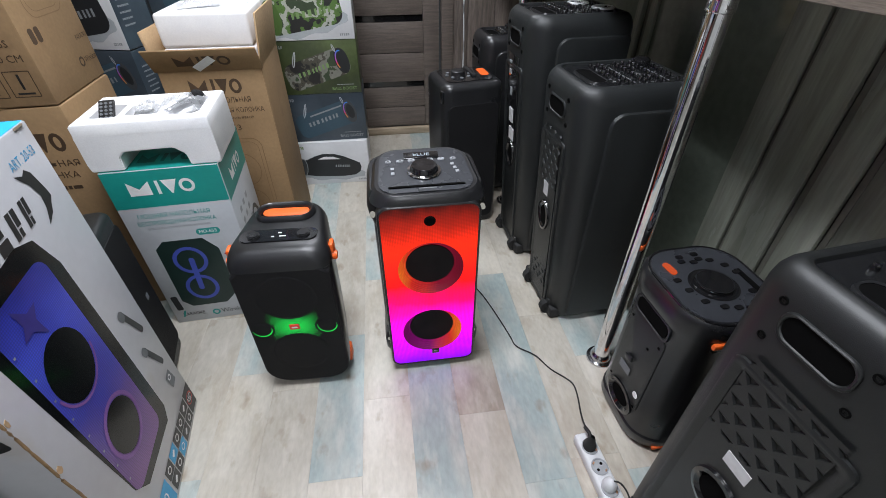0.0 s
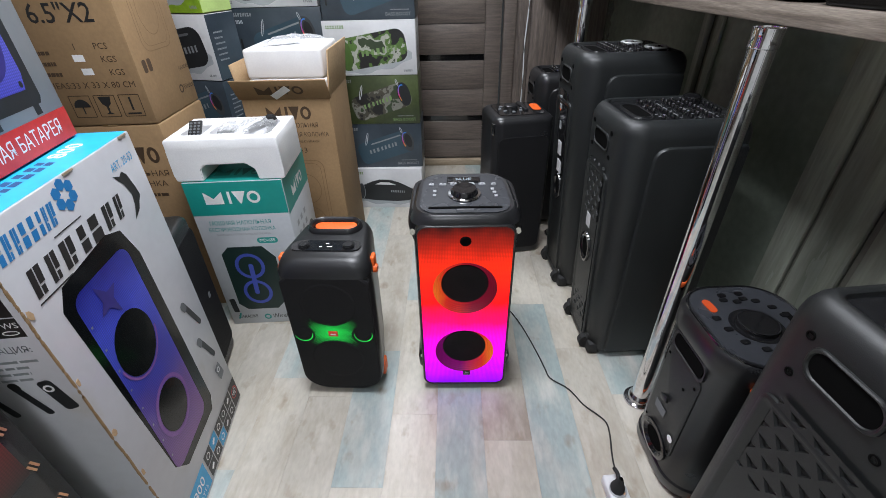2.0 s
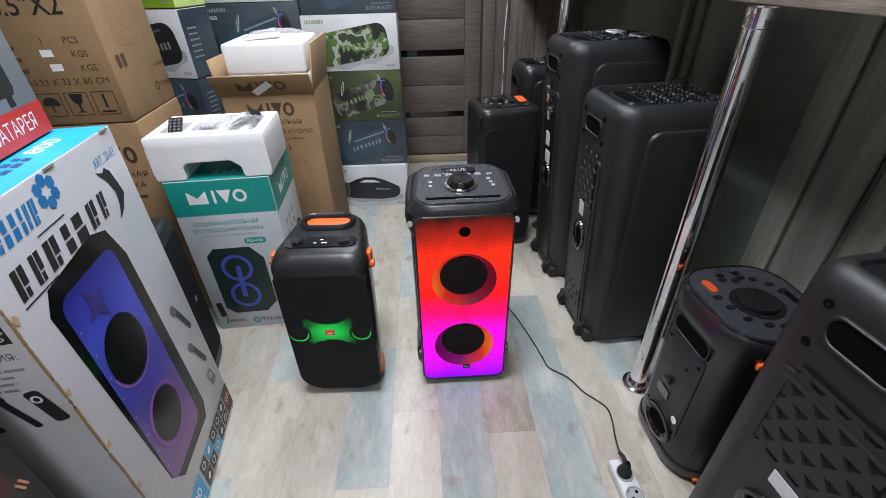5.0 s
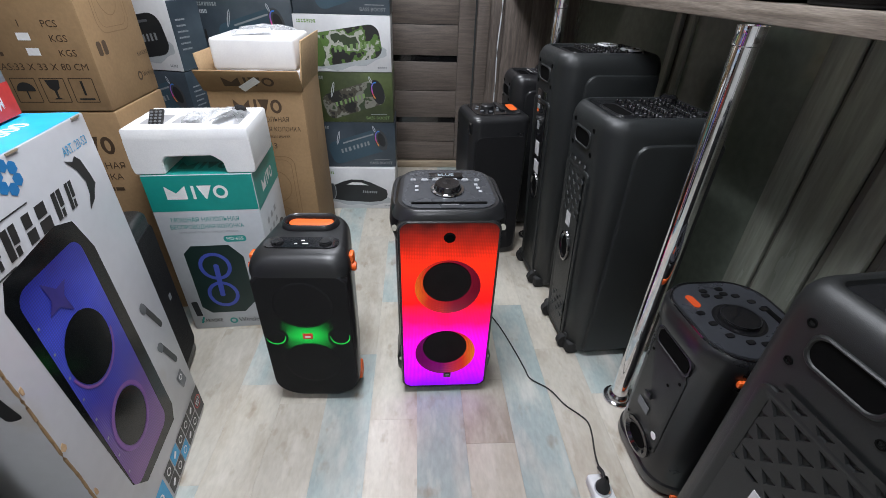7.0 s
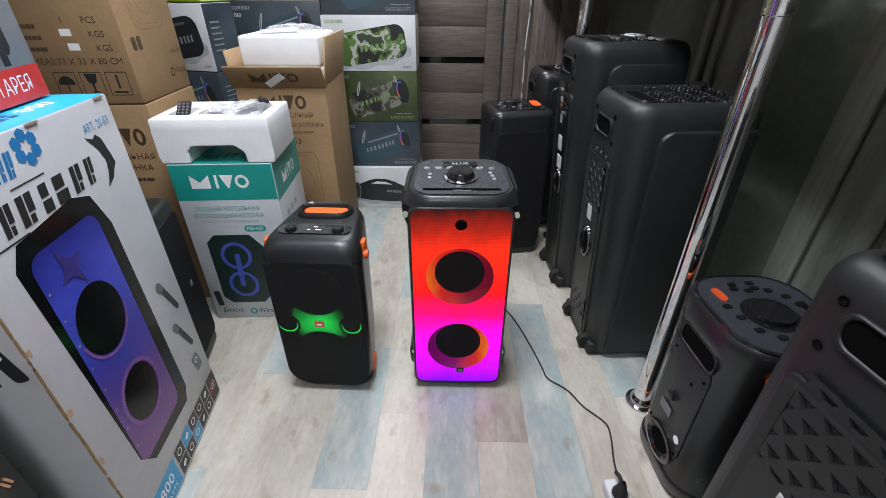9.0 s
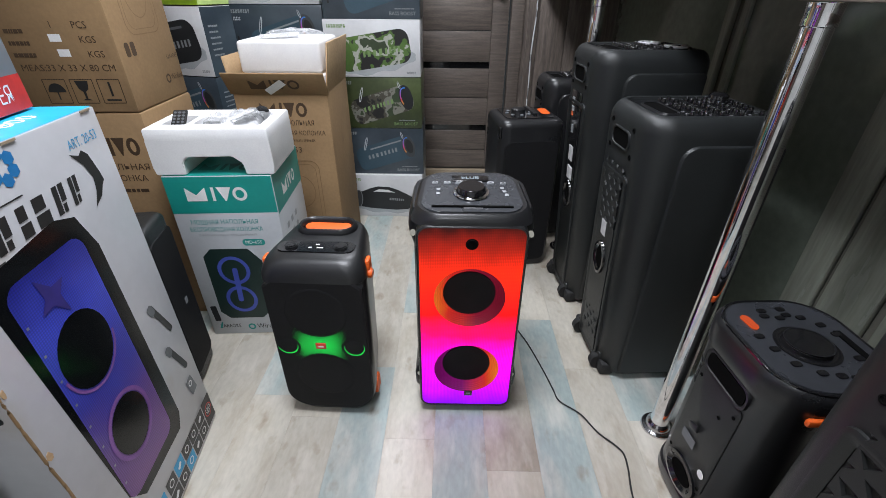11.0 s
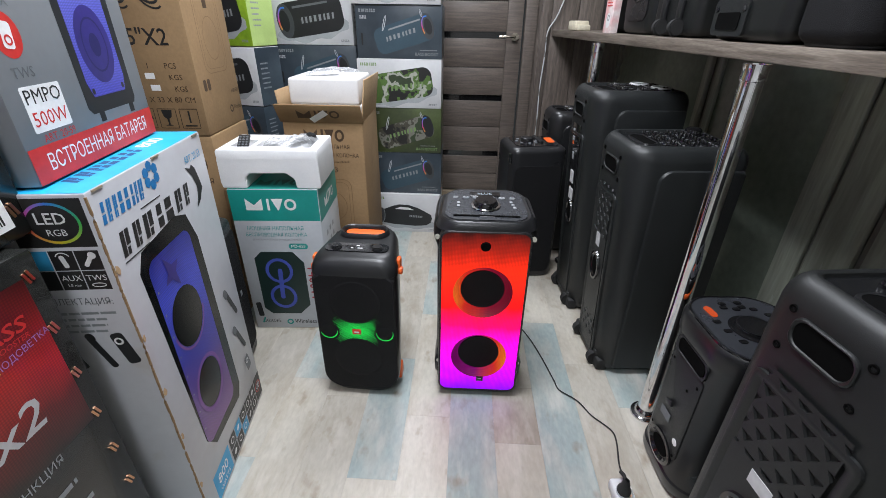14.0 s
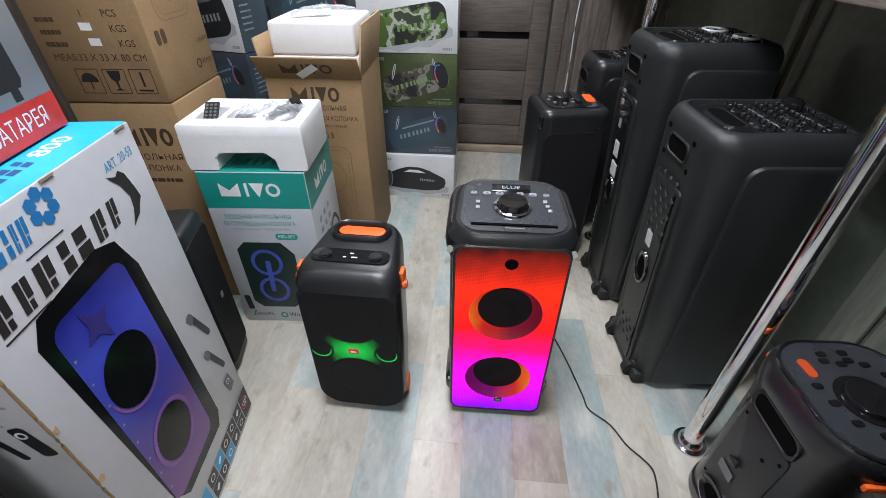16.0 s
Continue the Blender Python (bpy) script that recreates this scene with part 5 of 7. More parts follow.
    for i in range(4):
        s.rect("care_symbol", 0.20 + i * 0.035, 0.012, 0.222 + i * 0.035, 0.036, MID_GREY_INK, 2, 0.006)
    tp = Face(t, "top", w, d, h)
    tp.rect("top_sheet", 0.003, 0.003, w - 0.003, d - 0.003, BLUE, 1)
    tp.bars(0.06, 0.045, 0.29, 0.078, paint("navy_ink", (0.01, 0.07, 0.2)), 8, 2, slant=0.2, gap=0.3, seed=2)
    tp.text("800", 0.345, 0.062, 0.045, WHITE_INK, bold=0.0015, width=0.085)
    tp.ring("emblem", 0.05, 0.11, 0.02, 0.02, 0.003, BLUE_INK, 2)
    for x in (-0.2, 0.0, 0.2):
        part("tape_edge", box(0.03, 0.002, 0.004, at=(x, -d / 2 - 0.001, h - 0.004)), THRESH, t)
    rnd = random.Random(21)
    part("worn_edge", tube([(-w / 2 + 0.0015 + rnd.uniform(-1, 1) * 0.0006, -d / 2 + 0.0015 + rnd.uniform(-1, 1) * 0.0006, 0.004 + 0.0308 * i) for i in range(31)], 0.0026, 6, 2), CARTON, t, "worn bare cardboard edge")
    for z in (0.15, 0.33, 0.47, 0.62, 0.78):
        part("torn_patch", slab([(0.006 * math.cos(k) * rnd.uniform(0.5, 1.2), 0.011 * math.sin(k) * rnd.uniform(0.6, 1.2)) for k in (0, 1.05, 2.1, 3.14, 4.2, 5.25)], 0, 0.0012), CARTON_IN, t, "torn board surface", Matrix(((1, 0, 0, -w / 2 + 0.009), (0, 0, -1, -d / 2 + 0.0002), (0, 1, 0, z), (0, 0, 0, 1))))
    return t


RINGS = {}


def glow_ring():
    if "m" not in RINGS:
        m = bpy.data.materials.new("printed_rainbow_ring")
        m.use_nodes = True
        N, L = m.node_tree.nodes, m.node_tree.links
        tc, gr, ra = N.new("ShaderNodeTexCoord"), N.new("ShaderNodeTexGradient"), N.new("ShaderNodeValToRGB")
        gr.gradient_type = "RADIAL"
        L.new(tc.outputs["Object"], gr.inputs[0])
        L.new(gr.outputs[0], ra.inputs[0])
        for i, (p, c) in enumerate(((0, (0.7, 0.05, 0.1)), (0.25, (0.6, 0.5, 0.03)), (0.5, (0.05, 0.5, 0.1)), (0.75, (0.03, 0.2, 0.7)), (1, (0.7, 0.05, 0.3)))):
            e = ra.color_ramp.elements[i] if i < 2 else ra.color_ramp.elements.new(p)
            e.position, e.color = p, (*c, 1)
        L.new(ra.outputs[0], N["Principled BSDF"].inputs["Base Color"])
        N["Principled BSDF"].inputs["Roughness"].default_value = 0.4
        RINGS["m"] = m
    return RINGS["m"]


def grey_box():
    w, d, h = 0.425, 0.30, 0.62
    m = pose(-0.418, 1.0, 0.9385, 0, 0, 100) @ Matrix.Translation((0, d / 2, 0))
    t = carton("speaker_box", m, w, d, h, GREY_BOARD, "light grey carton with red foot band on a blue-topped carton", group="speaker cartons")
    f = Face(t, "front", w, d, h)
    f.rect("foot_band", 0.002, 0.002, w - 0.002, 0.062, RED, 1)
    f.text("ВСТРОЕННАЯ БАТАРЕЯ", w / 2, 0.031, 0.040, WHITE_INK, width=0.345)
    f.rect("power_tile", 0.036, 0.082, 0.134, 0.156, WHITE_INK, 1, 0.004)
    f.text("PMPO", 0.085, 0.138, 0.034, INK, width=0.086)
    f.text("500W", 0.085, 0.102, 0.034, RED, width=0.086)
    f.text("ART. 20-59", 0.092, 0.071, 0.018, RED, width=0.085)
    f.poly("picture_speaker", [(0.0, 0.0), (0.16, 0.0), (0.168, 0.012), (0.165, 0.53), (-0.022, 0.53), (-0.012, 0.012)], DARK_PIC, 1, 0.204, 0.084)
    blue = printed("printed_indigo_dots", [(0.0, (0.06, 0.06, 0.42)), (1.0, (0.05, 0.05, 0.36)), (0.5, (0.13, 0.14, 0.55))], 1, 0.0, 0.5)
    f.poly("picture_glow", [(0.018, 0.03), (0.135, 0.03), (0.145, 0.06), (0.14, 0.51), (0.003, 0.51), (0.006, 0.06)], blue, 2, 0.206, 0.084)
    for v in (0.208, 0.380):
        f.ell("picture_woofer", 0.281, v, 0.057, 0.072, VIOLET_DEEP, 3)
        f.ring("picture_ring", 0.281, v, 0.040, 0.051, 0.004, paint("printed_indigo_shadow", (0.02, 0.018, 0.12)), 4)
        f.ell("picture_dust_cap", 0.281, v, 0.017, 0.022, paint("printed_indigo_shadow", (0.02, 0.018, 0.12)), 4)
    for u, v in ((0.226, 0.125), (0.335, 0.125), (0.222, 0.295), (0.338, 0.295), (0.22, 0.46), (0.34, 0.46)):
        f.ell("picture_screw", u, v, 0.005, 0.006, DARK_PIC, 4)
    for x in (0.222, 0.338):
        f.rect("picture_foot", x, 0.066, x + 0.018, 0.086, DARK_PIC, 1)
    for v, body in ((0.188, "TWS"), (0.292, "AUX"), (0.396, "SD")):
        f.ell("icon_disc", 0.058, v + 0.044, 0.030, 0.034, RED, 1)
        f.text(body, 0.062, v - 0.012, 0.024, MID_GREY_INK)
        f.rect("icon", 0.047, v + 0.024, 0.070, v + 0.064, WHITE_INK, 2, 0.006, -8)
        f.ring("icon_dial", 0.058, v + 0.037, 0.008, 0.008, 0.003, RED, 3)
    return t


def red_boxes():
    w, d, h = 0.40, 0.34, 0.86
    m = pose(-0.372, 0.725 - w / 2, 0, 0, 0, 91) @ Matrix.Translation((0, d / 2, 0))
    dark = mat("black_film_box_board", (0.02, 0.021, 0.019), 0.25, col2=(0.012, 0.013, 0.012), scale=5, coat=0.2)
    red_fade = printed("printed_red_glow_dots", [(0.0, (0.016, 0.012, 0.011)), (1.0, (0.03, 0.008, 0.007)), (0.3, (0.12, 0.010, 0.008)), (0.55, (0.42, 0.018, 0.010)), (0.8, (0.15, 0.012, 0.008))], 1, -0.16, 0.16)
    t = carton("speaker_box", m, w, d, h, dark, "black and red speaker carton in clear film with copper staples", group="speaker cartons", bevel=0.008)
    f = Face(t, "front", w, d, h)
    f.rect("red_picture", 0.02, 0.50, w - 0.035, 0.82, red_fade, 1)
    f.text("BASS", 0.29, 0.755, 0.036, RED, bold=0.0015, width=0.095, shear=0.2)
    f.text("BOOSTER", 0.305, 0.733, 0.014, RED, shear=0.2)
    f.rect("colour_bar", 0.20, 0.70, 0.27, 0.713, paint("yellow_ink", (0.6, 0.55, 0.05)), 2, 0, 6)
    f.text("ПОДСВЕТКА", 0.315, 0.715, 0.018, paint("lilac_ink", (0.35, 0.2, 0.5)), width=0.10, rot=6)
    f.poly("arrow", [(0.0, 0.0), (0.12, 0.05), (0.10, 0.09), (0.135, 0.085), (0.15, 0.03), (0.14, 0.04)], RED, 2, 0.08, 0.655)
    f.text('10"x2', 0.19, 0.60, 0.085, paint("silver_ink", (0.55, 0.55, 0.56)), bold=0.002, width=0.2, shear=0.2)
    f.text("TWS ФУНКЦИЯ", 0.2, 0.49, 0.026, GREY_INK, width=0.17)
    f.lines(0.06, 0.30, 0.30, 0.45, GREY_INK, 5, seed=8, fill=0.4)
    f.ell("violet_patch", 0.34, 0.17, 0.035, 0.09, VIOLET_DEEP, 1)
    for i in range(8):
        part("staple", join(box(0.004, 0.003, 0.022, at=(-0.004, 0, 0)), box(0.004, 0.003, 0.022, at=(0.004, 0, 0))), STAPLE, t, "copper staple", pose(w / 2 - 0.022, -d / 2 - 0.0005, 0.08 + i * 0.104, 0, -20, 0))
    # the second carton on top of it
    h2 = 0.6
    m2 = pose(-0.402, 0.775 - w / 2, 0.864, 0, 0, 91) @ Matrix.Translation((0, d / 2, 0))
    t2 = carton("speaker_box", m2, w, d, h2, dark, "black speaker carton with purple picture stacked on another carton", group="speaker cartons", bevel=0.008)
    g = Face(t2, "front", w, d, h2)
    pz = mat("printed_bright_purple_picture", (0.30, 0.05, 0.42), 0.3, col2=(0.2, 0.02, 0.32), scale=6)
    g.rect("picture_glow", 0.05, 0.12, 0.372, h2 - 0.02, pz, 1, 0.05)
    g.ell("picture_woofer", 0.285, 0.22, 0.08, 0.09, DARK_PIC, 2)
    g.ell("picture_woofer", 0.285, 0.43, 0.08, 0.09, DARK_PIC, 2)
    g.ring("picture_ring", 0.34, 0.325, 0.018, 0.02, 0.007, DARK_PIC, 2)
    g.rect("white_label", 0.265, 0.02, 0.365, 0.085, WHITE_INK, 2, 0, 4)
    g.bars(0.275, 0.03, 0.355, 0.072, INK, 16, 3, 4, gap=0.45, seed=12)
    g.rect("compliance_mark", 0.05, 0.03, 0.12, 0.075, GREY_INK, 2, 0.006)
    for i in range(5):
        part("staple", join(box(0.004, 0.003, 0.022, at=(-0.004, 0, 0)), box(0.004, 0.003, 0.022, at=(0.004, 0, 0))), STAPLE, t2, "copper staple", pose(w / 2 - 0.022, -d / 2 - 0.0005, 0.04 + i * 0.115, 0, -20, 0))


def teal_box():
    w, d, h = 0.335, 0.31, 0.64
    m = pose(-0.372, 1.612, 0, 0, 0, 4) @ Matrix.Translation((0, d / 2, 0))
    t = carton("speaker_box", m, w, d, h, SILVER, "pale grey and teal speaker carton standing on the floor", group="speaker cartons")
    f = Face(t, "front", w, d, h)
    f.rect("teal_band", 0.002, 0.513, w - 0.002, h - 0.002, TEAL, 1)
    f.mark(0.06, 0.556, 0.25, 0.603, WHITE_INK, 2)
    f.text("МОЩНАЯ НАПОЛЬНАЯ", w / 2 - 0.012, 0.480, 0.024, TEAL_INK, width=0.215)
    f.text("БЕСПРОВОДНАЯ КОЛОНКА", w / 2 - 0.012, 0.453, 0.022, TEAL_INK, width=0.235)
    f.text("SURROUND STEREO WIRELESS SPEAKER", w / 2 - 0.012, 0.432, 0.011, GREY_INK, width=0.19)
    f.rect("code_tag", 0.195, 0.39, 0.27, 0.415, TEAL_INK, 1, 0.012)
    f.text("MD-655", 0.2325, 0.4025, 0.018, WHITE_INK, width=0.055)
    pic = paint("printed_dark_green_picture", (0.012, 0.03, 0.026), 0.35)
    f.poly("picture_speaker", [(0, 0.03), (0.03, 0.0), (0.15, 0.0), (0.195, 0.045), (0.195, 0.25), (0.155, 0.30), (0.03, 0.30), (0.0, 0.27)], pic, 1, 0.050, 0.078)
    lit = paint("printed_blue_violet_ring", (0.06, 0.09, 0.42), 0.35)
    for v in (0.29, 0.165):
        f.ring("picture_ring", 0.14, v, 0.055, 0.058, 0.013, lit, 2)
    f.rect("picture_bar", 0.131, 0.155, 0.149, 0.30, lit, 3, 0.008, -3)
    f.text("1400W", 0.272, 0.23, 0.055, paint("crimson_ink", (0.42, 0.03, 0.05)), rot=-90, bold=0.001, width=0.16)
    f.rect("picture_remote", 0.018, 0.065, 0.040, 0.135, DARK_PIC, 2, 0.005, 4)
    f.text("KARAOKE", 0.07, 0.04, 0.024, INK, width=0.075)
    f.ring("wireless_badge", 0.148, 0.035, 0.014, 0.014, 0.006, TEAL_INK, 2)
    f.text("Wireless", 0.215, 0.036, 0.032, INK, width=0.095)
    f.poly("small_mark", [(0, 0), (0.008, 0.0), (0.018, 0.03), (0.012, 0.03)], TEAL_INK, 2, 0.028, 0.03)
    s = Face(t, "right", w, d, h)
    s.rect("teal_band", 0.002, 0.505, d - 0.002, h - 0.002, TEAL, 1)
    s.mark(0.08, 0.54, 0.23, 0.585, WHITE_INK, 2)
    s.ring("picture_arc", 0.22, 0.20, 0.08, 0.16, 0.018, DARK_PIC, 2)
    for i in range(3):
        for j in range(3):
            s.rect("icon", 0.06 + 0.05 * i, 0.33 + 0.045 * j, 0.085 + 0.05 * i, 0.352 + 0.045 * j, GREY_INK, 2, 0.004)
    tp = Face(t, "top", w, d, h)
    tp.rect("top_sheet", 0.003, 0.003, w - 0.003, d - 0.003, TEAL, 1)
    tp.mark(0.09, 0.05, 0.25, 0.11, TEAL_DARK, 2)


def foam_insert():
    """Moulded packing foam set on the teal box, with legs, an arch and pockets for the accessories."""
    RIM = 0.034
    w, d, h = 0.365, 0.245, 0.142 - RIM
    m = pose(-0.372, 1.617, 0.6415, 0, 0, 4) @ Matrix.Translation((0, d / 2, 0))
    t = thing("packing_foam", m, "white moulded packing foam with pockets, set upon the teal carton", "packing foam")
    # front profile with an arch, pulled back through the depth
    prof = [(-w / 2 + 0.004, 0.0), (-0.09, 0.0), (-0.088, 0.04), (-0.074, 0.056), (0.06, 0.058), (0.088, 0.036), (0.093, 0.0), (w / 2 - 0.004, 0.0), (w / 2, 0.02), (w / 2 - 0.002, h), (-w / 2 + 0.002, h), (-w / 2, 0.02)]
    bm = loft([[(x, -d / 2, z) for x, z in prof], [(x, d / 2, z) for x, z in prof]])
    bmesh.ops.recalc_face_normals(bm, faces=bm.faces)
    bmesh.ops.bevel(bm, geom=[e for e in bm.edges if max(v.co.z for v in e.verts) < h - 0.001], offset=0.003, segments=2, affect="EDGES", clamp_overlap=True)
    part("foam_block", bm, FOAM, t)
    # the rim round three pockets for the accessories
    bm = bmesh.new()
    edges = []
    for cx, cy, a, b, r, flip in ((0, 0, w - 0.004, d, 0.003, 1), (-0.112, -0.018, 0.072, 0.105, 0.012, -1), (-0.012, -0.02, 0.092, 0.085, 0.014, -1), (0.105, -0.005, 0.085, 0.15, 0.014, -1)):
        ring = outline(a, b, r)
        hi = [bm.verts.new((cx + x * (1 if flip < 0 else 0.985), cy + y * (1 if flip < 0 else 0.977), RIM)) for x, y in ring]
        lo = [bm.verts.new((cx + x, cy + y, RIM - 0.005 if flip > 0 else 0)) for x, y in ring]
        base = [bm.verts.new((cx + x, cy + y, 0)) for x, y in ring] if flip > 0 else None
        for i in range(len(ring)):
            j = (i + 1) % len(ring)
            bm.faces.new((lo[i], lo[j], hi[j], hi[i]))
            if base:
                bm.faces.new((base[i], base[j], lo[j], lo[i]))
            edges.append(bm.edges.get((hi[i], hi[j])))
    bmesh.ops.triangle_fill(bm, use_beauty=True, use_dissolve=False, edges=edges, normal=(0, 0, 1))
    bmesh.ops.recalc_face_normals(bm, faces=bm.faces)
    part("pocket_rim", bm, FOAM, t, "", pose(0, 0, h - 0.0005))
    top = m @ Matrix.Translation((0, 0, h + 0.014))
    # a remote, an adapter and a microphone in their bags
    r = thing("remote_control", top @ pose(-0.112, -0.030, 0.020, 34, 0, 6), "small black remote with rows of keys propped in foam", "remote control")
    part("remote_body", box(0.042, 0.085, 0.009, 0.003, at=(0, 0, -0.0045)), BLACK_SMOOTH, r)
    for i in range(3):
        for j in range(6):
            part("key", disc(0.0042, 0.0018, at=(-0.0125 + 0.0125 * i, -0.033 + 0.0125 * j, 0.0045), n=10), MID_GREY_INK, r)
    a = thing("power_adapter", top @ pose(-0.012, -0.028, -0.008, 0, 0, 12), "black power adapter in a clear bag on packing foam", "power adapter")
    part("adapter_body", box(0.06, 0.04, 0.024, 0.006), BLACK_SMOOTH, a)
    mic = thing("microphone", top @ pose(0.06, -0.06, 0.018, -86, 0, -30) @ Matrix.Diagonal((0.9, 0.9, 0.72, 1)), "black microphone with metal tip wrapped in clear film", "microphone")
    part("handle", lathe([(0.0, 0.0), (0.011, 0.0), (0.012, 0.01), (0.015, 0.13), (0.016, 0.14)], 20), BLACK_SMOOTH, mic)
    part("tip", lathe([(0.0, -0.004), (0.009, -0.004), (0.013, 0.0), (0.0135, 0.012), (0.012, 0.014)], 20), CHROME, mic, "metal end cap")
    part("mic_head", lathe([(0.016, 0.14), (0.023, 0.15), (0.025, 0.17), (0.018, 0.19), (0.0, 0.195)], 20), GRILLE, mic)
    rnd = random.Random(3)
    for name, mm, w2, d2, h2 in (("plastic_bag", top @ pose(0.085, 0.0, 0, 0, 0, -35), 0.075, 0.19, 0.05), ("plastic_bag", top @ pose(0.0, -0.005, 0, 0, 0, 10), 0.10, 0.10, 0.035)):
        crumpled(name, mm, w2, d2, h2, rnd)


def bag_film():
    if "bag" not in RINGS:
        m = bpy.data.materials.new("clear_plastic_film")
        m.use_nodes = True
        N, L = m.node_tree.nodes, m.node_tree.links
        b = N["Principled BSDF"]
        b.inputs["Base Color"].default_value = (0.9, 0.92, 0.94, 1)
        b.inputs["Roughness"].default_value, b.inputs["Alpha"].default_value = 0.12, 0.32
        nz, bp = N.new("ShaderNodeTexNoise"), N.new("ShaderNodeBump")
        nz.inputs["Scale"].default_value = 60
        L.new(nz.outputs[0], bp.inputs["Height"])
        bp.inputs["Distance"].default_value = 0.004
        L.new(bp.outputs[0], b.inputs["Normal"])
        RINGS["bag"] = m
    return RINGS["bag"]


def crumpled(name, m, w, d, h, rnd):
    """A crinkled clear bag: a domed sheet folded at random."""
    bm = bmesh.new()
    n = 12
    grid = [[None] * (n + 1) for _ in range(n + 1)]
    for i in range(n + 1):
        for j in range(n + 1):
            u, v = i / n, j / n
            z = h * (math.sin(math.pi * u) * math.sin(math.pi * v)) ** 0.4 * rnd.uniform(0.75, 1.15)
            grid[i][j] = bm.verts.new(((u - 0.5) * w + rnd.uniform(-1, 1) * 0.004, (v - 0.5) * d + rnd.uniform(-1, 1) * 0.004, z + 0.001))
    for i in range(n):
        for j in range(n):
            bm.faces.new((grid[i][j], grid[i + 1][j], grid[i + 1][j + 1], grid[i][j + 1]))
    ob = part(name, bm, bag_film(), None, "", m, smooth=False)
    ob.visible_shadow = False
    return tagged(ob, "crinkled clear plastic bag over the accessories", "plastic bag", "accessory bags")


def brown_open_box():
    w, d, h = 0.36, 0.36, 0.79
    m = pose(-0.312, 2.10, 0, 0, 0, 1) @ Matrix.Translation((0, d / 2, 0))
    t = thing("open_carton", m, "open brown cardboard carton with foam inside, flaps folded out", "cardboard box", "speaker cartons")
    th = 0.006
    for nm, a, b, x, y in (("front_wall", w, th, 0, -d / 2), ("back_wall", w, th, 0, d / 2), ("side_wall", th, d, -w / 2, 0), ("side_wall", th, d, w / 2, 0)):
        part(nm, box(a, b, h, 0.001, at=(x, y, 0)), CARTON, t)
    part("base", box(w - 0.01, d - 0.01, 0.006), CARTON, t)
    part("front_flap", box(w + 0.02, th, 0.10, 0.001, at=(0, 0, 0)), CARTON, t, "flap folded outwards", pose(0, -d / 2 - 0.004, h - 0.002, 34))
    part("side_flap", box(th, d, 0.18, 0.001), CARTON_IN, t, "flap standing open", pose(w / 2, 0, h, 0, 7, 0))
    part("side_flap", box(th, d, 0.13, 0.001), CARTON_IN, t, "flap standing open", pose(-w / 2, 0, h, 0, -7, 0))
    part("back_flap", box(w, th, 0.14, 0.001), CARTON_IN, t, "flap standing open", pose(0, d / 2, h, -12, 0, 0))
    f = Face(t, "front", w, d, h, 0.0035)
    f.mark(0.09, 0.70, 0.275, 0.755, INK_BROWN, 1, t=0.2)
    f.text("МОЩНАЯ НАПОЛЬНАЯ", w / 2 - 0.01, 0.675, 0.028, INK_BROWN, width=0.25)
    f.text("БЕСПРОВОДНАЯ КОЛОНКА", w / 2 + 0.01, 0.635, 0.026, INK_BROWN, width=0.29)
    f.text("SURROUND STEREO WIRELESS SPEAKER", w / 2, 0.605, 0.013, INK_BROWN, width=0.22)
    f.text("MD-653", w / 2 - 0.01, 0.565, 0.034, INK_BROWN, width=0.12)
    f.outline_frame("outline_drawing", 0.10, 0.05, 0.29, 0.52, 0.003, LINE_BROWN, 1, 0.04)
    f.outline_frame("outline_drawing", 0.115, 0.065, 0.275, 0.505, 0.002, LINE_BROWN, 1, 0.035)
    for v in (0.38, 0.21):
        f.ring("outline_ring", 0.195, v, 0.065, 0.075, 0.003, LINE_BROWN, 1)
    f.rect("outline_tag", 0.185, 0.09, 0.225, 0.115, INK_BROWN, 1)
    flap = Face(t, "front", w, d, h)
    flap.m = pose(-w / 2, -d / 2 - 0.008, h - 0.002, 34) @ Matrix(((1, 0, 0, 0), (0, 0, -1, 0), (0, 1, 0, 0), (0, 0, 0, 1)))
    flap.mark(0.08, 0.025, 0.27, 0.07, INK_BROWN, 2)
    flap.rect("tape_patch", 0.13, 0.02, 0.22, 0.05, WHITE_INK, 4, 0, 35)
    # foam and papers inside
    fo = thing("packing_foam", m @ pose(0.01, 0.0, 0.006), "white packing foam block filling the open carton", "packing foam")
    part("foam_block", box(0.32, 0.30, 0.85, 0.012, 3), FOAM, fo)
    part("foam_lid", box(0.314, 0.294, 0.114, 0.012, 3, at=(0, 0, 0.85)), FOAM, fo)
    p = part("paper_leaflet", box(0.15, 0.085, 0.004, 0.001), WHITE, None, "", m @ pose(-0.02, -0.02, 0.977, 4, -3, 18))
    tagged(p, "folded white leaflet lying on packing foam", "leaflet")
    crumpled("plastic_bag", m @ pose(0.03, 0.02, 0.972, 0, 0, 10), 0.24, 0.16, 0.028, random.Random(9))


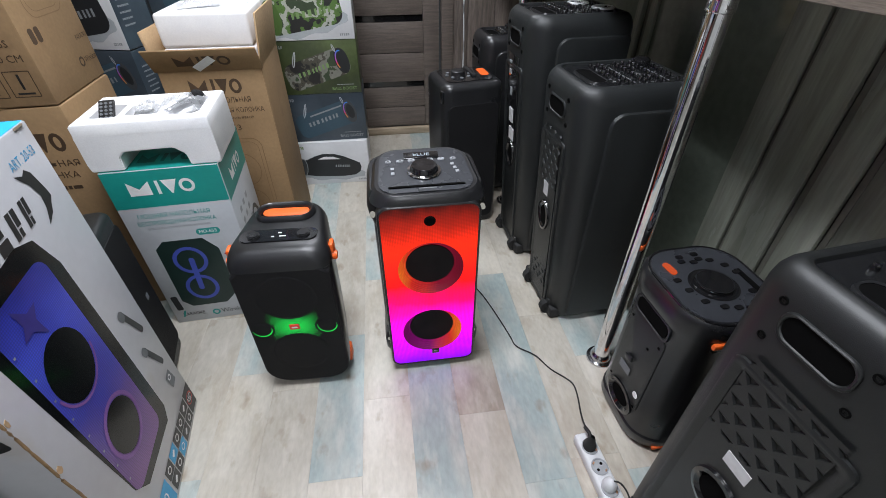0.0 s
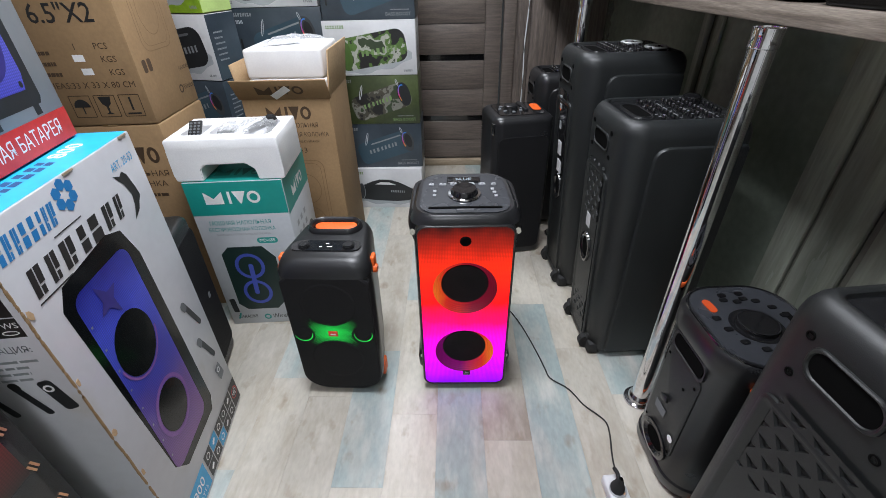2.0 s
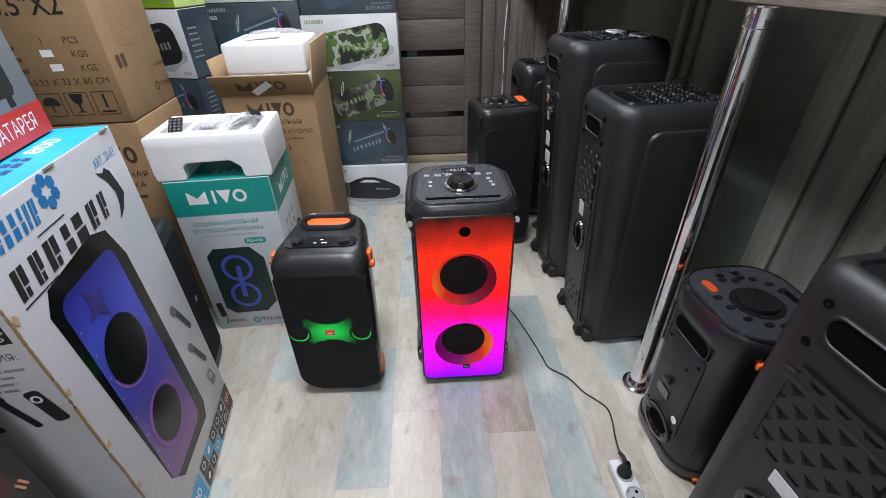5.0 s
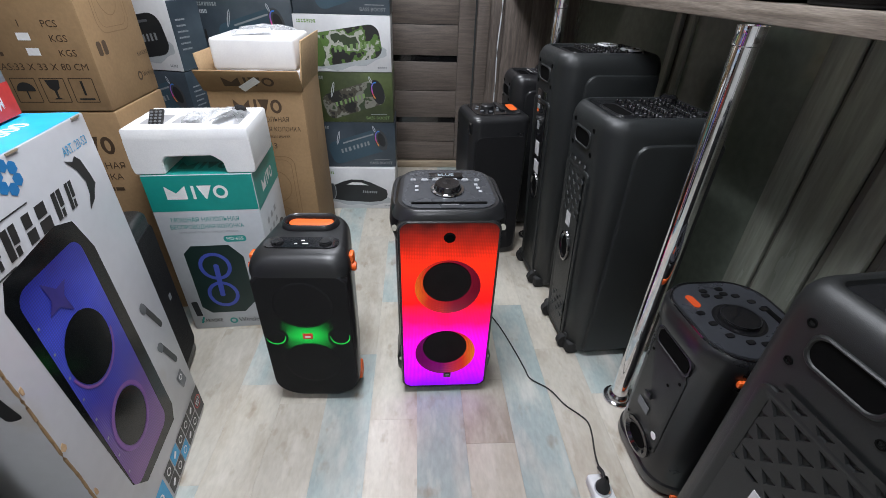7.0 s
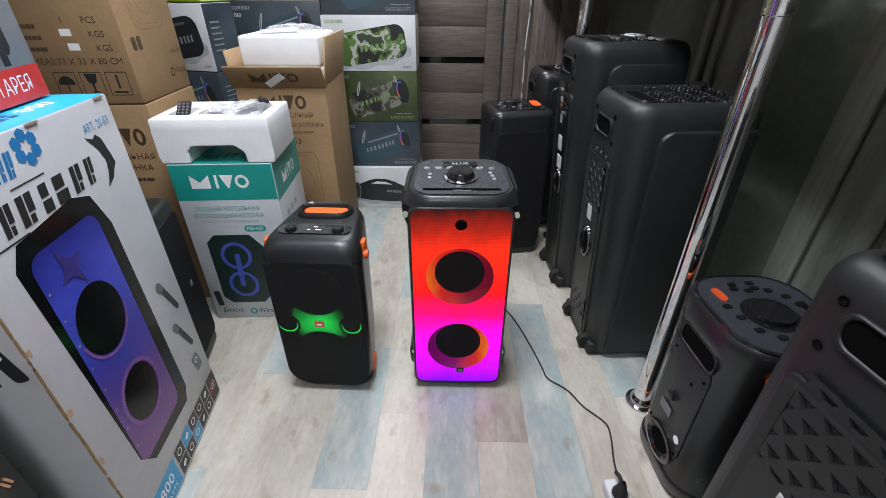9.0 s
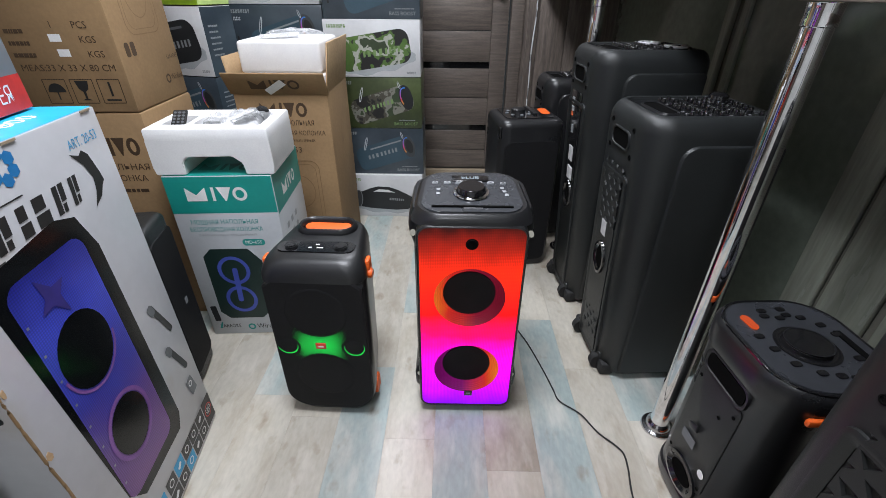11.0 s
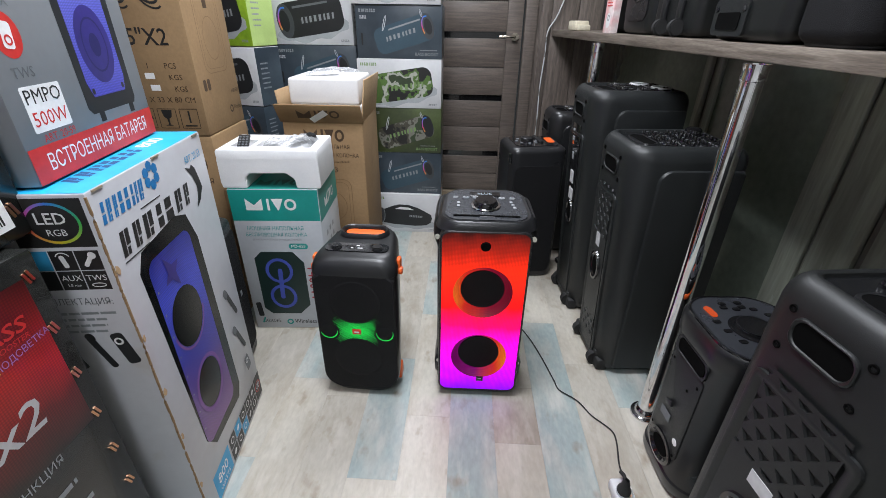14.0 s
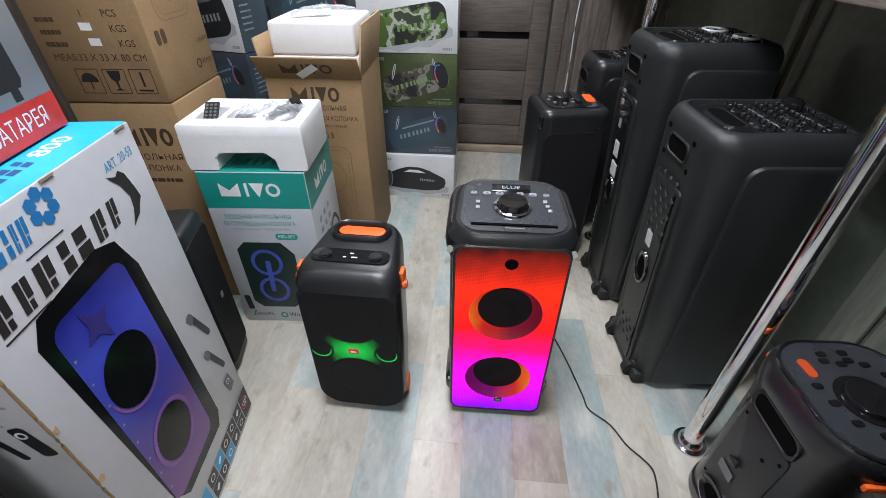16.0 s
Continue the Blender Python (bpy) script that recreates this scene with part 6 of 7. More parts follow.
def brown_cartons():
    w, d, h = 0.33, 0.33, 0.798
    for z, dx, dy, rot, lab in ((0.0, 0.0, 0.0, 3, "brown cardboard carton with dark print, stacked below another"), (0.80, -0.002, 0.0, 3.5, "brown cardboard carton with handling symbols, stacked on another")):
        m = pose(-0.628 + dx, 1.735 + dy, z, 0, 0, rot) @ Matrix.Translation((-w / 2, d / 2, 0))
        t = carton("shipping_carton", m, w, d, h, CARTON, lab, group="brown shipping cartons", bevel=0.006)
        f = Face(t, "front", w, d, h)
        s = Face(t, "right", w, d, h)
        if z:
            f.text('6.5"X2', 0.165, 0.335, 0.075, INK, bold=0.002, width=0.19)
            for u in (0.115, 0.225):
                f.ring("speaker_symbol", u, 0.47, 0.042, 0.028, 0.008, INK, 2, -35)
                f.ell("speaker_symbol_core", u + 0.003, 0.478, 0.026, 0.018, INK, 2, -35)
                f.ring("speaker_symbol", u + 0.006, 0.456, 0.045, 0.028, 0.006, INK, 2, -35, 180, 360)
                f.rect("note_stem", u + 0.03, 0.50, u + 0.034, 0.545, INK, 2, 0, -8)
                f.ell("note_head", u + 0.028, 0.50, 0.009, 0.006, INK, 2)
            f.text("PCS", 0.245, 0.245, 0.026, INK_BROWN)
            f.text("1", 0.165, 0.245, 0.026, INK_BROWN)
            f.text("KGS", 0.255, 0.207, 0.026, INK_BROWN)
            f.text("KGS", 0.265, 0.168, 0.026, INK_BROWN)
            f.text("MEAS:33 X 33 X 80 CM", 0.17, 0.13, 0.027, INK_BROWN, width=0.27)
            for u, v in ((0.165, 0.212), (0.175, 0.172)):
                f.rect("paper_patch", u - 0.017, v - 0.01, u + 0.017, v + 0.01, WHITE_INK, 2)
            f.lines(0.03, 0.16, 0.10, 0.255, INK_BROWN, 3, seed=2, fill=0.35)
            for i, u in enumerate((0.075, 0.155, 0.235)):
                f.outline_frame("symbol_box", u, 0.028, u + 0.068, 0.1, 0.0025, INK_BROWN, 1, 0.003)
            f.poly("umbrella_symbol", [(0.026 * math.cos(math.pi * i / 10), 0.026 * math.sin(math.pi * i / 10)) for i in range(11)], INK, 2, 0.109, 0.062)
            f.rect("umbrella_symbol", 0.107, 0.04, 0.111, 0.064, INK, 2)
            f.poly("glass_symbol", [(-0.02, 0.03), (0.02, 0.03), (0.014, 0.006), (0.004, -0.002), (0.003, -0.022), (0.015, -0.027), (-0.015, -0.027), (-0.003, -0.022), (-0.004, -0.002), (-0.014, 0.006)], INK, 2, 0.189, 0.065)
            f.text("1", 0.269, 0.068, 0.06, INK, bold=0.001)
            f.rect("stack_symbol", 0.247, 0.036, 0.291, 0.041, INK, 2)
        else:
            f.mark(0.12, 0.66, 0.29, 0.72, INK_BROWN, 1)
            f.text("НАПОЛЬНАЯ", 0.20, 0.62, 0.03, INK_BROWN, width=0.2)
            f.text("КОЛОНКА", 0.20, 0.58, 0.03, INK_BROWN, width=0.16)
            f.lines(0.1, 0.53, 0.28, 0.555, INK_BROWN, 1, seed=3)
        s.outline_frame("outline_drawing", 0.075, 0.21, 0.265, 0.70, 0.003, LINE_BROWN, 1, 0.04)
        s.outline_frame("outline_drawing", 0.09, 0.225, 0.25, 0.685, 0.002, LINE_BROWN, 1, 0.035)
        for v in (0.33, 0.55):
            s.ring("outline_ring", 0.17, v, 0.06, 0.075, 0.003, LINE_BROWN, 1)
        s.rect("outline_tag", 0.155, 0.43, 0.185, 0.46, INK_BROWN, 1)
        s.rect("handprint_symbol", 0.035, 0.155, 0.058, 0.195, INK_BROWN, 1, 0.008)
        s.rect("handprint_symbol", 0.065, 0.155, 0.088, 0.195, INK_BROWN, 1, 0.008)
        s.text("KARAOKE", 0.285, 0.13, 0.02, INK_BROWN, width=0.07)
        s.ring("wireless_badge", 0.225, 0.065, 0.015, 0.015, 0.006, INK_BROWN, 1)
        s.text("Wireless", 0.283, 0.065, 0.028, INK_BROWN, width=0.075)
        part("packing_tape", box(0.05, d, 0.0012, at=(0, 0, h)), mat("brown_tape", (0.4, 0.26, 0.12), 0.25), t)


def tube_speaker_box(m, w, d, h, style, label, seed, side_mat=None):
    """A carton with the picture of a barrel speaker on its front."""
    base = {"white_black": WHITE, "white_camo": WHITE, "olive": OLIVE, "navy": NAVY, "white_boom": WHITE, "lime": LIME}[style]
    t = carton("speaker_box", m, w, d, h, base, label, group="barrel speaker cartons", bevel=0.003)
    f = Face(t, "front", w, d, h)
    dark = base in (NAVY, OLIVE)
    pic = {"white_black": DARK_PIC, "white_camo": CAMO_G, "olive": CAMO_D, "navy": SLATE_PIC, "white_boom": DARK_PIC, "lime": DARK_PIC}[style]
    u, v, tilt = w * 0.51, h * 0.47, 9
    a, b = w * 0.385, h * 0.30
    if dark:
        tilt, a, b, u = 17, w * 0.35, h * 0.255, w * 0.56
    if style == "white_boom":
        tilt, a, b, v = -3, w * 0.39, h * 0.25, h * 0.43
    c, s = math.cos(radians(tilt)), math.sin(radians(tilt))
    if not dark:
        f.poly("splash", [((a * 1.10) * math.cos(2 * math.pi * i / 40) * (1 + 0.05 * math.sin(7 * i)), (b * 0.62) * math.sin(2 * math.pi * i / 40) * (1 + 0.16 * math.sin(5 * i)) - b * 0.72) for i in range(40)], paint("pale_splash_print", (0.42, 0.45, 0.47)), 1, u, v, tilt)
    if style == "white_boom":
        # a boombox whose ends swell and whose back arches into a grip
        f.poly("picture_speaker", [(a * x, b * y) for x, y in ((-1, 0.05), (-0.93, 0.42), (-0.7, 0.62), (-0.45, 0.95), (-0.2, 1.18), (0.15, 1.2), (0.45, 0.98), (0.75, 0.62), (0.95, 0.36), (1, -0.05), (0.96, -0.5), (0.8, -0.82), (0.4, -0.98), (-0.4, -0.98), (-0.82, -0.85), (-0.97, -0.5))], pic, 2, u, v, tilt)
        f.poly("picture_grip_gap", [(a * x, b * y) for x, y in ((-0.36, 0.66), (-0.16, 0.92), (0.13, 0.93), (0.36, 0.70))], WHITE_INK, 3, u, v, tilt)
        f.ell("picture_end_cap", u - a * 0.82, v + b * 0.02, b * 0.30, b * 0.78, paint("charcoal_ink", (0.06, 0.065, 0.07)), 3, tilt)
        f.ring("picture_end_ring", u - a * 0.82, v + b * 0.02, b * 0.34, b * 0.84, b * 0.07, GREY_INK, 4, tilt)
        f.bars(u + a * 0.18, v - b * 0.12, u + a * 0.66, v + b * 0.10, GREY_INK, 8, 4, tilt, 0.1, 0.42, seed)
    else:
        f.rect("picture_speaker", u - a, v - b, u + a, v + b, pic, 2, b * 0.62, tilt)
        side = 1 if dark else -1
        ex, ey = u + side * a * 0.80 * c, v + side * a * 0.80 * s
        cap_ink = {"white_camo": paint("printed_leaf_green", (0.07, 0.13, 0.03)), "olive": DARK_PIC}.get(style, paint("charcoal_ink", (0.06, 0.065, 0.07)))
        f.ell("picture_end_cap", ex, ey, b * 0.52, b * 0.97, cap_ink, 3, tilt)
        f.ring("picture_end_ring", ex, ey, b * 0.44, b * 0.80, b * 0.09, glow_ring(), 4, tilt, 70, 215)
        f.ell("picture_end_core", ex + 0.004 * side, ey, b * 0.30, b * 0.60, DARK_PIC if style != "white_camo" else cap_ink, 4, tilt)
        f.bars(u - a * (0.62 if dark else 0.30), v - b * 0.20, u + a * (0.46 if dark else 0.78), v + b * 0.14, {"white_camo": GREEN_INK, "olive": GREEN_INK}.get(style, GREY_INK), 8, 5, tilt, 0.1, 0.5, seed)
        # highlight along the barrel's upper side
        f.rect("picture_sheen", u - a * 0.55, v + b * 0.62, u + a * 0.55, v + b * 0.74, GREY_INK if dark else MID_GREY_INK, 3, b * 0.05, tilt) if style in ("navy", "white_black") else None
    f.bars(w * 0.04, h * 0.86, w * 0.24, h * 0.92, GREEN_INK if not dark else GREY_INK, 8, 2, gap=0.3, seed=seed + 1)
    if dark:
        f.bars(w * 0.05, h * 0.74, w * 0.13, h * 0.80, SILVER, 5, 2, gap=0.35, seed=seed)
        f.ring("picture_strap", u - a * 0.66, v + b * 0.75, w * 0.014, h * 0.15, 0.004, SILVER, 3, -14)
        f.ring("picture_strap", u + a * 0.55, v + b * 1.5, w * 0.012, h * 0.07, 0.003, SILVER, 3, 20)
        f.rect("picture_microphone", w * 0.055, h * 0.25, w * 0.075, h * 0.48, INK, 3, 0.004)
        f.text("BASS BOOST", w * 0.82, h * 0.09, h * 0.085, GREY_INK if style == "navy" else GREEN_INK, width=w * 0.27, bold=0.0006)
        f.lines(w * 0.74, h * 0.16, w * 0.95, h * 0.19, GREY_INK, 1, seed=seed)
    else:
        f.bars(w * 0.04, h * 0.06, w * 0.09, h * 0.10, GREY_INK, 3, 2, gap=0.3, seed=seed)
        f.bars(w * 0.85, h * 0.06, w * 0.95, h * 0.10, GREY_INK, 5, 2, gap=0.3, seed=seed)
    r = Face(t, "right", w, d, h)
    if side_mat:
        r.rect("side_print", 0.002, 0.002, d - 0.002, h - 0.002, side_mat, 1)
    r.lines(d * 0.15, h * 0.3, d * 0.5, h * 0.8, GREY_INK, 6, seed=seed, fill=0.3)
    return t


def box_stacks():
    W, D, H = 0.46, 0.24, 0.2535
    rows = [("white_boom", "white carton with a black handled speaker printed, lowest in stack"), ("navy", "slate-blue carton with a barrel speaker printed, in a stack"), ("olive", "olive-green carton with a camouflage speaker printed, in a stack"),
            ("white_camo", "white carton with a green camouflage speaker printed, in a stack"), ("navy", "slate-blue carton with a barrel speaker printed, in a stack"), ("white_black", "white carton with a dark barrel speaker printed, high in the stack"), ("navy", "slate-blue carton on top of the stack")]
    rnd = random.Random(2)
    for i, (st, lab) in enumerate(rows):
        w = W - (0.012 if i == 0 else rnd.uniform(0, 0.008))
        tube_speaker_box(pose(-0.032 + rnd.uniform(-0.006, 0.006), 2.64 + D / 2 + rnd.uniform(-0.012, 0.012) - (0.025 if i == 0 else 0), i * (H + 0.001), 0, 0, rnd.uniform(-1.2, 1.2)), w, D, H, st, lab, i + 10)
    lab2 = {"white_black": "white carton with a black barrel speaker printed, in the rear stack", "navy": "slate-blue carton with a barrel speaker printed, in the rear stack", "olive": "olive-green carton in the rear stack"}
    zs = [0.0, 0.27, 0.54, 0.805, 1.073, 1.365]
    for i, z in enumerate(zs):
        st = ["navy", "olive", "white_black", "navy", "white_black", "navy"][i]
        tube_speaker_box(pose(-0.525 + rnd.uniform(-0.006, 0.006), 2.75 + 0.12, z, 0, 0, rnd.uniform(-1, 1)), 0.465, 0.24, (zs + [1.64])[i + 1] - z - 0.002, st, lab2[st], i + 30)
    # the cartons beside them, turned so that their ends show
    cols = [(0.0, 0.27, "olive", "dark carton at the foot of the side stack"), (0.27, 0.26, "navy", "dark carton in the side stack"), (0.53, 0.255, "navy", "dark carton with teal edge in the side stack"), (0.787, 0.285, "white_black", "white carton with a dark speaker printed, in the side stack"), (1.075, 0.30, "lime", "lime-green carton with a dark speaker printed, in the side stack"), (1.377, 0.28, "white_black", "white carton on top of the side stack")]
    for i, (z, h, st, lab) in enumerate(cols):
        tube_speaker_box(pose(-0.90, 2.47 + 0.12, z, 0, 0, -14), 0.40, 0.2, h - 0.002, st, lab, i + 50, side_mat=NAVY if st == "white_black" else (paint("pale_lime_print", (0.45, 0.6, 0.2)) if st == "lime" else None))
    tl = carton("small_carton", pose(-0.56, 2.60, 0.0, 0, 0, 0), 0.10, 0.16, 0.80, TEAL, "narrow teal carton squeezed between the stacks", group="barrel speaker cartons")
    Face(tl, "front", 0.10, 0.16, 0.80).bars(0.015, 0.73, 0.085, 0.75, WHITE_INK, 5, seed=2)


def leaning_speaker():
    W, D, H = 0.25, 0.27, 0.575
    t = thing("floor_speaker", pose(-0.60, 1.405, 0, 0, 0, 12), "black loudspeaker half hidden between two cartons", "loudspeaker")
    part("cabinet", soft_block(W, D * 0.62, H, 0.03, 0.02), BLACK, t)
    part("front_grille", loft([[(W / 2 - 0.006, x, H / 2 + y) for x, y in outline(D * 0.55, H - 0.08, 0.02)], [(W / 2 + 0.002, x, H / 2 + y) for x, y in outline(D * 0.53, H - 0.09, 0.02)]]), GRILLE, t)
    part("badge", box(0.002, 0.016, 0.02, at=(W / 2 + 0.0025, 0.01, 0.28)), GREY_INK, t)


firebox()
grey_box()
red_boxes()
teal_box()
foam_insert()
brown_open_box()
brown_cartons()
box_stacks()
leaning_speaker()


# ---- things on the shelf ----
def on_shelf(along, inward, rot=0.0):
    """A pose on the shelf: metres along its front edge from the near leg, and inward from the edge."""
    return pose(1.02, 1.28, 1.1628, 0, 0, SKEW) @ pose(inward, along, 0, 0, 0, rot)


def shelf_things():
    def sp(along, inward, w, d, h, r, label, rot=0, edge=0.03, name="shelf_speaker"):
        t = thing(name, on_shelf(along, inward, rot), label, "loudspeaker", "speakers on the shelf")
        part("cabinet", soft_block(w, d, h, r, edge), BLACK_DEEP, t)
        return t, Matrix(((0, 0, -1, -w / 2), (-1, 0, 0, 0), (0, 1, 0, 0), (0, 0, 0, 1)))
    t, b = sp(1.19, 0.17, 0.26, 0.20, 0.36, 0.06, "black round-cornered speaker with bass port on the shelf")
    part("bass_port", lathe([(0.04, 0), (0.038, 0.006), (0.028, 0.004), (0.02, -0.004), (0, -0.004)], 28), GLOSS, t, "", b @ pose(0.03, 0.22, 0.0))
    t, b = sp(0.86, 0.17, 0.25, 0.27, 0.40, 0.04, "black speaker with a round bass port on the shelf")
    part("bass_port", lathe([(0.048, 0), (0.046, 0.006), (0.034, 0.004), (0.026, -0.004), (0, -0.004)], 28), GLOSS, t, "", b @ pose(0.0, 0.16, 0.0))
    part("back_panel", slab(outline(0.2, 0.3, 0.03), -0.002, 0.004, 0.001), BLACK_SMOOTH, t, "", b @ pose(0, 0.2, 0))
    t, b = sp(0.54, 0.15, 0.22, 0.30, 0.44, 0.03, "black trolley speaker with small wheels on the shelf")
    for u in (-0.055, 0.055):
        part("wheel_bracket", box(0.03, 0.09, 0.014, 0.005, at=(0, 0.0, 0)), BLACK_SMOOTH, t, "", b @ pose(u, 0.075, 0.0))
        part("wheel", disc(0.026, 0.02, n=20, bevel=0.004), RUBBER, t, "", b @ pose(u + 0.01, 0.028, 0.02, 0, 90))
    part("sticker", box(0.03, 0.05, 0.001), WHITE_INK, t, "white paper label", b @ pose(-0.02, 0.185, 0.001))
    t, b = sp(0.105, 0.105, 0.19, 0.295, 0.42, 0.035, "black speaker with chrome-lined port and carrying slot on the shelf")
    part("bass_port", lathe([(0.036, 0), (0.035, 0.006), (0.029, 0.006), (0.022, -0.003), (0, -0.003)], 28), GLOSS, t, "glossy port rim", b @ pose(-0.035, 0.155, 0.0))
    part("port_hole", disc(0.025, 0.002, n=24), HOLE_SHADE, t, "", b @ pose(-0.035, 0.155, 0.003))
    plate = part("handle_plate", slab(outline(0.14, 0.085, 0.012), -0.002, 0.006, 0.001), BLACK, t, "", b @ pose(-0.062, 0.055, 0.0))
    part("handle_slot", slab(outline(0.095, 0.04, 0.008), 0.0055, 0.0085), HOLE_SHADE, plate, "", pose(0, -0.008, 0))
    for x in (-0.057, 0.057):
        part("screw", disc(0.007, 0.002, n=12), GLOSS, plate, "", pose(x, 0.02, 0.006))
    part("strap_lug", box(0.03, 0.02, 0.022, 0.008, at=(-0.06, -0.150, 0.09)), ORANGE, t, "orange rubber strap lug")
    # two barrel speakers near the viewer
    t = thing("barrel_speaker", on_shelf(-0.155, 0.115), "black cloth-covered barrel speaker on the shelf", "loudspeaker", "speakers on the shelf")
    part("barrel", soft_block(0.22, 0.195, 0.28, 0.045, 0.035), GRILLE, t)
    part("base_foot", soft_block(0.19, 0.165, 0.012, 0.04, 0.004), RUBBER, t)
    part("top_panel", slab(outline(0.16, 0.14, 0.03), 0.278, 0.284, 0.002), BLACK_SMOOTH, t)
    t = thing("barrel_speaker", on_shelf(-0.385, 0.12) @ Matrix.Scale(0.80, 4), "black barrel speaker with glossy round end on the shelf", "loudspeaker", "speakers on the shelf")
    part("barrel", lathe([(0.0, -0.14), (0.11, -0.14), (0.16, -0.11), (0.165, 0.0), (0.16, 0.11), (0.135, 0.135)], 40, pose(0, 0, 0.163, 0, -90, 0)), BLACK, t)
    part("end_disc", lathe([(0.128, 0.128), (0.0, 0.122)], 40, pose(0, 0, 0.163, 0, -90, 0)), GLOSS, t, "glossy black end disc")
    part("end_rim", lathe([(0.135, 0.134), (0.132, 0.142), (0.126, 0.142), (0.124, 0.128)], 40, pose(0, 0, 0.163, 0, -90, 0)), mat("dark_satin_metal", (0.05, 0.052, 0.055), 0.2, 0.3), t, "satin metal rim")
    mk = Face(t, "front", 0.1, 0.1, 0.1)
    mk.m = Matrix(((0, 0, -1, -0.126), (-1, 0, 0, 0.09), (0, 1, 0, 0.14), (0, 0, 0, 1)))
    mk.bars(0.0, 0.03, 0.18, 0.06, GREY_INK, 8, 2, gap=0.3, seed=4)
    c = thing("card_box", on_shelf(1.075, 0.03, 0), "upright pink and white printed card box on the shelf", "card box")
    part("card_body", box(0.03, 0.10, 0.19, 0.001), PINK, c)
    cf = Face(c, "left", 0.03, 0.10, 0.15)
    cf.ell("card_patch", 0.05, 0.05, 0.025, 0.03, WHITE_INK, 1)
    cf.ring("card_mark", 0.05, 0.06, 0.012, 0.012, 0.004, MID_GREY_INK, 2)
    cf.lines(0.015, 0.105, 0.085, 0.14, RED, 3, seed=6)
    s = thing("tape_roll", on_shelf(1.66, 0.06), "cream plastic holder lying on the shelf end", "holder")
    part("holder_body", join(box(0.08, 0.14, 0.05, 0.01), box(0.07, 0.05, 0.03, 0.008, at=(0.0, -0.09, 0.0))), CREAM, s)


shelf_things()


# ---- cables and the socket strip ----
def cables():
    c = part("power_cable", tube([(0.535, 1.56, 0.07), (0.57, 1.63, 0.02), (0.605, 1.68, 0.005), (0.64, 1.61, 0.005), (0.665, 1.53, 0.005), (0.69, 1.43, 0.005), (0.705, 1.36, 0.005), (0.716, 1.315, 0.005), (0.77, 1.268, 0.005), (0.805, 1.205, 0.005), (0.842, 1.165, 0.005), (0.86, 1.135, 0.006), (0.856, 1.088, 0.01), (0.842, 1.03, 0.016), (0.83, 0.985, 0.035), (0.822, 0.955, 0.055)], 0.0024, 8, 5), RUBBER)
    tagged(c, "thin black power cable curling over the floor boards", "cable")
    m = pose(0.816, 0.945, 0, 0, 0, 4)
    t = thing("power_strip", m, "white power strip with round sockets lying on the floor", "power strip")
    part("strip_body", box(0.055, 0.36, 0.036, 0.008, 3, at=(0, -0.17, 0)), PLASTIC_W, t)
    for i in range(4):
        y = -0.035 - i * 0.058
        s = part("socket", lathe([(0.0235, 0.036), (0.0235, 0.0385), (0.0205, 0.0385), (0.0195, 0.0362), (0.0, 0.0362)], 28), mat("grey_socket_plastic", (0.3, 0.31, 0.32), 0.4), t, "", pose(0, y, 0.0005))
        for k in (-1, 1):
            part("pin_hole", disc(0.0042, 0.0008, n=10), HOLE_SHADE, s, "", pose(k * 0.0075, k * 0.0075, 0.0364))
            part("earth_clip", box(0.007, 0.004, 0.002), STAPLE, s, "", pose(k * 0.0125, -k * 0.0125, 0.0364, 0, 0, 45))
    p = thing("plug", pose(0.8165, 0.912, 0.036, 0, 0, 4), "black mains plug standing in the power strip", "plug")
    part("plug_body", lathe([(0.0185, 0.0), (0.0185, 0.012), (0.014, 0.02), (0.011, 0.036), (0.006, 0.05)], 20, pose(0, 0, 0)), RUBBER, p)
    part("strain_relief", tube([(0, 0.0, 0.03), (0.002, 0.02, 0.038), (0.006, 0.045, 0.02)], 0.0055, 8), RUBBER, p)
    q = thing("plug", pose(0.825, 0.80, 0.036, 0, 0, 4), "white mains plug with a black cord in the power strip", "plug")
    part("plug_body", lathe([(0.019, 0.0), (0.019, 0.012), (0.015, 0.026), (0.006, 0.034), (0.0, 0.035)], 20), PLASTIC_W, q)
    cc = part("power_cable", tube([(0.825, 0.80, 0.066), (0.845, 0.79, 0.07), (0.86, 0.76, 0.05), (0.855, 0.70, 0.012), (0.86, 0.6, 0.006), (0.845, 0.45, 0.005), (0.86, 0.2, 0.005)], 0.0024), RUBBER)
    tagged(cc, "thin black cord leaving the white plug", "cable")
    w = part("wall_wire", tube([(1.03, Y1 - 0.03, 1.75), (0.98, Y1 - 0.025, 1.5), (0.90, Y1 - 0.022, 1.25), (0.848, Y1 - 0.02, 1.15), (0.845, Y1 - 0.02, 1.0), (0.835, Y1 - 0.02, 0.8), (0.84, Y1 - 0.02, 0.6), (0.838, Y1 - 0.02, 0.3), (0.845, Y1 - 0.02, 0.02)], 0.0042), PLASTIC_W)
    tagged(w, "white wire hanging down the dark wood wall", "wire")


cables()


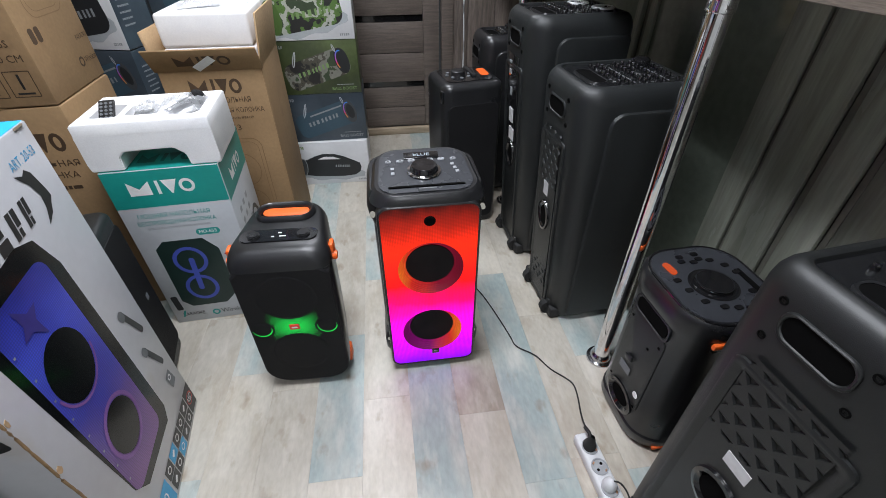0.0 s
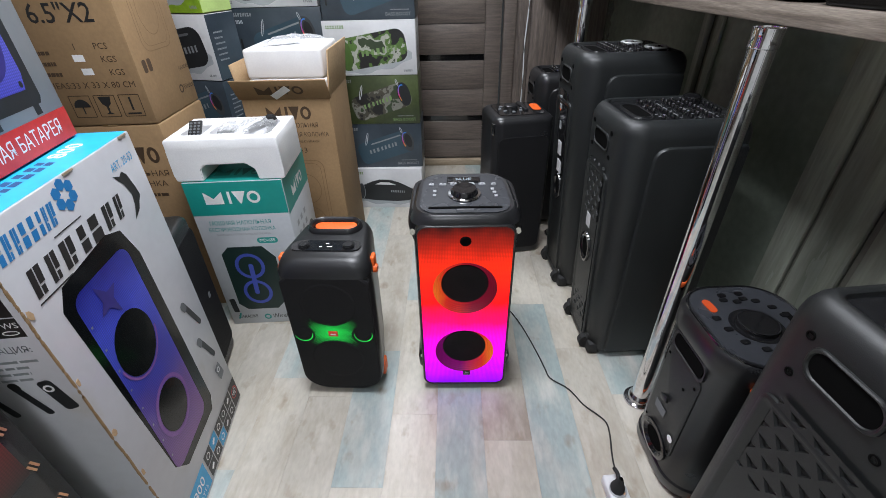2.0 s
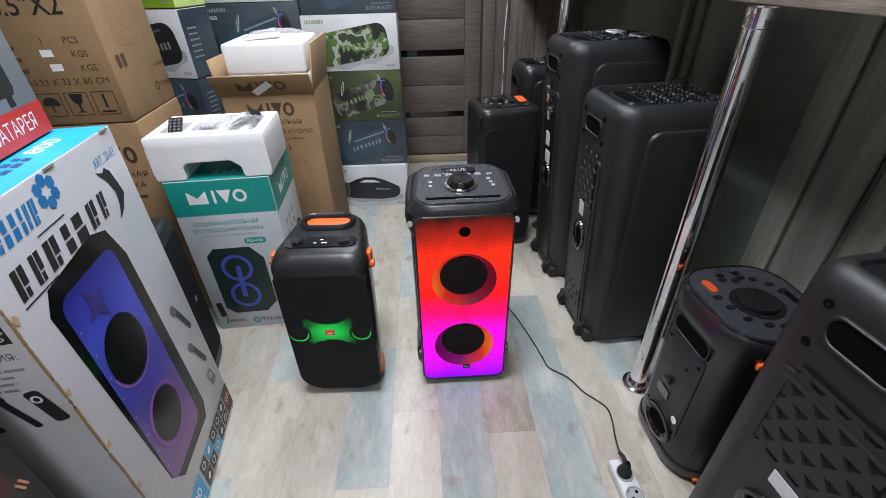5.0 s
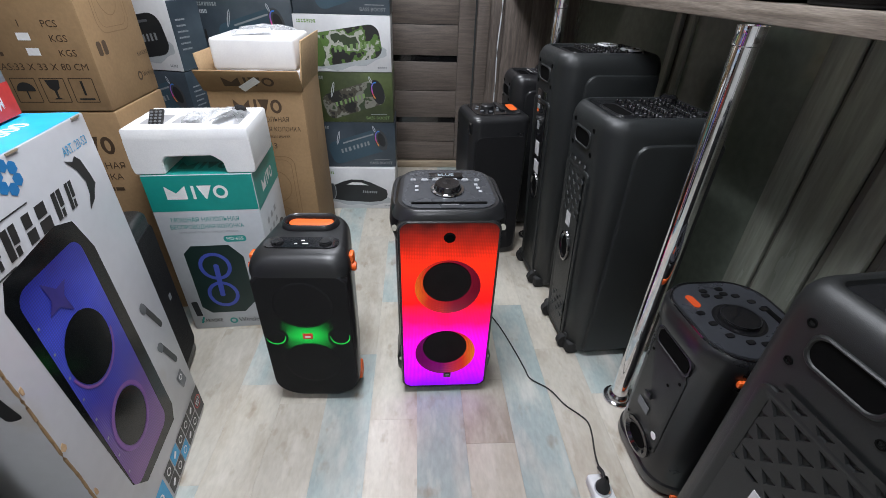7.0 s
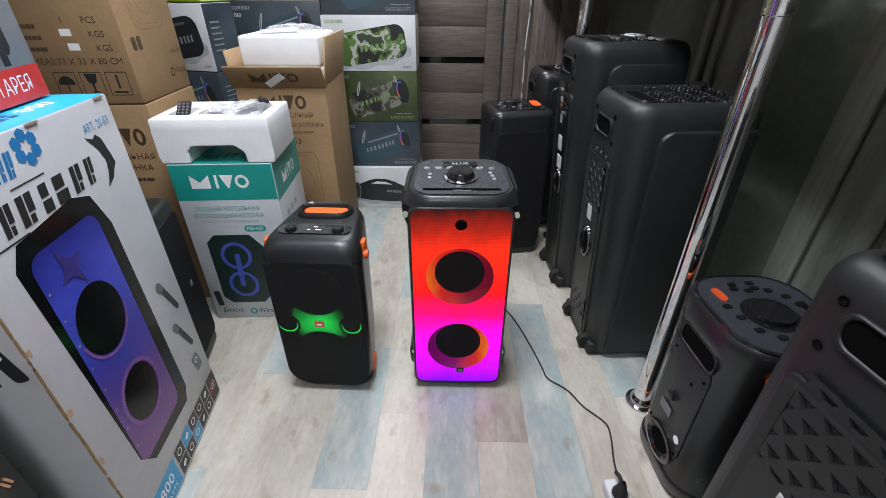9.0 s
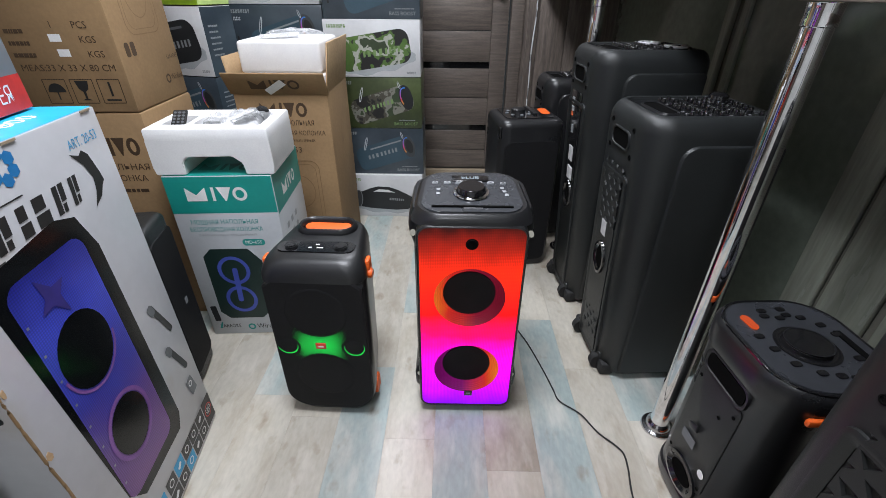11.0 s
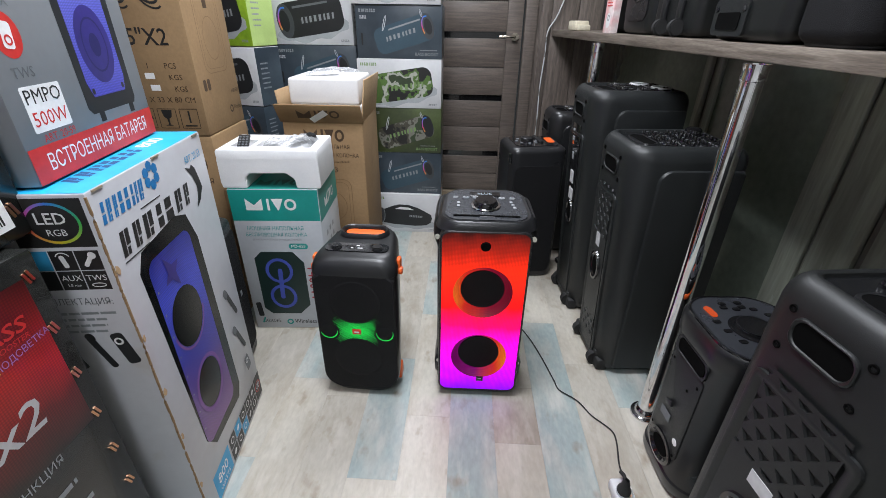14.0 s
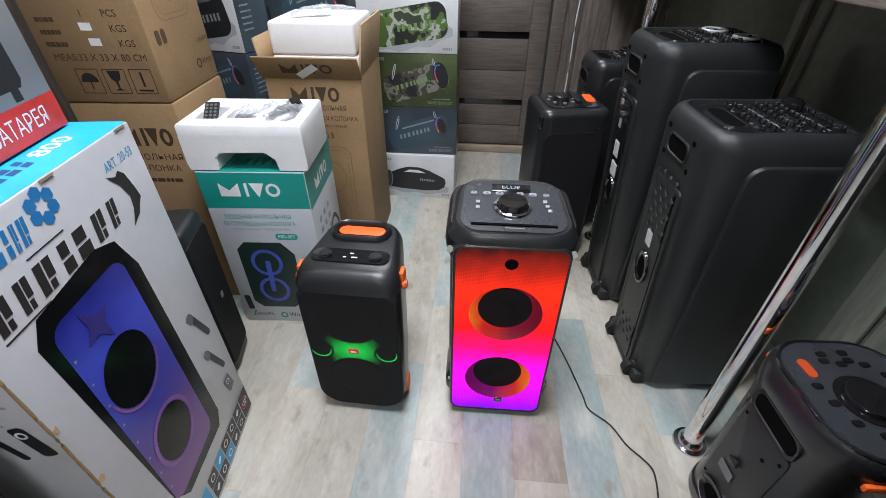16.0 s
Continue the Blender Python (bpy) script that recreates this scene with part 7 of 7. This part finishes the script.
# ---- floor boards ----
def floor_boards():
    f = bpy.data.objects["floor"]
    rnd = random.Random(11)
    pitch, x0 = 0.1485, 0.0215
    teal_cols = {2, 4, -2, -5, 7, 9, -8}
    fixed = {2: [(-1.6, 0.62, "t"), (0.62, 1.33, "t"), (1.33, 2.2, "b"), (2.2, 3.3, "b")], 3: [(-1.6, 0.36, "t"), (0.36, 1.078, "b"), (1.078, 1.32, "r"), (1.32, 2.3, "b"), (2.3, 3.3, "t")],
             4: [(-1.6, 0.85, "t"), (0.85, 1.72, "t"), (1.72, 2.5, "b"), (2.5, 3.3, "b")], 5: [(-1.6, 0.90, "r"), (0.90, 1.46, "b"), (1.46, 2.1, "b"), (2.1, 3.3, "r")],
             1: [(-1.6, 0.7, "b"), (0.7, 1.17, "b"), (1.17, 1.75, "b"), (1.75, 2.25, "t"), (2.25, 3.3, "b")], 0: [(-1.6, 0.93, "b"), (0.93, 1.45, "t"), (1.45, 2.3, "b"), (2.3, 3.3, "b")],
             -1: [(-1.6, 0.55, "b"), (0.55, 1.24, "b"), (1.24, 2.0, "b"), (2.0, 3.3, "t")], -2: [(-1.6, 0.82, "t"), (0.82, 1.32, "b"), (1.32, 2.0, "t"), (2.0, 3.3, "b")], -3: [(-1.6, 0.98, "t"), (0.98, 1.6, "b"), (1.6, 2.6, "b"), (2.6, 3.3, "b")],
             6: [(-1.6, 0.85, "t"), (0.85, 1.25, "b"), (1.25, 1.62, "t"), (1.62, 3.3, "b")]}
    mats = {"b": BEIGE_PLANK, "t": TEAL_PLANK, "r": BROWN_PLANK}
    cache = {}
    for c in range(-11, 11):
        rows = fixed.get(c)
        if not rows:
            rows, y = [], -1.6 - rnd.uniform(0, 0.5)
            while y < 3.3:
                ln = rnd.uniform(0.6, 0.95)
                k = "t" if rnd.random() < (0.5 if c in teal_cols else 0.15) else ("r" if rnd.random() < 0.15 else "b")
                rows.append((max(y, -1.6), min(y + ln, 3.3), k))
                y += ln
        for a, b, k in rows:
            if b - a < 0.05:
                continue
            me_key = (k, round(b - a, 5))
            if me_key not in cache:
                bm = box(pitch - 0.0003, b - a - 0.0003, 0.008, 0.0002, 1, at=(0, 0, -0.008))
                me = bpy.data.meshes.new("plank")
                bm.to_mesh(me)
                bm.free()
                me.materials.append(mats[k])
                cache[me_key] = me
            ob = new("plank", cache[me_key])
            ob.parent = f
            ob.matrix_basis = pose(x0 + c * pitch + pitch / 2, (a + b) / 2, 0)


floor_boards()
